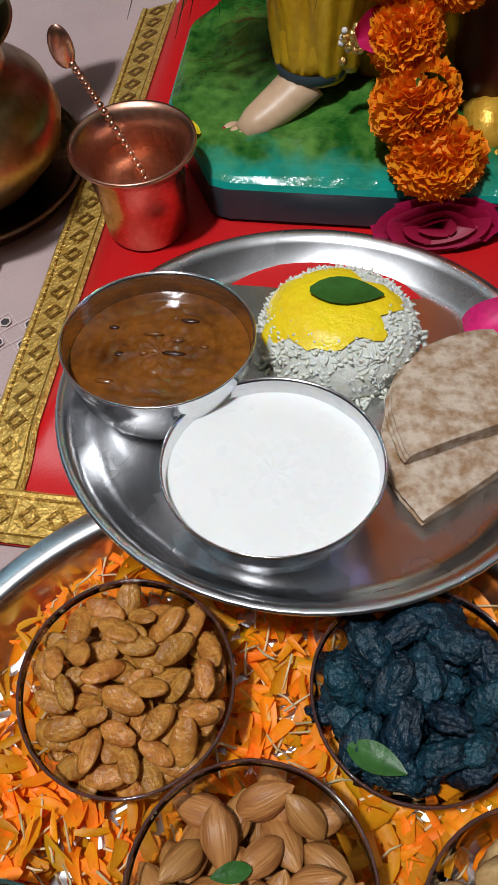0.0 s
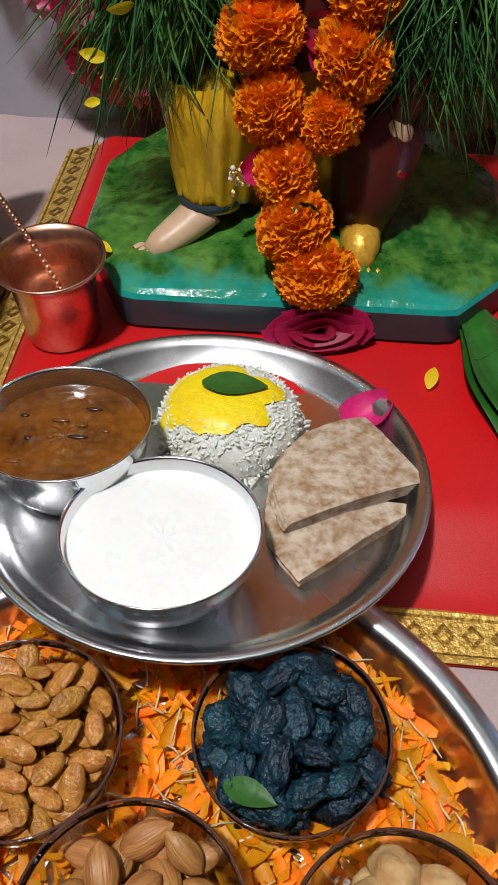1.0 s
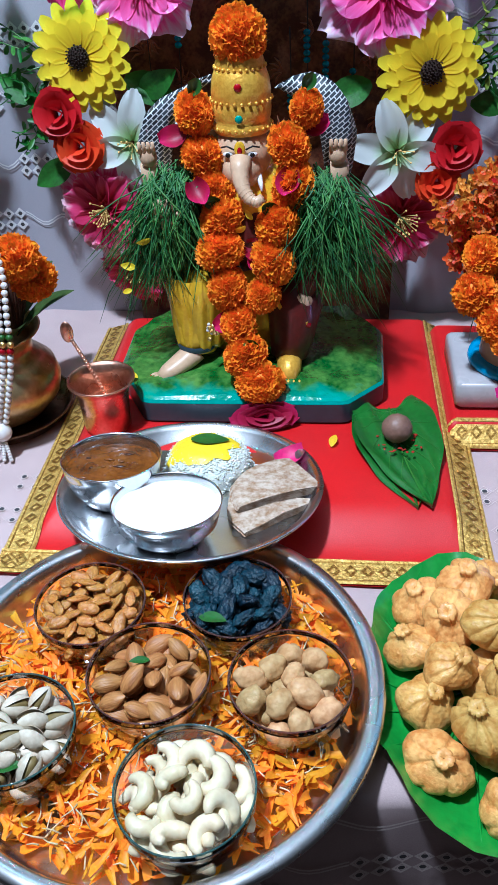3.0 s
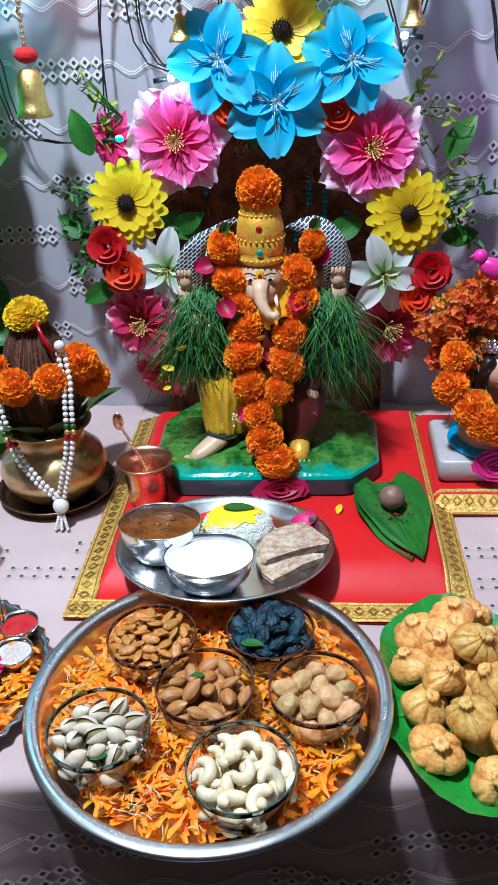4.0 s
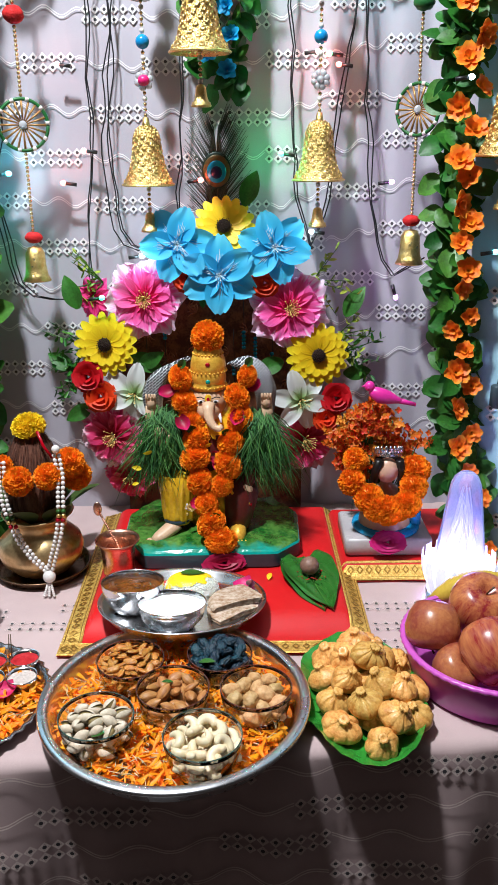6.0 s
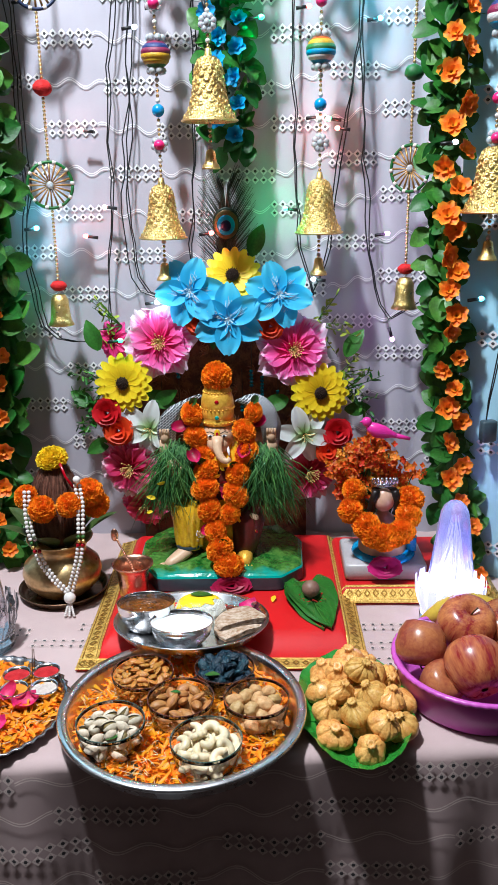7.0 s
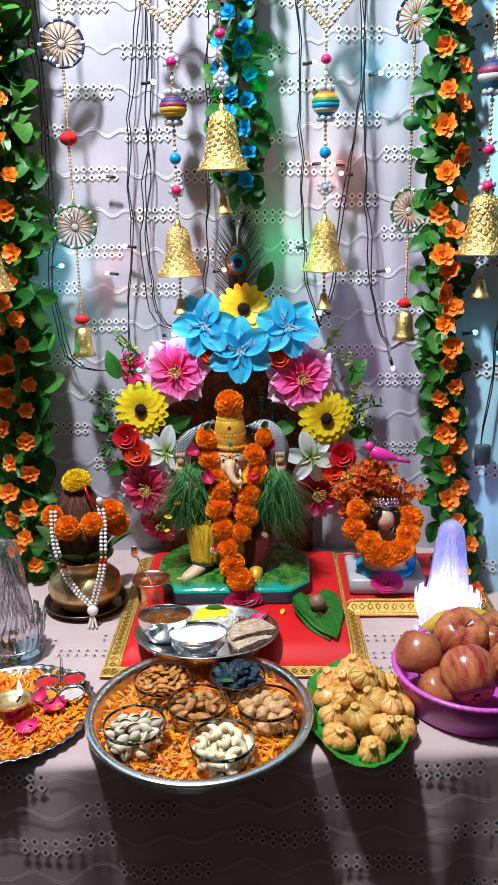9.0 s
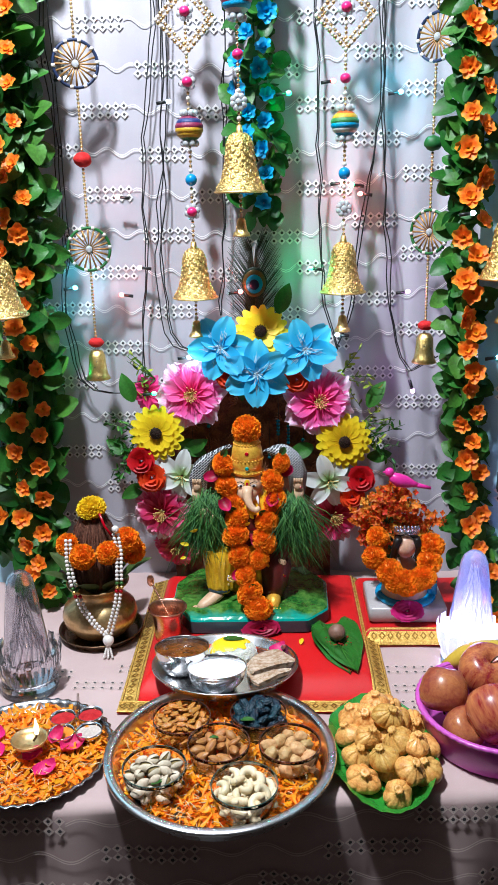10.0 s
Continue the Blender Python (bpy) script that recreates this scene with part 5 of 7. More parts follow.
# robe, belly, legs
g.tube([(0.026, 0.45, GZ - 0.004), (0.026, 0.45, GZ + 0.03), (0.026, 0.452, GZ + 0.07), (0.026, 0.45, GZ + 0.11), (0.026, 0.45, GZ + 0.15), (0.026, 0.455, GZ + 0.185)], [0.044, 0.047, 0.05, 0.055, 0.048, 0.03], 20, 1)
g.ball((0.026, 0.435, GZ + 0.115), (0.05, 0.042, 0.05), 24, 14, 6)
g.tube([(-0.012, 0.425, GZ + 0.075), (-0.022, 0.41, GZ + 0.05), (-0.024, 0.405, GZ + 0.02), (-0.024, 0.402, GZ + 0.006)], [0.026, 0.025, 0.02, 0.018], 16, 1)
g.tube([(0.062, 0.42, GZ + 0.075), (0.072, 0.405, GZ + 0.05), (0.068, 0.40, GZ + 0.02), (0.066, 0.398, GZ + 0.004)], [0.027, 0.026, 0.021, 0.018], 16, 6)
g.lathe([(0.0222, 0.001), (0.0232, 0.0), (0.0236, 0.004), (0.0242, 0.02), (0.0268, 0.045), (0.0275, 0.06), (0.024, 0.072)], 72, 1, Matrix.Translation((-0.0215, 0.409, GZ + 0.013)),
        wob=lambda a, r, z: 1 + 0.065 * math.sin(9 * a + z * 70) + 0.03 * math.sin(17 * a - z * 45))
for k in range(4):
    g.tube([(0.046 + 0.005 * k, 0.398 - 0.002 * k, GZ + 0.078 - 0.004 * k), (0.060 + 0.004 * k, 0.388, GZ + 0.060 - 0.005 * k), (0.078 + 0.003 * k, 0.386, GZ + 0.050 - 0.003 * k)], [0.003, 0.0042, 0.0024], 7, (1, 9, 1, 5)[k])
# feet with toes
foot = Matrix.Translation((-0.040, 0.383, GZ - 0.002)) @ Matrix.Rotation(math.radians(-137), 4, "Z")
g.tube([(-0.018, 0, 0.012), (-0.010, 0, 0.007), (0.002, 0, 0.002), (0.014, 0, -0.002), (0.023, 0, -0.0045)], [0.0125, 0.0118, 0.0108, 0.0092, 0.0055], 16, 0, foot @ Matrix.Diagonal((1, 1.05, 0.82, 1)))
for k in range(5):
    w = -0.0088 + 0.0044 * k
    g.ball((0.0245 - 0.0011 * k * k * 0.45, w, -0.0048), (0.0056 - 0.0003 * k, 0.0027 - 0.0001 * k, 0.0027), 10, 7, 0, foot)
    g.ball((0.0285 - 0.0011 * k * k * 0.45, w, -0.0036), (0.0014, 0.0013, 0.001), 6, 4, 5, foot)
g.tube([(0.066, 0.395, GZ + 0.004), (0.067, 0.375, GZ), (0.067, 0.362, GZ - 0.004)], [0.013, 0.0115, 0.007], 12, 9)
for k in range(5):
    g.ball((0.0565 + 0.0052 * k, 0.3605, GZ - 0.005), (0.0026, 0.0045, 0.0028), 8, 6, 9)
g.lathe([(0.0185, -0.003), (0.0200, 0.0), (0.0185, 0.003)], 20, 3, at=Matrix.Translation((-0.024, 0.402, GZ + 0.014)))
# arms and open hands
g.tube([(-0.012, 0.45, GZ + 0.165), (-0.042, 0.44, GZ + 0.14), (-0.052, 0.42, GZ + 0.115), (-0.046, 0.405, GZ + 0.13)], [0.015, 0.014, 0.011, 0.008], 12, 0)
g.ball((-0.043, 0.397, GZ + 0.14), (0.0095, 0.004, 0.0115), 12, 8, 0)
for k in range(4):
    g.tube([(-0.0505 + 0.005 * k, 0.397, GZ + 0.146), (-0.051 + 0.005 * k, 0.396, GZ + 0.160 - 0.002 * abs(k - 1.5))], [0.0024, 0.0019], 7, 0)
g.tube([(-0.034, 0.397, GZ + 0.137), (-0.030, 0.395, GZ + 0.147)], [0.0025, 0.0018], 7, 0)
for sx in (-1, 1):
    g.tube([(0.026 + sx * 0.03, 0.46, GZ + 0.165), (0.026 + sx * 0.062, 0.45, GZ + 0.15), (0.026 + sx * 0.086, 0.435, GZ + 0.16), (0.026 + sx * 0.084, 0.425, GZ + 0.18)], [0.014, 0.013, 0.01, 0.008], 12, 0)
    g.ball((0.026 + sx * 0.083, 0.421, GZ + 0.188), (0.008, 0.006, 0.009), 12, 8, 0)
    for k in range(4):
        g.tube([(0.026 + sx * 0.083 - 0.006 + 0.004 * k, 0.418, GZ + 0.192), (0.026 + sx * 0.083 - 0.006 + 0.004 * k, 0.415, GZ + 0.202)], [0.0021, 0.0016], 6, 0)
g.tube([(0.06, 0.45, GZ + 0.16), (0.088, 0.43, GZ + 0.11), (0.085, 0.405, GZ + 0.08), (0.078, 0.395, GZ + 0.068)], [0.014, 0.013, 0.011, 0.009], 12, 6)
g.ball((0.078, 0.392, GZ + 0.062), (0.011, 0.007, 0.011), 12, 8, 0)
# head, ears, trunk, tusk
HZ = GZ + 0.188
g.ball((0.026, 0.430, HZ), (0.0250, 0.024, 0.027), 24, 16, 0)
g.ball((0.026, 0.418, HZ - 0.010), (0.0185, 0.018, 0.017), 18, 12, 0)
for sx in (-1, 1):
    g.ball((0.026 + sx * 0.031, 0.444, HZ - 0.004), (0.014, 0.005, 0.022), 16, 10, 0, fn=lambda d: 1 + 0.06 * math.sin(d.z * 9))
    g.ball((0.026 + sx * 0.0105, 0.4075, HZ + 0.005), (0.0046, 0.0022, 0.0026), 10, 6, 8)
    g.ball((0.026 + sx * 0.0105, 0.4056, HZ + 0.005), (0.0022, 0.0012, 0.0021), 8, 5, 7)
    g.tube([(0.026 + sx * 0.005, 0.4055, HZ + 0.0095), (0.026 + sx * 0.011, 0.4055, HZ + 0.0125), (0.026 + sx * 0.0165, 0.409, HZ + 0.0105)], 0.0008, 5, 7)
tr = [(0.026, 0.406, HZ + 0.002), (0.026, 0.399, HZ - 0.006), (0.027, 0.394, HZ - 0.014), (0.030, 0.389, HZ - 0.021), (0.035, 0.385, HZ - 0.026), (0.041, 0.383, HZ - 0.028), (0.046, 0.383, HZ - 0.024)]
g.tube(tr, [0.0092, 0.008, 0.007, 0.006, 0.0052, 0.0047, 0.0041], 16, 0)
for k in range(11):
    t = 0.8 + k / 10 * 4.4
    i = min(int(t), 5)
    p = Vector(tr[i]).lerp(Vector(tr[i + 1]), t - i)
    d = Vector(tr[i + 1]) - Vector(tr[i])
    g.lathe([((0.0082 - 0.00072 * t), -0.0005), ((0.0087 - 0.00072 * t), 0.0), ((0.0082 - 0.00072 * t), 0.0005)], 14, 0, aim(p, d))
g.tube([(0.040, 0.414, HZ - 0.012), (0.043, 0.406, HZ - 0.02), (0.044, 0.402, HZ - 0.025)], [0.0028, 0.0022, 0.001], 8, 8)
g.ball((0.026, 0.4045, HZ + 0.010), (0.0048, 0.0016, 0.0070), 10, 8, 1)
g.ball((0.026, 0.4028, HZ + 0.009), (0.0022, 0.001, 0.0034), 8, 6, 5)
# tall crown in tiers
prof = [(0.0275, 0.010), (0.0295, 0.013), (0.0295, 0.018), (0.0275, 0.020), (0.029, 0.023), (0.0298, 0.030), (0.0295, 0.036), (0.0282, 0.038), (0.0298, 0.041), (0.0296, 0.047), (0.0285, 0.056), (0.0255, 0.064), (0.0235, 0.066), (0.0245, 0.069), (0.022, 0.076), (0.0175, 0.083), (0.0150, 0.085), (0.0155, 0.088), (0.012, 0.094), (0.0005, 0.097)]
g.lathe(prof, 48, 9, Matrix.Translation((0.026, 0.434, HZ + 0.009)) @ Matrix.Diagonal((0.86, 0.86, 0.92, 1)), wob=lambda a, r, z: 1 + 0.012 * math.sin(a * 24) * math.sin(z * 420))
for k in range(26):
    a = TAU * k / 26
    for h, rr in ((0.0233, 0.0262), (0.0449, 0.0262), (0.0702, 0.0214)):
        g.ball((0.026 + rr * math.cos(a), 0.434 + rr * math.sin(a), HZ + h), 0.0016, 6, 4, 9)
for h, c, q in ((0.058, 5, 0.4090), (0.0335, 4, 0.4078)):
    g.ball((0.026, q, HZ + h), (0.0034, 0.0016, 0.0034), 8, 6, c)
solo("elephant_figure", g, [SKIN, DHOTI, GREEN_P, SLATE, TEAL_P, RED_P, MAROON, DARK_P, THREAD, GOLD_PLAIN], Matrix(), "painted elephant-headed figure with gold crown on a green base", "statue")


# checked shawl round its shoulders
def checker_mat():
    m = mat("checked_silver_cloth", (0.015, 0.015, 0.02), (0.03, 0.03, 0.035), 0.5)
    t = m.node_tree
    br = t.nodes.new("ShaderNodeTexBrick")
    br.inputs["Scale"].default_value = 75
    br.inputs["Color1"].default_value, br.inputs["Color2"].default_value, br.inputs["Mortar"].default_value = (0.012, 0.014, 0.02, 1), (0.05, 0.06, 0.075, 1), (0.62, 0.64, 0.66, 1)
    br.inputs["Mortar Size"].default_value = 0.035
    tc = t.nodes.new("ShaderNodeTexCoord")
    mp = t.nodes.new("ShaderNodeMapping")
    mp.inputs["Rotation"].default_value = (math.pi / 2, 0, 0.7)
    t.links.new(tc.outputs["Object"], mp.inputs[0])
    t.links.new(mp.outputs[0], br.inputs["Vector"])
    t.links.new(br.outputs[0], t.nodes["Principled BSDF"].inputs["Base Color"])
    return m


CHECK = checker_mat()
shawl = thing("shawl", 0.026, 0.46, GZ, "black and silver checked cloth draped round the figure's shoulders", "shawl")
for sx in (-1, 1):
    gg = Geo()
    path = [(sx * 0.034, 0.012, 0.236), (sx * 0.045, 0.01, 0.238), (sx * 0.060, 0.004, 0.232), (sx * 0.075, 0.0, 0.218), (sx * 0.084, 0.0, 0.192), (sx * 0.084, 0.004, 0.16), (sx * 0.078, 0.006, 0.13)]

    def pt(u, v):
        f = v * 6
        i = min(int(f), 5)
        p = Vector(path[i]).lerp(Vector(path[i + 1]), f - i)
        a = TAU * u
        w = 0.019 * math.sin(math.pi * (0.15 + 0.75 * v)) * (1 + 0.12 * math.sin(a * 4 + v * 9))
        return (p.x + w * math.cos(a) * 0.9, p.y + w * math.sin(a) * 0.55, p.z + w * math.cos(a) * 0.5 * (1 - v))
    gg.surf(pt, 20, 26, loop=True)
    part("fold", gg, CHECK, shawl)

# garland of marigolds over the figure
gar = thing("marigold_garland", 0, 0, 0, "string of orange marigolds hanging over the figure", "garland")
rn = random.Random(5)
COL_L = [(-0.014, 0.422, 1.025, 0.95), (-0.008, 0.416, 0.99, 0.98), (0.001, 0.408, 0.964, 0.98), (0.008, 0.395, 0.942, 0.98), (0.006, 0.384, 0.917, 1.05), (0.012, 0.376, 0.885, 1.0), (0.022, 0.364, 0.853, 0.95), (0.029, 0.35, 0.829, 1.05), (0.042, 0.338, 0.809, 1.1)]
COL_R = [(0.081, 0.424, 1.027, 0.8), (0.066, 0.414, 0.998, 1.0), (0.07, 0.406, 0.967, 1.05), (0.058, 0.393, 0.937, 1.05), (0.052, 0.384, 0.906, 1.08), (0.044, 0.374, 0.879, 0.88)]
for i, (x, y, z, s) in enumerate(COL_L + COL_R):
    m = face(x, y + 0.006, z, rn.uniform(-18, 18), rn.uniform(5, 30), rn.uniform(0, 360)) @ Matrix.Diagonal((s, s * 0.86, s, 1))
    part("marigold", MARI[i % 4], None, gar, m=m)
    if i in (0, 3, 7, 9, 12):
        gg = Geo()
        petal_sheet(gg, 0.014, 0.012, 0, 20, 0.1, cup=0.3)
        part("leaf", gg, LEAF, gar, "green leaf", m=face(x, y, z + 0.018, 0, 0, 60 + 40 * i))
solo("marigold", MARI[1], None, face(0.026, 0.432, 1.084, 0, 12) @ Matrix.Scale(1.12, 4), "single orange marigold perched on the gold crown", "flower")
DEEP_ROSE = radial("crimson_rose", [(0.0, (0.18, 0.0, 0.02)), (0.6, (0.40, 0.004, 0.05)), (1.0, (0.62, 0.01, 0.14))], 0.03, 0.5, 0.3)
rose("rose", "crushed crimson rose lying against the base of the figure", pose(0.046, 0.3275, TOP + 0.031, 66, 0, 10) @ Matrix.Diagonal((1.35, 0.62, 0.5, 1)), 0.0185, DEEP_ROSE, "roses")
DARK_PETAL = ROSE_PETAL.copy()
DARK_PETAL.materials[0] = DEEP_ROSE
for x, y, z in ((0.028, 0.395, 0.918), (0.046, 0.398, 0.915), (0.022, 0.372, 0.858), (-0.016, 0.40, 0.975), (0.07, 0.405, 0.982), (-0.022, 0.425, 1.008), (0.078, 0.43, 1.008)):
    solo("rose_petal", DARK_PETAL, None, face(x, y, z, 0, 40, rng.uniform(0, 360)) @ Matrix.Scale(0.8, 4), "dark crimson rose petal tucked between marigolds", "petal", "garland petals")

# bead tassel on the robe
g = Geo()
for k in range(46):
    x, z = -0.006 + 0.012 * noisy(k * 0.9, 1), GZ + 0.045 + 0.016 * noisy(k * 0.7, 5)
    g.ball((x + 0.003 * (k % 4), 0.372 + 0.004 * noisy(k, 3), z), 0.0016 + 0.0008 * (k % 2), 7, 5, k % 2)
solo("bead_tassel", g, [THREAD, GOLD], Matrix(), "cluster of white and gold beads hanging on the robe", "beads", kind="stuff")


# bundles of grass at both sides
def grass_bundle(x, z, sx, n, seed, label):
    rn2, gg = random.Random(seed), Geo()
    for i in range(n):
        a = rn2.random()
        ln = rn2.uniform(0.04, 0.088)
        tilt = math.radians(rn2.gauss(13, 22) if rn2.random() < 0.85 else rn2.uniform(-40, 95))
        start = Vector((x + sx * rn2.uniform(-0.012, 0.022), 0.408 + rn2.uniform(-0.014, 0.03), z + rn2.uniform(-0.025, 0.022)))
        d = Vector((sx * math.sin(tilt), rn2.uniform(-0.45, 0.15), -math.cos(tilt)))
        pts = [start + d * ln * t + Vector((sx * 0.010 * math.sin(t * 3 + a * 6), 0.004 * math.sin(t * 5 + a * 9), -0.045 * t * t * math.sin(max(0, tilt)))) for t in (0, 0.25, 0.5, 0.75, 1)]
        w = rn2.uniform(0.0005, 0.0009)
        gg.tube(pts, [w, w, w * 0.9, w * 0.7, w * 0.15], 3)
    return solo("grass_bundle", gg, GRASS, Matrix(), label, "grass", kind="stuff")


grass_bundle(-0.030, 0.962, -1, 680, 3, "bundle of long dark green grass blades tied beside the figure")
grass_bundle(0.088, 0.958, 1, 680, 4, "bundle of long dark green grass blades tied beside the figure")
for x, y, z, rz in ((-0.055, 0.385, 0.93, 100), (-0.07, 0.38, 0.905, 80), (-0.075, 0.375, 0.885, 110), (0.036, 0.39, 0.945, 40), (0.03, 0.388, 0.94, 120)):
    solo("yellow_petal", YP, None, face(x, y, z, rng.uniform(-50, 50), rng.uniform(-30, 30), rz) @ Matrix.Scale(rng.uniform(0.45, 0.75), 4), "yellow petal caught among the grass blades", "petal", "yellow petals")

# ---- brocade panel and the wreath of silk flowers ----
BROCADE = mat("brown_brocade", (0.07, 0.018, 0.010), (0.19, 0.07, 0.03), 0.5, 0.1, 55, 300, 0.3, 200, spread=0.07)
panel = thing("brocade_panel", 0.028, 0.568, TOP, "dark brown brocade panel with leaf pattern behind the figure", "panel")
g = Geo()


def arch(u, v):
    x = (u - 0.5) * 0.29
    top = 0.30 + 0.10 * math.sqrt(max(0, 1 - (2 * u - 1) ** 2))
    return (x, 0.004 * math.sin(x * 60), 0.003 + top * v)


g.surf(arch, 40, 20)
g.surf(lambda u, v: (lambda p: (p[0], p[1] + 0.008, p[2]))(arch(1 - u, v)), 40, 20)
part("cloth", g, BROCADE, panel)
g = Geo()
rn = random.Random(8)
for k in range(46):
    x, z = rn.uniform(-0.125, 0.125), rn.uniform(0.20, 0.36)
    a = rn.random() * TAU
    for j in range(5):
        b = a + (j - 2) * 0.5
        g.tube([(x, -0.006, z), (x + 0.009 * math.cos(b), -0.007, z + 0.009 * math.sin(b)), (x + 0.015 * math.cos(b + 0.2), -0.006, z + 0.015 * math.sin(b + 0.2))], [0.0006, 0.0014, 0.0003], 4)
part("leaf_pattern", g, mat("bronze_thread", (0.32, 0.12, 0.05), (0.2, 0.06, 0.03), 0.4, 0.3), panel, "raised bronze leaf embroidery", kind="stuff")
BEADB = mat("turquoise_bead", (0.01, 0.22, 0.30), (0.01, 0.16, 0.24), 0.2)
for x, z, n in ((-0.045, 1.075, 4), (0.078, 1.065, 5), (0.096, 1.055, 6), (0.122, 1.03, 4), (-0.075, 1.025, 3), (0.062, 1.01, 3)):
    ob = thing("bead_string", x, 0.552, z, "short string of turquoise beads hanging before the brocade", "beads", "turquoise bead strings")
    part("cord", Geo().tube([(0, 0, -0.06), (0.001, 0, 0), (0, 0, 0.06)], 0.0006, 5), DARK_P, ob)
    for k in range(n):
        part("bead", Geo().ball((0, -0.001, -0.006 * k), (0.0036, 0.0036, 0.003), 10, 7), BEADB, ob)

W = 0.527
gerbera("bright yellow gerbera with a dark centre", face(-0.134, W - 0.004, 1.054, -8, 5, 10))
gerbera("bright yellow gerbera with a dark centre", face(0.192, W - 0.004, 1.034, 8, 5, 40))
gerbera("yellow gerbera at the top of the wreath", face(0.050, W + 0.006, 1.226, 0, 22, 0), 0.044)
THREE = ((6, 1.0, 3), (6, 0.80, 13))
bloom("pink_flower", "large ruffled pink and white silk flower", face(-0.071, W, 1.122, -6, 4, 10), 0.062, THREE, PINK, 0.8, 1.5, 26, 0.45, 0.10, 0.92)
bloom("pink_flower", "large ruffled pink and white silk flower", face(0.147, W, 1.107, 6, 4, 35), 0.064, THREE, PINK, 0.8, 1.5, 26, 0.45, 0.10, 0.92)
bloom("pink_flower", "crimson silk flower with pale ragged edges", face(-0.132, W + 0.004, 0.905, -14, -4, 20), 0.058, THREE, PINK_DARK, 0.8, 1.5, 24, 0.5, 0.10, 0.92)
bloom("pink_flower", "crimson silk flower with pale ragged edges", face(0.174, W + 0.01, 0.892, 14, -4, 0), 0.058, THREE, PINK_DARK, 0.8, 1.5, 24, 0.5, 0.10, 0.92)
bloom("pink_flower", "small faded crimson silk flower low in the wreath", face(-0.112, W + 0.02, 0.828, -10, -10, 50), 0.042, THREE, PINK_DARK, 0.8, 1.5, 12, 0.5, 0.10, 0.92)
bloom("pink_flower", "pale pink silk flower half hidden in the wreath", face(-0.150, W + 0.025, 1.12, -20, 0, 0), 0.034, THREE, PINK, 0.7, 1.2, 0)
SIX = ((3, 1.0, 6), (3, 0.98, 14))
bloom("blue_lily", "sky blue silk lily with pale veins", face(-0.018, W - 0.012, 1.203, -6, 8, 8), 0.054, SIX, BLUE, 0.3, 0.9, 8, 0.35, 0.14, 0.78, True, VEIN)
bloom("blue_lily", "sky blue silk lily with pale veins", face(0.043, W - 0.02, 1.160, 0, 2, 92), 0.056, SIX, BLUE, 0.3, 0.9, 8, 0.35, 0.14, 0.78, True, VEIN)
bloom("blue_lily", "sky blue silk lily with pale veins", face(0.124, W - 0.012, 1.198, 8, 8, 45), 0.053, SIX, BLUE, 0.3, 0.9, 8, 0.35, 0.14, 0.78, True, VEIN)
bloom("white_lily", "translucent white silk lily with a green throat", face(-0.092, W - 0.012, 0.977, -10, 0, 20), 0.050, SIX, WHITE_FL, 0.3, 0.7, 7, 0.5, 0.2, 0.60, False, STAMEN)
bloom("white_lily", "translucent white silk lily with a green throat", face(0.166, W - 0.012, 0.965, 10, 0, 50), 0.050, SIX, WHITE_FL, 0.3, 0.7, 7, 0.5, 0.2, 0.60, False, STAMEN)
for x, z, mt, s, lb in ((-0.163, 1.004, RED_FL, 1.0, "small red silk rose in the wreath"), (-0.146, 0.973, ORANGE_FL, 1.05, "orange-red silk rose in the wreath"), (0.222, 0.966, RED_FL, 1.0, "small red silk rose in the wreath"),
                        (0.207, 0.934, ORANGE_FL, 0.9, "orange-red silk rose in the wreath"), (-0.006, 1.154, ORANGE_FL, 0.9, "orange-red silk rose between blue lilies"), (0.110, 1.146, ORANGE_FL, 0.9, "orange-red silk rose between blue lilies")):
    rose("silk_rose", lb, face(x, W - 0.006, z, 0, 10, rng.uniform(0, 90)), 0.0195 * s, mt)

BIGLEAF = leaf_mesh("silk_leaf", 0.06, 0.036, LEAF_SILK, 0.12)
for x, z, spin, s in ((-0.175, 1.105, 20, 0.9), (-0.10, 1.03, -120, 0.95), (-0.165, 0.95, 120, 0.8), (0.235, 1.09, -30, 0.9), (0.14, 1.02, 110, 0.9), (0.235, 1.0, -90, 0.8), (0.08, 1.255, -20, 0.9), (0.205, 1.05, 60, 0.7), (-0.085, 1.015, -60, 0.8), (0.02, 1.14, 180, 0.6), (0.12, 1.125, 170, 0.6), (-0.19, 1.01, 60, 0.8), (0.25, 0.93, -110, 0.7)):
    solo("silk_leaf", BIGLEAF, None, face(x, W + 0.018, z, rng.uniform(-25, 25), rng.uniform(-10, 25), spin) @ Matrix.Scale(s, 4), "broad dark green silk leaf behind the flowers", "leaf", "silk leaves of the wreath")


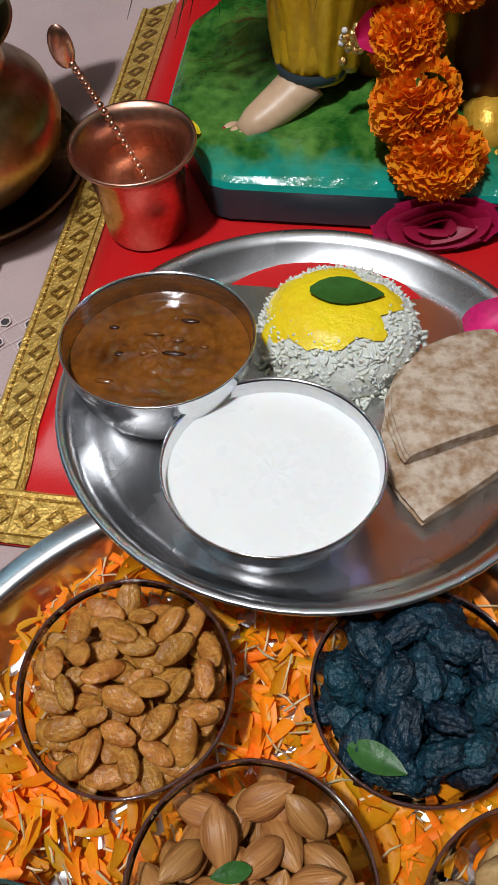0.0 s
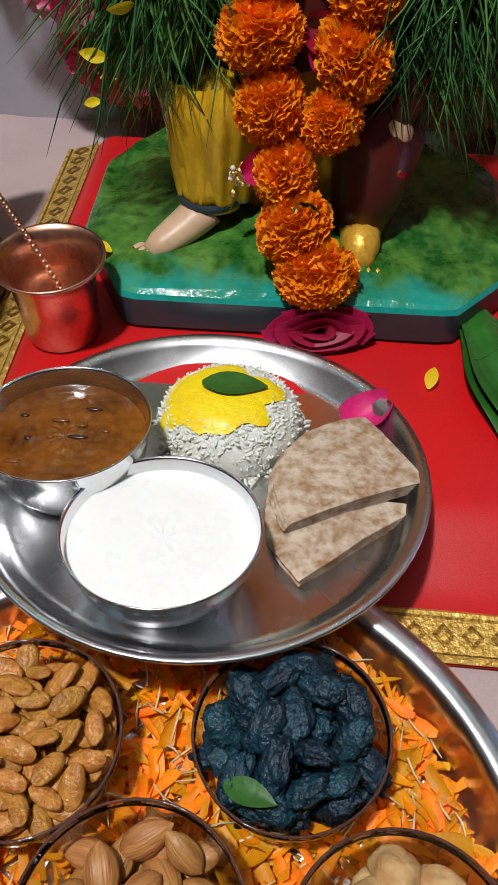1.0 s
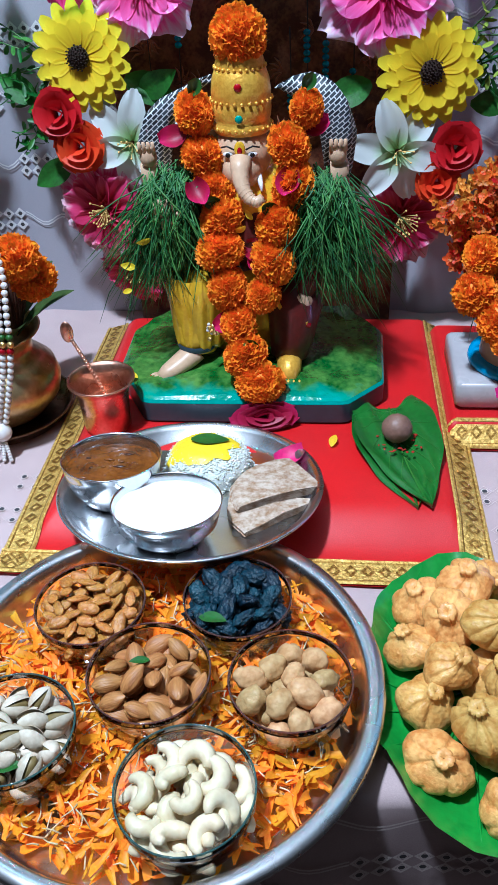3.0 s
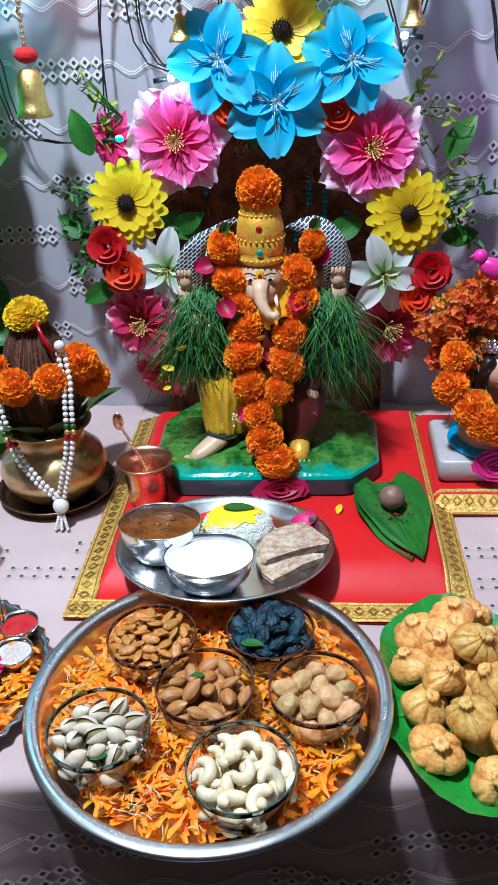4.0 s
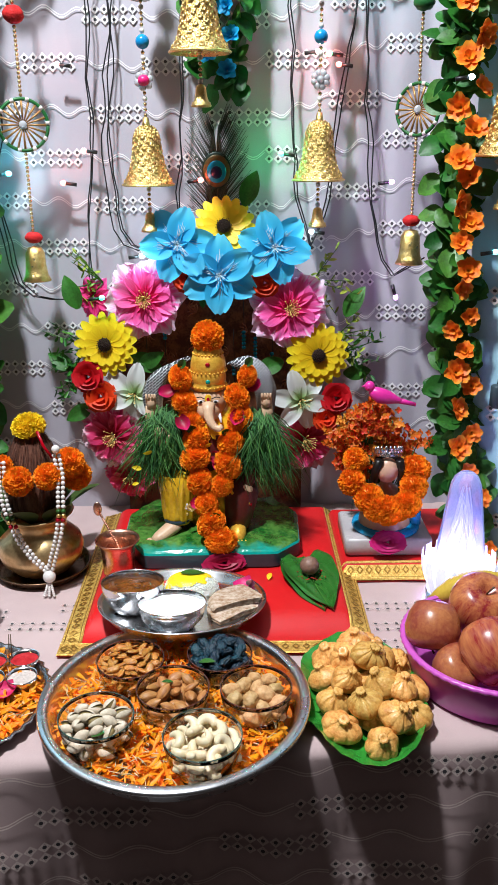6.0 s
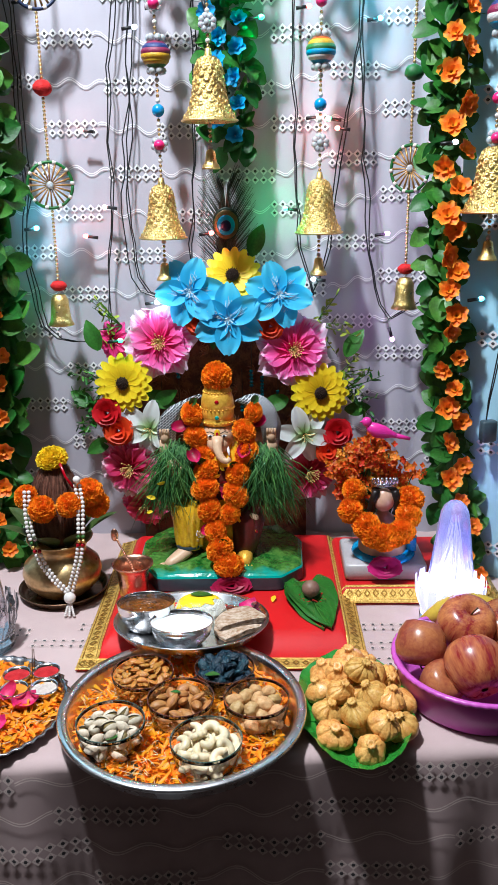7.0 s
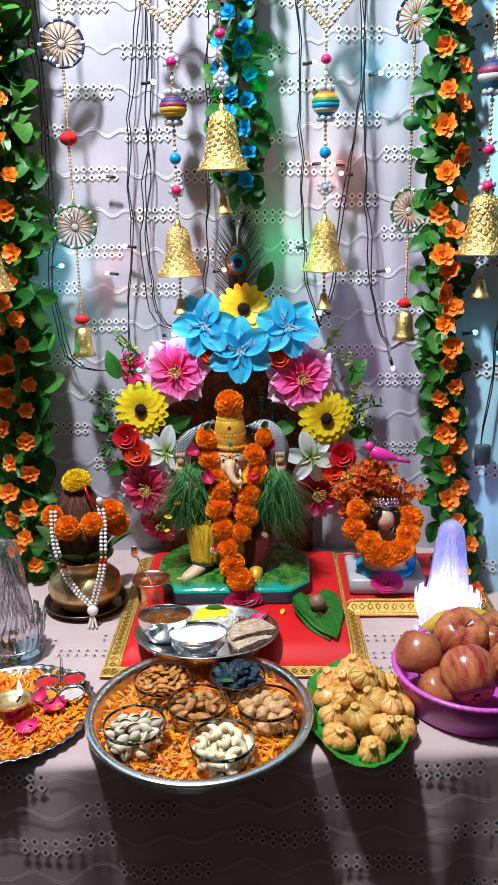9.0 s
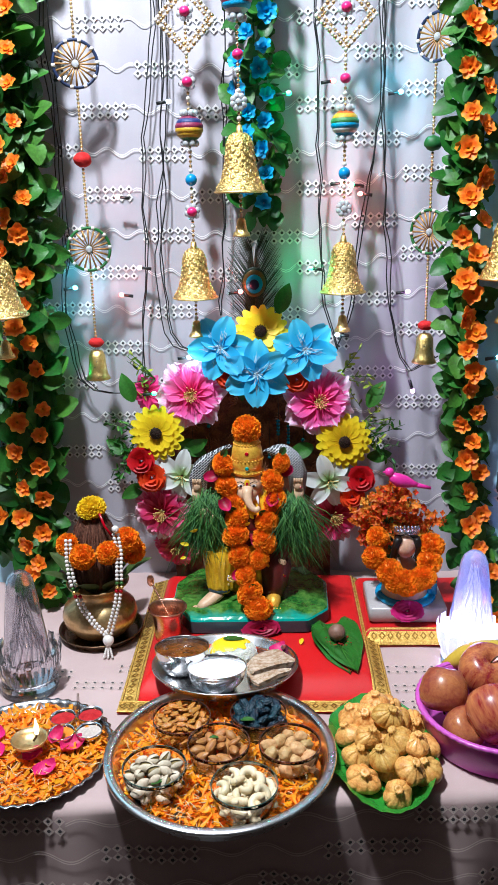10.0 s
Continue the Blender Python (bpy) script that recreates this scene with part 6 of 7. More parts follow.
def sprig(x, z, sx, label, n=46, hue=None):
    rn2 = random.Random(int(1000 * (x + 2)))
    ob = thing("leaf_sprig", x, W + 0.02, z, label, "sprig", "green sprigs of the wreath")
    gg, st = Geo(), Geo()
    for b in range(5):
        a = math.radians(rn2.uniform(-60, 60))
        d = Vector((sx * math.cos(a), rn2.uniform(-0.25, 0.1), math.sin(a)))
        ln = rn2.uniform(0.04, 0.075)
        st.tube([(0, 0, 0), d * ln * 0.5, d * ln], [0.0011, 0.0009, 0.0005], 4)
        for k in range(n // 5):
            p = d * ln * (0.2 + 0.8 * k / (n / 5))
            petal_sheet(gg, 0.013, 0.005, 0, 0, 0.1, nu=2, nv=3)
            last = len(gg.v) - 12
            mm = aim(p, (rn2.uniform(-1, 1), rn2.uniform(-1, 0.3), rn2.uniform(-1, 1)), rn2.uniform(0, TAU))
            gg.v[last:] = [tuple(mm @ Vector(q)) for q in gg.v[last:]]
    part("stem", st, LEAF, ob)
    part("foliage", gg, hue or LEAF_SILK, ob, kind="stuff")


YG = mat("yellow_green_silk", (0.30, 0.36, 0.03), (0.15, 0.25, 0.02), 0.5, island=0.3)
sprig(-0.175, 1.00, -1, "dark green leafy sprig spreading from the wreath", 70)
sprig(-0.165, 1.045, -1, "dark green leafy sprig spreading from the wreath", 50)
sprig(-0.135, 1.145, -1, "yellow-green sprig above the pink flower", 40, YG)
sprig(0.225, 1.06, 1, "yellow-green sprig spreading from the wreath", 50, YG)
sprig(0.185, 1.145, 1, "yellow-green sprig above the pink flower", 40, YG)
sprig(0.23, 1.03, 1, "dark green leafy sprig spreading from the wreath", 40)

# ---- peacock feather ----
feather = thing("peacock_feather", 0.040, 0.572, 1.22, "dark peacock feather with a blue eye above the wreath", "feather")
part("shaft", Geo().tube([(0, 0, -0.03), (0.001, 0, 0.05), (0.0, 0, 0.14)], [0.001, 0.0009, 0.0004], 5), mat("horn", (0.2, 0.17, 0.11), None, 0.4), feather)
g = Geo()
rn = random.Random(77)
for k in range(230):
    t = k / 230
    sx = 1 if k % 2 else -1
    z0 = -0.02 + 0.13 * t
    ln = (0.075 + 0.03 * math.sin(math.pi * t)) * rn.uniform(0.8, 1.1)
    a = math.radians(58 + 26 * t)
    g.tube([(0, 0, z0), (sx * ln * 0.4 * math.cos(a), rn.uniform(-0.004, 0.002), z0 + ln * 0.45 * math.sin(a)), (sx * ln * (0.85 * math.cos(a) + 0.12), rn.uniform(-0.008, 0.002), z0 + ln * 0.86 * math.sin(a))], [0.0008, 0.0006, 0.0003], 3)
part("vane", g, mat("dark_barb", (0.02, 0.03, 0.026), (0.05, 0.05, 0.03), 0.4, 0.2, island=0.5), feather, kind="stuff")
for nm, rx, rz_, dy, dz, c in (("outer_eye", 0.022, 0.026, -0.003, 0.0, (0.015, 0.03, 0.02)), ("bronze_ring", 0.020, 0.023, -0.005, -0.001, (0.10, 0.07, 0.02)), ("blue_eye", 0.0145, 0.016, -0.007, -0.002, (0.01, 0.25, 0.42)), ("dark_heart", 0.0085, 0.009, -0.009, -0.003, (0.006, 0.01, 0.05))):
    part(nm, Geo().ball((0, dy, 0.085 + dz), (rx, 0.0022, rz_), 22, 10), mat(nm, c, None, 0.35, 0.3), feather)

# ---- small bust on its plinth: one plain shape ----
PLINTH = mat("grey_marble", (0.5, 0.47, 0.47), (0.42, 0.39, 0.4), 0.3, 0, 20, 120)
SKY = mat("sky_blue_paint", (0.03, 0.33, 0.62), (0.02, 0.28, 0.55), 0.25)
HAIR = mat("dark_hair_paint", (0.012, 0.008, 0.007), None, 0.35)
SILVER = mat("silver_tinsel", (0.75, 0.76, 0.8), (0.5, 0.5, 0.55), 0.2, 1.0, 200, 600, 0.8, 400)
SK2 = mat("peach_paint", (0.62, 0.38, 0.26), (0.55, 0.32, 0.22), 0.35)
UZ = TOP + 0.0248
g = Geo()
g.box(0.222, 0.348, 0.352, 0.455, UZ, UZ + 0.028, 0.004, 0)
g.lathe([(0.001, 0.028), (0.048, 0.028), (0.05, 0.031), (0.049, 0.035), (0.044, 0.037), (0.001, 0.038)], 40, 1, Matrix.Translation((0.286, 0.397, UZ)))
g.lathe([(0.038, 0.037), (0.036, 0.05), (0.03, 0.065), (0.026, 0.08), (0.018, 0.09), (0.009, 0.096), (0.009, 0.105)], 24, 2, Matrix.Translation((0.284, 0.397, UZ)))
g.tube([(0.315, 0.397, UZ + 0.075), (0.33, 0.392, UZ + 0.055), (0.328, 0.385, UZ + 0.036)], [0.009, 0.008, 0.008], 10, 1)
g.ball((0.280, 0.372, UZ + 0.128), (0.0165, 0.0165, 0.0205), 24, 18, 2, fn=lambda d: 1 - 0.10 * max(0, -d.z) ** 2)
g.ball((0.282, 0.382, UZ + 0.133), (0.0205, 0.0185, 0.0225), 24, 18, 3)
for sx in (-1, 1):
    g.tube([(0.281 + sx * 0.014, 0.362, UZ + 0.146), (0.281 + sx * 0.0185, 0.366, UZ + 0.128), (0.281 + sx * 0.020, 0.374, UZ + 0.105), (0.281 + sx * 0.022, 0.380, UZ + 0.085)], [0.006, 0.006, 0.0055, 0.003], 10, 3)
g.lathe([(0.0198, 0.0), (0.0205, 0.003), (0.0195, 0.008), (0.0188, 0.008), (0.019, 0.0)], 28, 4, Matrix.Translation((0.281, 0.378, UZ + 0.146)) @ Matrix.Rotation(-0.35, 4, "X"))
for k in range(9):
    a = math.pi * (1.08 + 0.84 * k / 8)
    g.ball((0.281 + 0.019 * math.cos(a), 0.378 + 0.018 * math.sin(a), UZ + 0.157 + 0.006 * math.sin(math.pi * k / 8)), (0.0026, 0.002, 0.0055), 8, 6, 4)
solo("bust_figure", g, [PLINTH, SKY, SK2, HAIR, SILVER], Matrix(), "small painted bust with silver crown on a grey plinth", "statue")
for i, (x, y, z, s) in enumerate(((0.234, 0.378, 0.916, 0.85), (0.228, 0.366, 0.888, 0.95), (0.252, 0.352, 0.868, 1.0), (0.279, 0.344, 0.853, 1.05), (0.306, 0.346, 0.862, 0.95), (0.320, 0.374, 0.903, 1.05), (0.316, 0.358, 0.882, 0.95), (0.262, 0.344, 0.856, 0.95), (0.293, 0.346, 0.855, 0.9))):
    solo("marigold", MARI[i % 4], None, face(x, y, z, rng.uniform(-20, 20), rng.uniform(0, 30), rng.uniform(0, 360)) @ Matrix.Scale(s, 4), "orange marigold laid round the small bust", "flower", "marigolds of the bust")
rose("rose", "crumpled magenta rose lying on the blue disc", pose(0.282, 0.346, UZ + 0.026, 60, 0, 0) @ Matrix.Diagonal((1.4, 0.9, 0.45, 1)), 0.015, radial("magenta_silk", [(0, (0.4, 0.0, 0.12)), (1, (0.72, 0.01, 0.22))], 0.025, 0.5, 0.3), "roses")
grass_bundle(0.258, 0.935, -0.4, 0 + 90, 12, "small tuft of green grass beside the bust")

# orange blossoms behind the bust
shrub = thing("silk_shrub", 0.272, 0.435, UZ, "bunch of small orange and yellow silk blossoms behind the bust", "flowers")
stalks, rn = Geo(), random.Random(15)
OR1 = mat("orange_blossom", (0.86, 0.24, 0.02), (0.7, 0.13, 0.01), 0.5, island=0.3, thin=0.35)
OR2 = mat("rust_blossom", (0.72, 0.11, 0.02), (0.55, 0.06, 0.012), 0.5, island=0.3, thin=0.35)
OR3 = mat("yellow_blossom", (0.9, 0.48, 0.07), (0.8, 0.32, 0.03), 0.5, island=0.3, thin=0.35)
heads = [Geo(), Geo(), Geo()]
for k in range(72):
    a = math.radians(rn.uniform(-62, 62))
    rr = rn.uniform(0.45, 1.0)
    hx, hy, hz = 0.075 * math.sin(a) * rr * 1.05, rn.uniform(-0.045, 0.02), 0.09 + 0.115 * rr * math.cos(a)
    stalks.tube([(0, 0, 0.0), (hx * 0.5, hy * 0.5, hz * 0.5), (hx, hy, hz)], [0.0014, 0.001, 0.0007], 4)
    slot = rn.choice((0, 0, 1, 2, 2))
    for j in range(13):
        q = Vector((hx + rn.uniform(-1, 1) * 0.014, hy + rn.uniform(-1, 0.6) * 0.012, hz + rn.uniform(-1, 1) * 0.013))
        mm = aim(q, (rn.uniform(-1, 1), rn.uniform(-1.6, 0), rn.uniform(-0.6, 1)), rn.uniform(0, 6), rn.uniform(0.8, 1.2))
        for p in range(4):
            n0 = len(heads[slot].v)
            petal_sheet(heads[slot], 0.0055, 0.0055, TAU * p / 4, 25, 0.1, 0.9, 0.3, nu=2, nv=2)
            heads[slot].v[n0:] = [tuple(mm @ Vector(v)) for v in heads[slot].v[n0:]]
part("stem_cluster", stalks, LEAF, shrub)
for gg, mt, lb in zip(heads, (OR1, OR2, OR3), ("orange blossoms", "rust red blossoms", "yellow blossoms")):
    part("blossom_spray", gg, mt, shrub, lb, kind="stuff")

# pink plastic bird
MAGENTA = mat("pink_plastic", (0.72, 0.03, 0.32), (0.64, 0.025, 0.28), 0.35, 0, 30, 200, coat=0.2)
bird = thing("toy_bird", 0.275, 0.41, 1.002, "bright pink plastic bird perched on the orange blossoms", "bird")
part("body", Geo().tube([(-0.024, 0, 0.008), (-0.018, 0, 0.006), (-0.006, 0, 0.0), (0.010, 0, -0.004), (0.024, 0, -0.008), (0.04, 0, -0.012)], [0.004, 0.010, 0.0135, 0.012, 0.007, 0.003], 14), MAGENTA, bird)
part("head", Geo().ball((-0.024, 0, 0.016), (0.0095, 0.009, 0.009), 14, 10), MAGENTA, bird)
part("beak", Geo().tube([(-0.031, 0, 0.017), (-0.038, 0, 0.0155)], [0.003, 0.0006], 8), MAGENTA, bird)
part("tail", Geo().tube([(0.026, 0, -0.009), (0.045, 0, -0.0135), (0.060, 0, -0.017)], [0.0055, 0.0042, 0.0032], 8), MAGENTA, bird)

bird.scale = (0.8, 0.8, 0.85)

# ---- brass pot with coconut ----
KX, KY = -0.222, 0.372
plate("brass_plate", KX, KY, TOP, 0.070, 0.012, mat("dull_bronze", (0.30, 0.2, 0.12), (0.18, 0.11, 0.07), 0.3, 1.0, 30, 200, 0.1, 60), "dull bronze plate under the brass pot")
pot = thing("brass_pot", KX, KY, TOP + 0.0035, "round polished brass water pot holding a coconut", "pot")
prof = [(0.001, 0.0), (0.034, 0.0), (0.042, 0.004), (0.058, 0.022), (0.0615, 0.036), (0.058, 0.050), (0.048, 0.060), (0.040, 0.066), (0.039, 0.074), (0.043, 0.084), (0.050, 0.090), (0.051, 0.092), (0.049, 0.0925), (0.041, 0.086), (0.037, 0.075), (0.038, 0.066), (0.001, 0.05)]
part("pot_body", Geo().lathe(prof, 56), BRASS, pot)
COCO = mat("coconut_husk", (0.17, 0.065, 0.035), (0.08, 0.028, 0.016), 0.9, 0, 70, 300, 1.0, 200, stretch=(3, 3, 0.4))
coco = thing("coconut", KX, KY, TOP + 0.082, "brown husked coconut with fibres standing in the pot", "coconut")
cp = [(0.012, 0.0), (0.032, 0.012), (0.041, 0.035), (0.042, 0.058), (0.037, 0.085), (0.029, 0.108), (0.021, 0.125), (0.014, 0.138), (0.001, 0.142)]
part("husk", Geo().lathe(cp, 40, wob=lambda a, r, z: 1 + 0.03 * math.sin(3 * a) + 0.02 * noisy(math.cos(a) * 8, math.sin(a) * 8, z * 20)), COCO, coco)
g, rn = Geo(), random.Random(4)
for k in range(420):
    a, z0 = rn.random() * TAU, rn.uniform(0.01, 0.10)

    def rad_at(z):
        for (r1, z1), (r2, z2) in zip(cp, cp[1:]):
            if z1 <= z <= z2:
                return r1 + (r2 - r1) * (z - z1) / (z2 - z1)
        return 0.004
    ps = []
    for t in (0, 0.33, 0.66, 1.0):
        z = min(0.14, z0 + 0.045 * t)
        r = rad_at(z) + 0.0012 + (0.004 * t * rn.random() if k % 9 == 0 else 0)
        ps.append((r * math.cos(a + 0.1 * t), r * math.sin(a + 0.1 * t), z))
    g.tube(ps, [0.0006, 0.0005, 0.0004, 0.0002], 3)
part("fibre_coat", g, COCO, coco, kind="stuff")
MANGO = leaf_mesh("pot_leaf", 0.075, 0.045, mat("olive_leaf", (0.06, 0.10, 0.025), (0.04, 0.06, 0.015), 0.4, 0, 30, 200, 0.2, 80), 0.1)
for k in range(7):
    a = 360 * k / 7 + 18
    solo("pot_leaf", MANGO, None, pose(KX, KY, TOP + 0.088, 0, 0, a) @ pose(0, 0.030, 0, 36, 0, 0), "dull olive green leaf standing round the coconut", "leaf", "leaves in the pot")
for x, y, z, s, mt, lb in ((-0.258, 0.345, 0.922, 0.9, 0, "orange marigold tied round the coconut"), (-0.230, 0.322, 0.912, 0.98, 1, "orange marigold tied round the coconut"), (-0.190, 0.322, 0.918, 0.9, 2, "orange marigold tied round the coconut"), (-0.165, 0.345, 0.93, 1.0, 3, "orange marigold tied round the coconut"), (-0.160, 0.36, 0.905, 1.0, 1, "orange marigold tied round the coconut")):
    solo("marigold", MARI[mt], None, face(x, y, z, (x + 0.22) * 300, 12, rng.uniform(0, 360)) @ Matrix.Scale(s, 4), lb, "flower", "marigolds on the coconut")
solo("marigold", MARI_Y, None, pose(KX, KY - 0.004, TOP + 0.222, 22, 0, 0) @ Matrix.Scale(1.1, 4), "bright yellow marigold crowning the coconut", "flower")
solo("thread", Geo().tube([(-0.205, 0.345, 0.975), (-0.197, 0.34, 0.955), (-0.185, 0.335, 0.94)], 0.0022, 6), RED_P, Matrix(), "twisted red thread tied on the coconut", "thread")

# pearl necklace hung on the pot
PEARL = mat("pearl", (0.78, 0.74, 0.7), (0.7, 0.66, 0.62), 0.18, 0, 60, 200, coat=0.5)
neck = thing("pearl_necklace", 0, 0, 0, "double strand of white pearls with red and gold beads", "necklace")
strand_r = [(-0.178, 0.330, 0.945), (-0.172, 0.316, 0.92), (-0.172, 0.306, 0.895), (-0.172, 0.300, 0.87), (-0.177, 0.298, 0.842), (-0.185, 0.298, 0.815), (-0.193, 0.299, 0.79)]
strand_l = [(-0.254, 0.330, 0.935), (-0.253, 0.320, 0.905), (-0.250, 0.314, 0.88), (-0.243, 0.310, 0.855), (-0.232, 0.305, 0.828), (-0.215, 0.302, 0.803), (-0.198, 0.300, 0.787)]


def along(path, n):
    seg = [(Vector(b) - Vector(a)).length for a, b in zip(path, path[1:])]
    total, out = sum(seg), []
    for k in range(n):
        d = total * k / (n - 1)
        for i, s in enumerate(seg):
            if d <= s + 1e-9 or i == len(seg) - 1:
                out.append(Vector(path[i]).lerp(Vector(path[i + 1]), min(1, d / s)))
                break
            d -= s
    return out


PB = Geo().ball((0, 0, 0), 0.0031, 10, 7).mesh("pearl", PEARL)
PR = Geo().ball((0, 0, 0), 0.0033, 10, 7).mesh("bead", RED_P)
PG = Geo().ball((0, 0, 0), 0.0033, 10, 7).mesh("bead", GOLD)
PN = Geo().ball((0, 0, 0), 0.0033, 10, 7).mesh("bead", LEAF)
for path in (strand_r, strand_l):
    for off in (-0.0034, 0.0034):
        for k, p in enumerate(along(path, 27)):
            me = {12: PN, 13: PG, 14: PR}.get(k, PB)
            part("pearl" if me is PB else "bead", me, None, neck, m=Matrix.Translation(p + Vector((off, 0, 0))))
part("pearl", PB, None, neck, m=Matrix.Translation((-0.178, 0.328, 0.955)) @ Matrix.Scale(1.9, 4))
part("pendant", Geo().ball((-0.195, 0.297, 0.779), (0.009, 0.009, 0.009), 18, 12), PEARL, neck, "ball set with tiny pearls")
g = Geo()
for dx in (-0.006, 0.0, 0.006):
    for k in range(7):
        g.ball((-0.195 + dx * (0.4 + 0.12 * k), 0.293 - 0.001 * k, 0.769 - 0.0024 * k), 0.0021, 7, 5)
part("tassel", g, PEARL, neck, "three short pearl strings", kind="stuff")

# ---- things that hang before the curtain ----
CORD = mat("black_cable", (0.012, 0.013, 0.014), None, 0.45)
SEQUIN = mat("gold_sequin", (0.95, 0.74, 0.32), (0.6, 0.38, 0.1), 0.3, 1.0, 320, 900, 1.0, 520, spread=0.15)
GOLDBEAD = mat("gold_bead", (0.75, 0.55, 0.28), (0.6, 0.4, 0.18), 0.25, 0.9)
WHITEBEAD = mat("white_bead", (0.7, 0.66, 0.62), (0.6, 0.56, 0.52), 0.2, coat=0.4)
CLEAR = mat("clear_bead", (0.75, 0.78, 0.8), (0.65, 0.68, 0.7), 0.12, 0, trans=0.5)
HOTPINK = mat("hot_pink_bead", (0.72, 0.02, 0.17), (0.62, 0.015, 0.14), 0.3)
BLUEBEAD = mat("blue_bead", (0.02, 0.28, 0.6), (0.02, 0.22, 0.5), 0.15, coat=0.4)
REDFELT = mat("red_pompom", (0.55, 0.01, 0.01), (0.42, 0.008, 0.008), 0.9, 0, 120, 500, 0.8, 400)
STRIPES = [mat("stripe_" + n, c, None, 0.4, 0, 200, 600, 0.5, 600) for n, c in (("navy", (0.02, 0.04, 0.16)), ("maroon", (0.22, 0.02, 0.07)), ("gold", (0.6, 0.36, 0.02)), ("blue", (0.02, 0.3, 0.55)), ("orange", (0.6, 0.12, 0.02)), ("green", (0.05, 0.2, 0.06)), ("silver", (0.6, 0.6, 0.6)))]

BEAD_G = Geo().ball((0, 0, 0), 0.0026, 8, 6).mesh("bead", GOLDBEAD)
BEAD_W = Geo().ball((0, 0, 0), 0.0036, 10, 7).mesh("bead", WHITEBEAD)
BEAD_C = Geo().ball((0, 0, 0), 0.0052, 10, 7).mesh("bead", CLEAR)
BEAD_B = Geo().ball((0, 0, 0), 0.0095, 14, 10).mesh("bead", BLUEBEAD)
BEAD_P = Geo().ball((0, 0, 0), (0.0085, 0.0085, 0.0075), 14, 10).mesh("bead", HOTPINK)


def bell_geo(r, h):
    prof = [(0.0006, h), (r * 0.22, h * 0.985), (r * 0.40, h * 0.93), (r * 0.50, h * 0.82), (r * 0.55, h * 0.6), (r * 0.62, h * 0.4), (r * 0.74, h * 0.2), (r * 0.93, h * 0.05), (r, 0.0), (r * 0.98, -0.002), (r * 0.9, 0.004), (r * 0.7, h * 0.2), (r * 0.5, h * 0.6), (r * 0.4, h * 0.85), (0.0006, h * 0.9)]
    return prof


def bell(parent, z, r, h, sequins=True):
    ob = part("bell", Geo().lathe([(a, b) for a, b in bell_geo(r, h)], 36, at=Matrix.Translation((0, 0, z))), SEQUIN if sequins else GOLD, parent, "gold sequined bell" if sequins else "plain gold bell")
    if sequins:
        gg, prof = Geo(), bell_geo(r, h)[1:8]
        for k in range(150):
            t = (k / 150) * 5.99
            i = int(t)
            (r1, z1), (r2, z2) = prof[i], prof[i + 1]
            q, zz, a = r1 + (r2 - r1) * (t - i), z1 + (z2 - z1) * (t - i), k * 2.39996
            out = Vector((math.cos(a), math.sin(a), 0.35))
            gg.lathe([(0.0036 * r / 0.04, 0.0), (0.0040 * r / 0.04, 0.0009), (0.0020 * r / 0.04, 0.0013), (0.0014 * r / 0.04, 0.0004)], 8, at=aim((q * math.cos(a), q * math.sin(a), z + zz), out))
        part("sequin_cover", gg, GOLD, ob, "overlapping shiny gold sequins", kind="stuff")
        rim = [(r + 0.0014 * math.cos(TAU * i / 6), 0.0014 * math.sin(TAU * i / 6)) for i in range(7)]
        part("bell_rim", Geo().lathe(rim, 36, at=Matrix.Translation((0, 0, z))), GOLD, ob, "smooth gold rim")
    return ob


def beads(parent, z1, z0, gap=0.0062, mix=True):
    n = max(1, int((z1 - z0) / gap))
    for k in range(n):
        me = BEAD_W if mix and k % 4 == 1 else BEAD_G
        part("bead", me, None, parent, m=Matrix.Translation((0, 0, z1 - (k + 0.5) * (z1 - z0) / n)))


def posy(parent, z, me, petals=6):
    for k in range(petals):
        a = TAU * k / petals + 0.3
        part("bead", BEAD_C, None, parent, m=Matrix.Translation((0.0085 * math.cos(a), -0.002, z + 0.0085 * math.sin(a))))
    part("bead", me, None, parent, m=Matrix.Translation((0, -0.005, z)))


def striped_ball(parent, z, r, order):
    for k, s in enumerate(order):
        n = len(order)
        gg = Geo()
        a0, a1 = math.pi * k / n, math.pi * (k + 1) / n
        pr = [(r * 1.0 * math.sin(a0 + (a1 - a0) * t) * (1 + 0.05 * math.sin(math.pi * t)), z + r * 0.92 * math.cos(a0 + (a1 - a0) * t)) for t in (0.0, 0.25, 0.5, 0.75, 1.0)]
        gg.lathe([(max(a, 0.0004), b) for a, b in pr], 28)
        part("stripe", gg, STRIPES[s], parent)


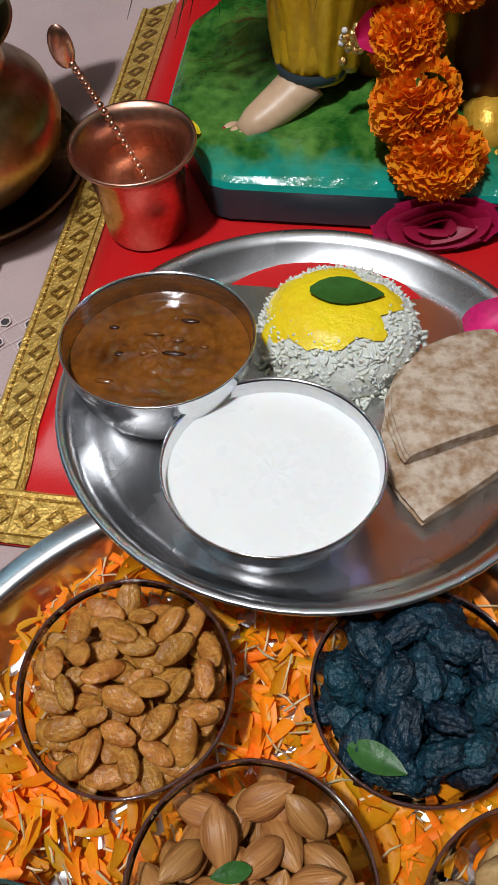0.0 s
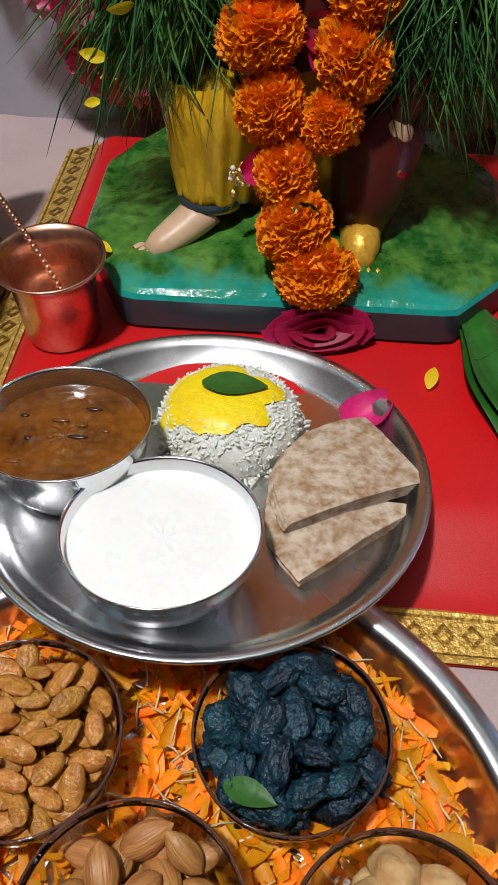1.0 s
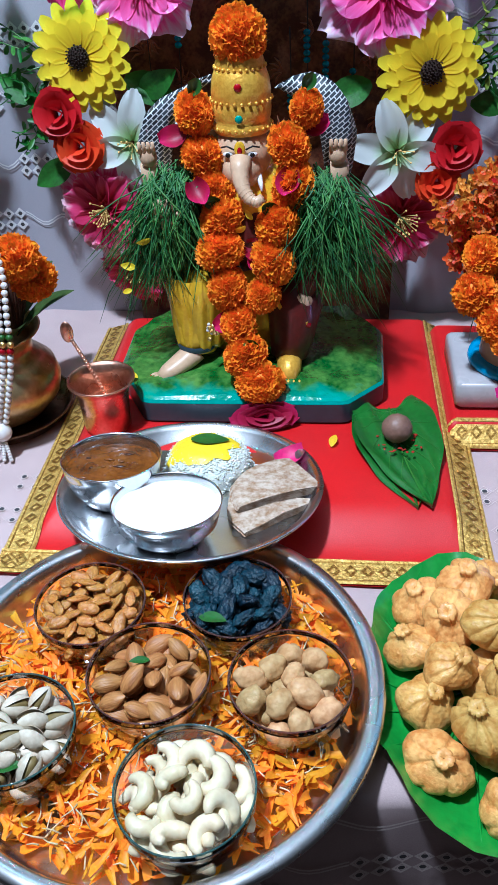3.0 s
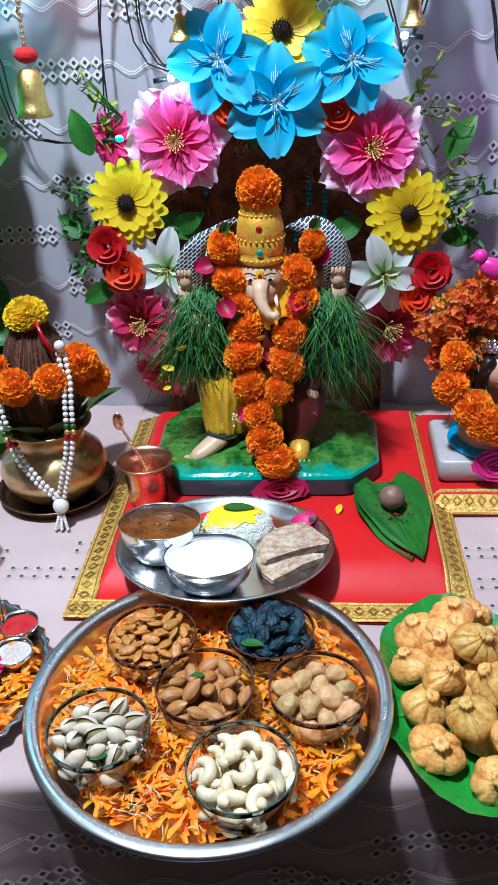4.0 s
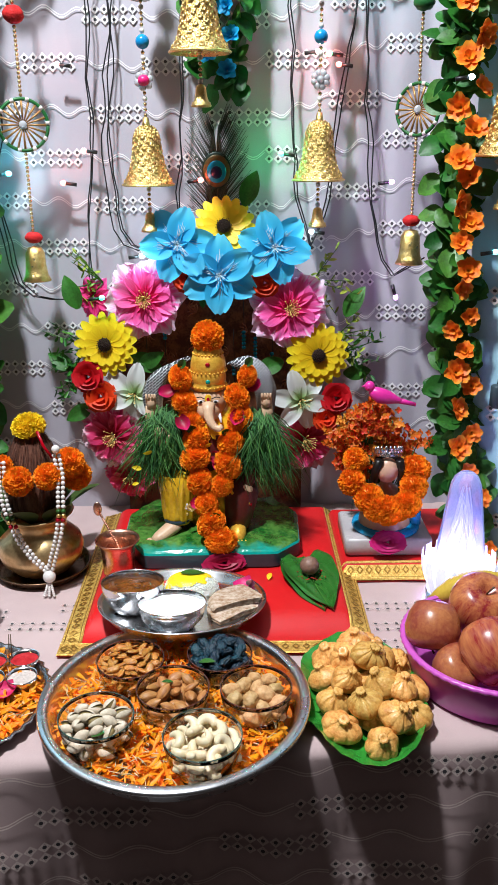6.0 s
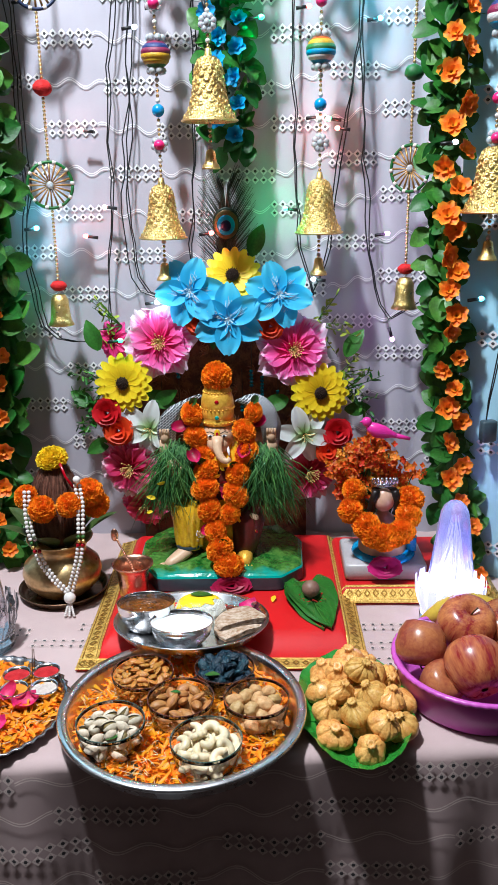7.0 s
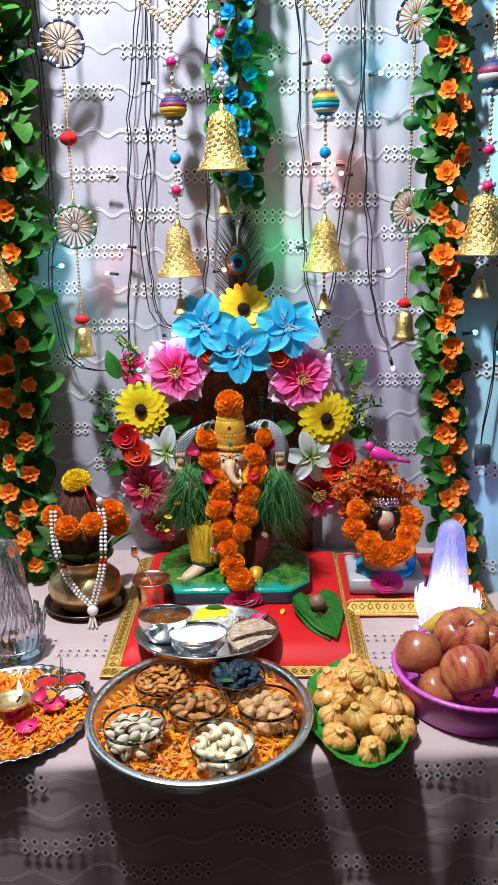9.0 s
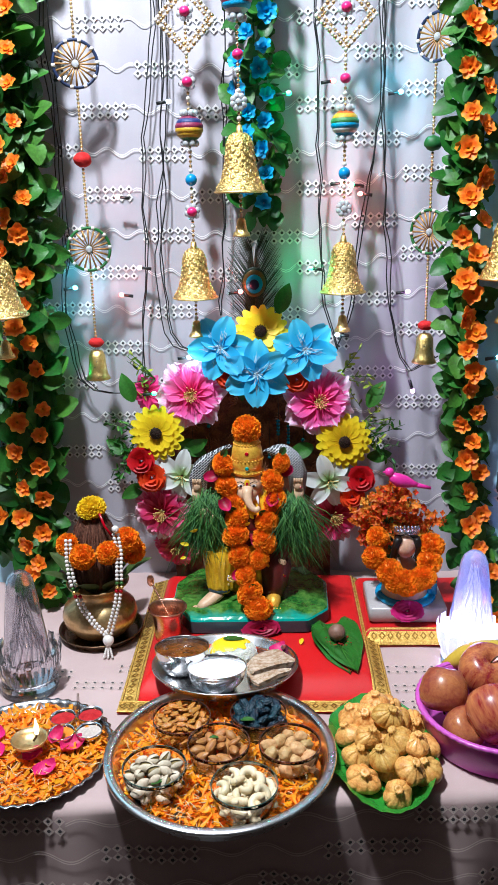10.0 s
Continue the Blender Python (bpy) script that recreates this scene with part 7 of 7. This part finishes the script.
def bell_string(x, y, zb, label, ball=None, pieces=(), r=0.037, h=0.078, top=2.2, clapper=True):
    """A string of beads that ends in a bell whose mouth is at zb."""
    ob = thing("bell_string", x, y, 0, label, "hanging bell", "bell strings")
    stops = sorted([(zb + h + 0.004, 0.0)] + [(z, k) for z, k, *_ in pieces] + ([(ball[0], 0.024)] if ball else []))
    stops.append((top, 0.0))
    for (z0, k0), (z1, k1) in zip(stops, stops[1:]):
        if z1 - k1 - z0 - k0 > 0.008:
            beads(ob, z1 - k1, z0 + k0)
    part("cord", Geo().tube([(0, 0, zb + h - 0.004), (0, 0, top)], 0.0007, 5), THREAD, ob)
    part("cap", Geo().tube([(0, 0, zb + h - 0.006), (0, 0, zb + h + 0.012)], [0.007, 0.004], 10), GOLD, ob, "small gold cap")
    for z, k, kind in pieces:
        if kind == "pink":
            posy(ob, z, BEAD_P)
        elif kind == "blue":
            part("bead", BEAD_B, None, ob, m=Matrix.Translation((0, 0, z)))
        elif kind == "clear":
            posy(ob, z, BEAD_C, 8)
        elif kind == "hot":
            part("bead", BEAD_P, None, ob, m=Matrix.Translation((0, 0, z)))
    if ball:
        striped_ball(ob, ball[0], 0.0215, ball[1])
        for dz in (-0.0225, 0.0225):
            for k in range(6):
                a = TAU * k / 6
                part("bead", BEAD_C, None, ob, m=Matrix.Translation((0.010 * math.cos(a), 0.010 * math.sin(a), ball[0] + dz)))
    bell(ob, zb, r, h)
    if clapper:
        beads(ob, zb + 0.004, zb - 0.038)
        bell(ob, zb - 0.064, 0.0135, 0.026, False)
    return ob


def ring_of_beads(parent, z, half):
    """A diamond frame strung with pearls and gold beads."""
    gg = Geo()
    for k in range(4):
        a, b = [(half * math.cos(TAU * j / 4), half * 1.05 * math.sin(TAU * j / 4)) for j in (k, k + 1)]
        for t in range(11):
            p = (a[0] + (b[0] - a[0]) * t / 11, -0.001, z + a[1] + (b[1] - a[1]) * t / 11)
            gg.ball(p, 0.0034, 8, 6, t % 2)
            gg.ball((p[0] * 0.8, -0.001, z + (p[2] - z) * 0.8), 0.0028, 8, 6, (t + 1) % 2)
    part("bead_frame", gg, [WHITEBEAD, GOLDBEAD], parent, "diamond of pearls and gold beads")


Y1 = 0.525
s1 = bell_string(-0.057, Y1, 1.287, "long bead string with striped ball and gold sequin bell", (1.550, (0, 1, 0, 1, 2, 2, 5, 5)), ((1.617, 0.012, "pink"), (1.473, 0.010, "blue"), (1.424, 0.012, "pink"), (1.715, 0.012, "pink")))
ring_of_beads(s1, 1.705, 0.045)
s2 = bell_string(0.187, Y1, 1.292, "long bead string with striped ball and gold sequin bell", (1.552, (1, 4, 2, 5, 3, 6, 3, 0)), ((1.617, 0.010, "hot"), (1.478, 0.010, "blue"), (1.424, 0.014, "clear"), (1.715, 0.012, "pink")))
ring_of_beads(s2, 1.705, 0.045)
bell_string(0.024, 0.46, 1.453, "bead string with gold sequin bell before blue flowers", (1.716, (3, 6, 3, 1, 3, 6, 0)), ((1.645, 0.010, "hot"), (1.580, 0.012, "clear")), 0.040, 0.083)
bell_string(-0.343, 0.40, 1.279, "gold sequin bell on a bead string before the leaf garland", (1.56, (0, 3, 2, 3, 4, 3)), ((1.42, 0.014, "clear"),), 0.040, 0.083)
bell_string(0.412, 0.375, 1.325, "gold sequin bell on a bead string before the blue curtain", (1.57, (2, 0, 1, 6, 3, 3)), ((1.47, 0.012, "hot"), (1.42, 0.012, "pink")), 0.040, 0.083)

# strings with spoked rings and small bells
STRAWG = mat("gold_straw", (0.42, 0.24, 0.08), (0.28, 0.14, 0.04), 0.4, 0.4)


def spoked_ring(parent, z, r, colour, yaw):
    gg = Geo()
    n = 20
    for k in range(n):
        a = TAU * k / n
        gg.tube([(0.004 * math.cos(a), 0, z + 0.004 * math.sin(a)), (r * 0.95 * math.cos(a), 0, z + r * 0.95 * math.sin(a))], [0.0010, 0.0019], 5, 0)
    turn = Matrix.Translation((0, 0, z)) @ Matrix.Rotation(yaw, 4, "Z") @ Matrix.Translation((0, 0, -z))
    part("spoke_wheel", gg, STRAWG, parent, "gold straw spokes", m=turn)
    gg = Geo()
    pts = [(r * math.cos(TAU * k / 40), 0, z + r * math.sin(TAU * k / 40)) for k in range(41)]
    gg.tube(pts, 0.0026, 7, 0)
    for k in range(0, 40, 4):
        gg.tube(pts[k:k + 2], 0.0033, 7, 1)
    part("hoop", gg, [colour, WHITEBEAD], parent, "wrapped hoop", m=turn)
    part("hub", Geo().ball((0, -0.002, z), (0.006, 0.003, 0.006), 12, 8), CLEAR, parent, "clear hub bead")


GREENW = mat("green_wrap", (0.02, 0.15, 0.03), (0.015, 0.1, 0.02), 0.5)
NAVYW = mat("navy_wrap", (0.015, 0.03, 0.09), (0.01, 0.02, 0.06), 0.5)
for x, zs, zr, zb, yaw in ((-0.229, (1.647, 1.368), 1.507, 1.152, 0.3), (0.325, (1.672, 1.385), 1.52, 1.172, -0.75)):
    ob = thing("ring_string", x, Y1, 0, "gold bead string with two spoked rings and a small bell", "hanging ornament", "ring strings")
    part("cord", Geo().tube([(0, 0, 1.2), (0, 0, 2.2)], 0.0007, 5), THREAD, ob)
    beads(ob, 2.1, zs[0] + 0.036, 0.0056, False)
    beads(ob, zs[0] - 0.036, zr + 0.012, 0.0056, False)
    beads(ob, zr - 0.012, zs[1] + 0.036, 0.0056, False)
    beads(ob, zs[1] - 0.036, zb + 0.07, 0.0056, False)
    part("pompom", Geo().ball((0, 0, zr), (0.0145, 0.012, 0.0115), 14, 10, fn=wobble(0.15, 3, x)), REDFELT if x < 0 else GREENW, ob, "soft red pompom" if x < 0 else "soft green pompom")
    part("pompom", Geo().ball((0, 0, zb + 0.062), (0.013, 0.012, 0.008), 14, 10, fn=wobble(0.15, 3, x + 1)), REDFELT, ob, "soft red pompom")
    spoked_ring(ob, zs[0], 0.034, NAVYW, yaw)
    spoked_ring(ob, zs[1], 0.034, GREENW, yaw)
    part("bell", Geo().lathe([(a, b + zb) for a, b in [(q[0] * 0.021, q[1]) for q in [(0.05, 0.05), (0.45, 0.048), (0.66, 0.04), (0.72, 0.02), (0.8, 0.008), (1.0, 0.0), (0.93, -0.001), (0.7, 0.008), (0.55, 0.03), (0.02, 0.042)]]], 28), GOLD, ob, "small gold bell")


# ---- leafy garlands with orange flowers ----
def silk_leaf_geo(gg, m, s, slot=0):
    def pt(u, v):
        x = (u - 0.5) * 2
        w = 0.5 * s * 0.85 * math.sin(math.pi * (0.08 + 0.88 * v)) ** 0.8
        return (x * w, s * v, 0.25 * abs(x) * w - 0.25 * s * v * v + 0.02 * s * math.sin(x * 6 + v * 4))
    gg.surf(pt, 4, 5, slot, m)


GAR_OR = radial("garland_orange", [(0.0, (0.25, 0.12, 0.0)), (0.25, (0.88, 0.34, 0.006)), (0.7, (0.88, 0.17, 0.008)), (1.0, (0.9, 0.36, 0.02))], 0.019, 0.55, 0.35)
GAR_BL = radial("garland_blue", [(0.0, (0.5, 0.6, 0.7)), (0.25, (0.02, 0.3, 0.6)), (1.0, (0.03, 0.38, 0.7))], 0.017, 0.55, 0.3)


def small_flower(name, r, material):
    gg = Geo()
    for k in range(6):
        petal_sheet(gg, r, r * 0.85, TAU * k / 6, 30 + 10 * (k % 2), 0.15, 0.8, 0.25, 0, 0.001, 1.5, 4, 4, k)
    for k in range(4):
        petal_sheet(gg, r * 0.6, r * 0.5, TAU * k / 4 + 0.4, 60, 0.1, 0.8, 0.25, 0, 0.001, 1.0, 3, 3, k)
    return gg.mesh(name, material)


FLOW = [small_flower("garland_flower", 0.0195, GAR_OR), small_flower("garland_flower", 0.017, GAR_OR)]
FLOWB = small_flower("garland_flower", 0.017, GAR_BL)


def leaf_garland(path, width, n_leaves, n_flowers, seed, flowers, label, leaf=0.036, depth=0.025):
    rn2 = random.Random(seed)
    ob = thing("leaf_garland", 0, 0, 0, label, "garland")
    pts = along(path, 400)
    gg = Geo()
    for k in range(n_leaves):
        p = pts[int(rn2.random() * 399)]
        a = rn2.uniform(-1, 1)
        q = p + Vector((a * width, -depth * (1 - a * a) * rn2.random() + 0.01, rn2.uniform(-0.01, 0.01)))
        m = Matrix.Translation(q) @ pose(0, 0, 0, rn2.uniform(40, 100), 0, rn2.uniform(-60, 60)) @ Matrix.Rotation(rn2.uniform(0, TAU), 4, "Z")
        silk_leaf_geo(gg, m, leaf * rn2.uniform(0.7, 1.2))
    part("foliage", gg, LEAF_SILK, ob, kind="stuff")
    part("stem", Geo().tube(pts[::20], 0.002, 5), LEAF, ob)
    for k in range(n_flowers):
        p = pts[int((k + rn2.uniform(0.2, 0.8)) / n_flowers * 399)]
        a = rn2.uniform(0.2, 0.95) * (1 if k % 2 else -1)
        q = p + Vector((a * width * 0.85, -depth * (1.1 - 0.5 * a * a) - 0.006, 0))
        m = face(q.x, q.y, q.z, rn2.uniform(-40, 40), rn2.uniform(-10, 35), rn2.uniform(0, 360)) @ Matrix.Scale(rn2.uniform(0.8, 1.1), 4)
        part("flower", flowers[k % len(flowers)], None, ob, m=m)
    return ob


leaf_garland([(0.360, 0.435, 2.2), (0.362, 0.435, 1.6), (0.366, 0.43, 1.3), (0.376, 0.43, 1.1), (0.394, 0.425, 0.9), (0.420, 0.38, 0.775)], 0.021, 780, 50, 41, FLOW, "thick garland of green silk leaves with orange flowers", 0.034)
leaf_garland([(-0.331, 0.505, 2.2), (-0.332, 0.505, 1.6), (-0.336, 0.505, 1.3), (-0.343, 0.505, 1.1), (-0.346, 0.50, 0.9), (-0.347, 0.47, 0.775)], 0.034, 980, 52, 42, FLOW, "thick garland of dark green silk leaves with orange flowers", 0.041, 0.03)
leaf_garland([(-0.392, 0.54, 2.2), (-0.396, 0.54, 1.5), (-0.403, 0.54, 0.8)], 0.04, 500, 20, 44, FLOW, "second garland of dark green silk leaves behind the first", 0.038)
leaf_garland([(0.045, 0.555, 2.2), (0.046, 0.555, 1.62), (0.046, 0.55, 1.425)], 0.036, 320, 40, 43, [FLOWB], "garland of green silk leaves with small blue flowers", 0.034)


# ---- fairy lights ----
def cable(name, paths, label):
    ob = thing(name, 0, 0, 0, label, "cable", "light cables")
    for path in paths:
        pts = []
        src = along(path, 40)
        for k, p in enumerate(src):
            pts.append(p + Vector((0.008 * noisy(k * 0.45, path[0][0] * 90), 0.002 * noisy(k * 0.3, 7), 0)))
        part("wire", Geo().tube(pts, 0.0011, 5), CORD, ob)
    return ob


def near(path, dx):
    return [(x + dx * (1 + 0.8 * noisy(z * 9, dx * 300)), y, z) for x, y, z in path]


A = [(-0.110, 0.58, 2.2), (-0.114, 0.58, 1.72), (-0.141, 0.58, 1.54), (-0.146, 0.575, 1.35), (-0.152, 0.575, 1.25), (-0.164, 0.57, 1.13)]
B = [(-0.096, 0.58, 2.2), (-0.097, 0.58, 1.72), (-0.110, 0.58, 1.46), (-0.123, 0.575, 1.35), (-0.114, 0.575, 1.23), (-0.086, 0.57, 1.185), (-0.050, 0.56, 1.20)]
C = [(-0.004, 0.58, 2.2), (-0.004, 0.575, 1.68), (-0.008, 0.575, 1.46), (-0.020, 0.57, 1.25)]
D = [(0.140, 0.58, 2.2), (0.143, 0.58, 1.71), (0.147, 0.58, 1.545), (0.150, 0.575, 1.363), (0.154, 0.565, 1.288), (0.178, 0.55, 1.191)]
E_ = [(0.178, 0.55, 1.191), (0.206, 0.56, 1.268), (0.214, 0.57, 1.38), (0.232, 0.575, 1.48), (0.250, 0.58, 1.586), (0.245, 0.58, 1.71), (0.245, 0.58, 2.2)]
F_ = [(0.253, 0.58, 2.2), (0.251, 0.58, 1.71), (0.251, 0.58, 1.543), (0.264, 0.575, 1.361), (0.270, 0.57, 1.26), (0.287, 0.57, 1.177), (0.306, 0.56, 1.148), (0.348, 0.54, 1.179)]
H_ = [(-0.290, 0.58, 2.2), (-0.286, 0.58, 1.68), (-0.278, 0.575, 1.55), (-0.280, 0.575, 1.35), (-0.292, 0.575, 1.273), (-0.271, 0.57, 1.143), (-0.241, 0.565, 1.117), (-0.184, 0.565, 1.116), (-0.163, 0.56, 1.132)]
cable("light_cable", [A, near(A, 0.005), B, near(B, -0.005), near(B, 0.006)], "tangle of thin black fairy light cables")
cable("light_cable", [C, near(C, 0.004)], "pair of thin black fairy light cables")
cable("light_cable", [D, near(D, 0.003), E_, near(E_, 0.005)], "looped thin black fairy light cables")
cable("light_cable", [F_, near(F_, 0.004)], "thin black fairy light cable hanging to the garland")
cable("light_cable", [H_, near(H_, 0.006), near(H_, -0.005)], "sagging thin black fairy light cables")
cable("light_cable", [[(0.47, 0.398, 2.2), (0.465, 0.398, 1.6), (0.455, 0.396, 1.3), (0.446, 0.396, 1.19), (0.437, 0.396, 1.02)], [(0.475, 0.398, 2.2), (0.47, 0.398, 1.5), (0.45, 0.396, 1.19), (0.438, 0.396, 1.02)]], "black cable with plug hanging on the blue curtain")
solo("plug_box", Geo().box(-0.012, 0.012, -0.008, 0.008, -0.018, 0.016, 0.003), SLATE, pose(0.437, 0.393, 1.005, 0, 0, 10), "small dark grey light controller on its cable", "controller")

GLOWS = {"red": (1.0, 0.12, 0.08), "green": (0.06, 1.0, 0.3), "white": (0.75, 0.95, 1.0), "pink": (1.0, 0.45, 0.4), "cyan": (0.15, 0.85, 1.0), "violet": (0.85, 0.35, 0.9)}
BULB = {k: mat("bulb_" + k, (0.8, 0.8, 0.8), None, 0.3, emit=v, power=6.0) for k, v in GLOWS.items()}
SOCKET = Geo().tube([(0, 0, 0), (0.016, 0, 0.002)], [0.0028, 0.0024], 8).mesh("socket", CORD)
TIPS = {k: Geo().ball((0.0195, 0, 0.0025), (0.0048, 0.0038, 0.0038), 10, 7).mesh("bulb", BULB[k]) for k in BULB}
for x, y, z, c, rot, watt in ((-0.275, 0.568, 1.630, "white", 0, 0), (-0.075, 0.565, 1.619, "pink", 0, 0), (-0.112, 0.568, 1.592, "white", 0, 0), (-0.165, 0.57, 1.447, "pink", 180, 0.02), (-0.135, 0.57, 1.331, "pink", 180, 0),
                              (-0.168, 0.566, 1.286, "red", 180, 0.03), (-0.003, 0.556, 1.289, "red", 0, 0.03), (-0.30, 0.55, 1.152, "green", 180, 0.02), (-0.092, 0.53, 1.183, "white", 0, 0.05), (-0.152, 0.51, 1.125, "green", 0, 0.012),
                              (0.080, 0.53, 1.596, "green", 0, 0.06), (0.152, 0.572, 1.617, "red", 0, 0), (0.168, 0.57, 1.462, "pink", 0, 0.03), (0.222, 0.56, 1.458, "green", 180, 0), (0.236, 0.56, 1.444, "red", 180, 0.04),
                              (0.258, 0.56, 1.597, "cyan", 0, 0.06), (0.278, 0.55, 1.285, "violet", 0, 0.018), (0.303, 0.53, 1.140, "violet", 90, 0.018), (0.200, 0.545, 1.215, "white", 180, 0.025), (0.342, 0.39, 1.414, "white", 0, 0),
                              (0.446, 0.392, 1.190, "cyan", 90, 0), (-0.285, 0.56, 1.30, "cyan", 0, 0.06), (0.155, 0.565, 1.325, "green", 180, 0.04), (0.015, 0.52, 1.62, "red", 90, 0), (0.395, 0.40, 1.20, "cyan", 0, 0)):
    ob = thing("fairy_bulb", x, y, z, "tiny glowing %s fairy light bulb in a black socket" % c, "bulb", "fairy light bulbs")
    part("socket", SOCKET, None, ob, m=pose(0, 0, 0, 0, 0 if rot != 90 else 80, rot if rot != 90 else 0))
    part("bulb", TIPS[c], None, ob, m=pose(0, 0, 0, 0, 0 if rot != 90 else 80, rot if rot != 90 else 0))
    if watt:
        dx = 0.02 if rot == 0 else -0.02
        lamp("fairy_light", "POINT", (x + dx, y - 0.014, z + 0.004), 2.2 * watt, GLOWS[c], 0.005)
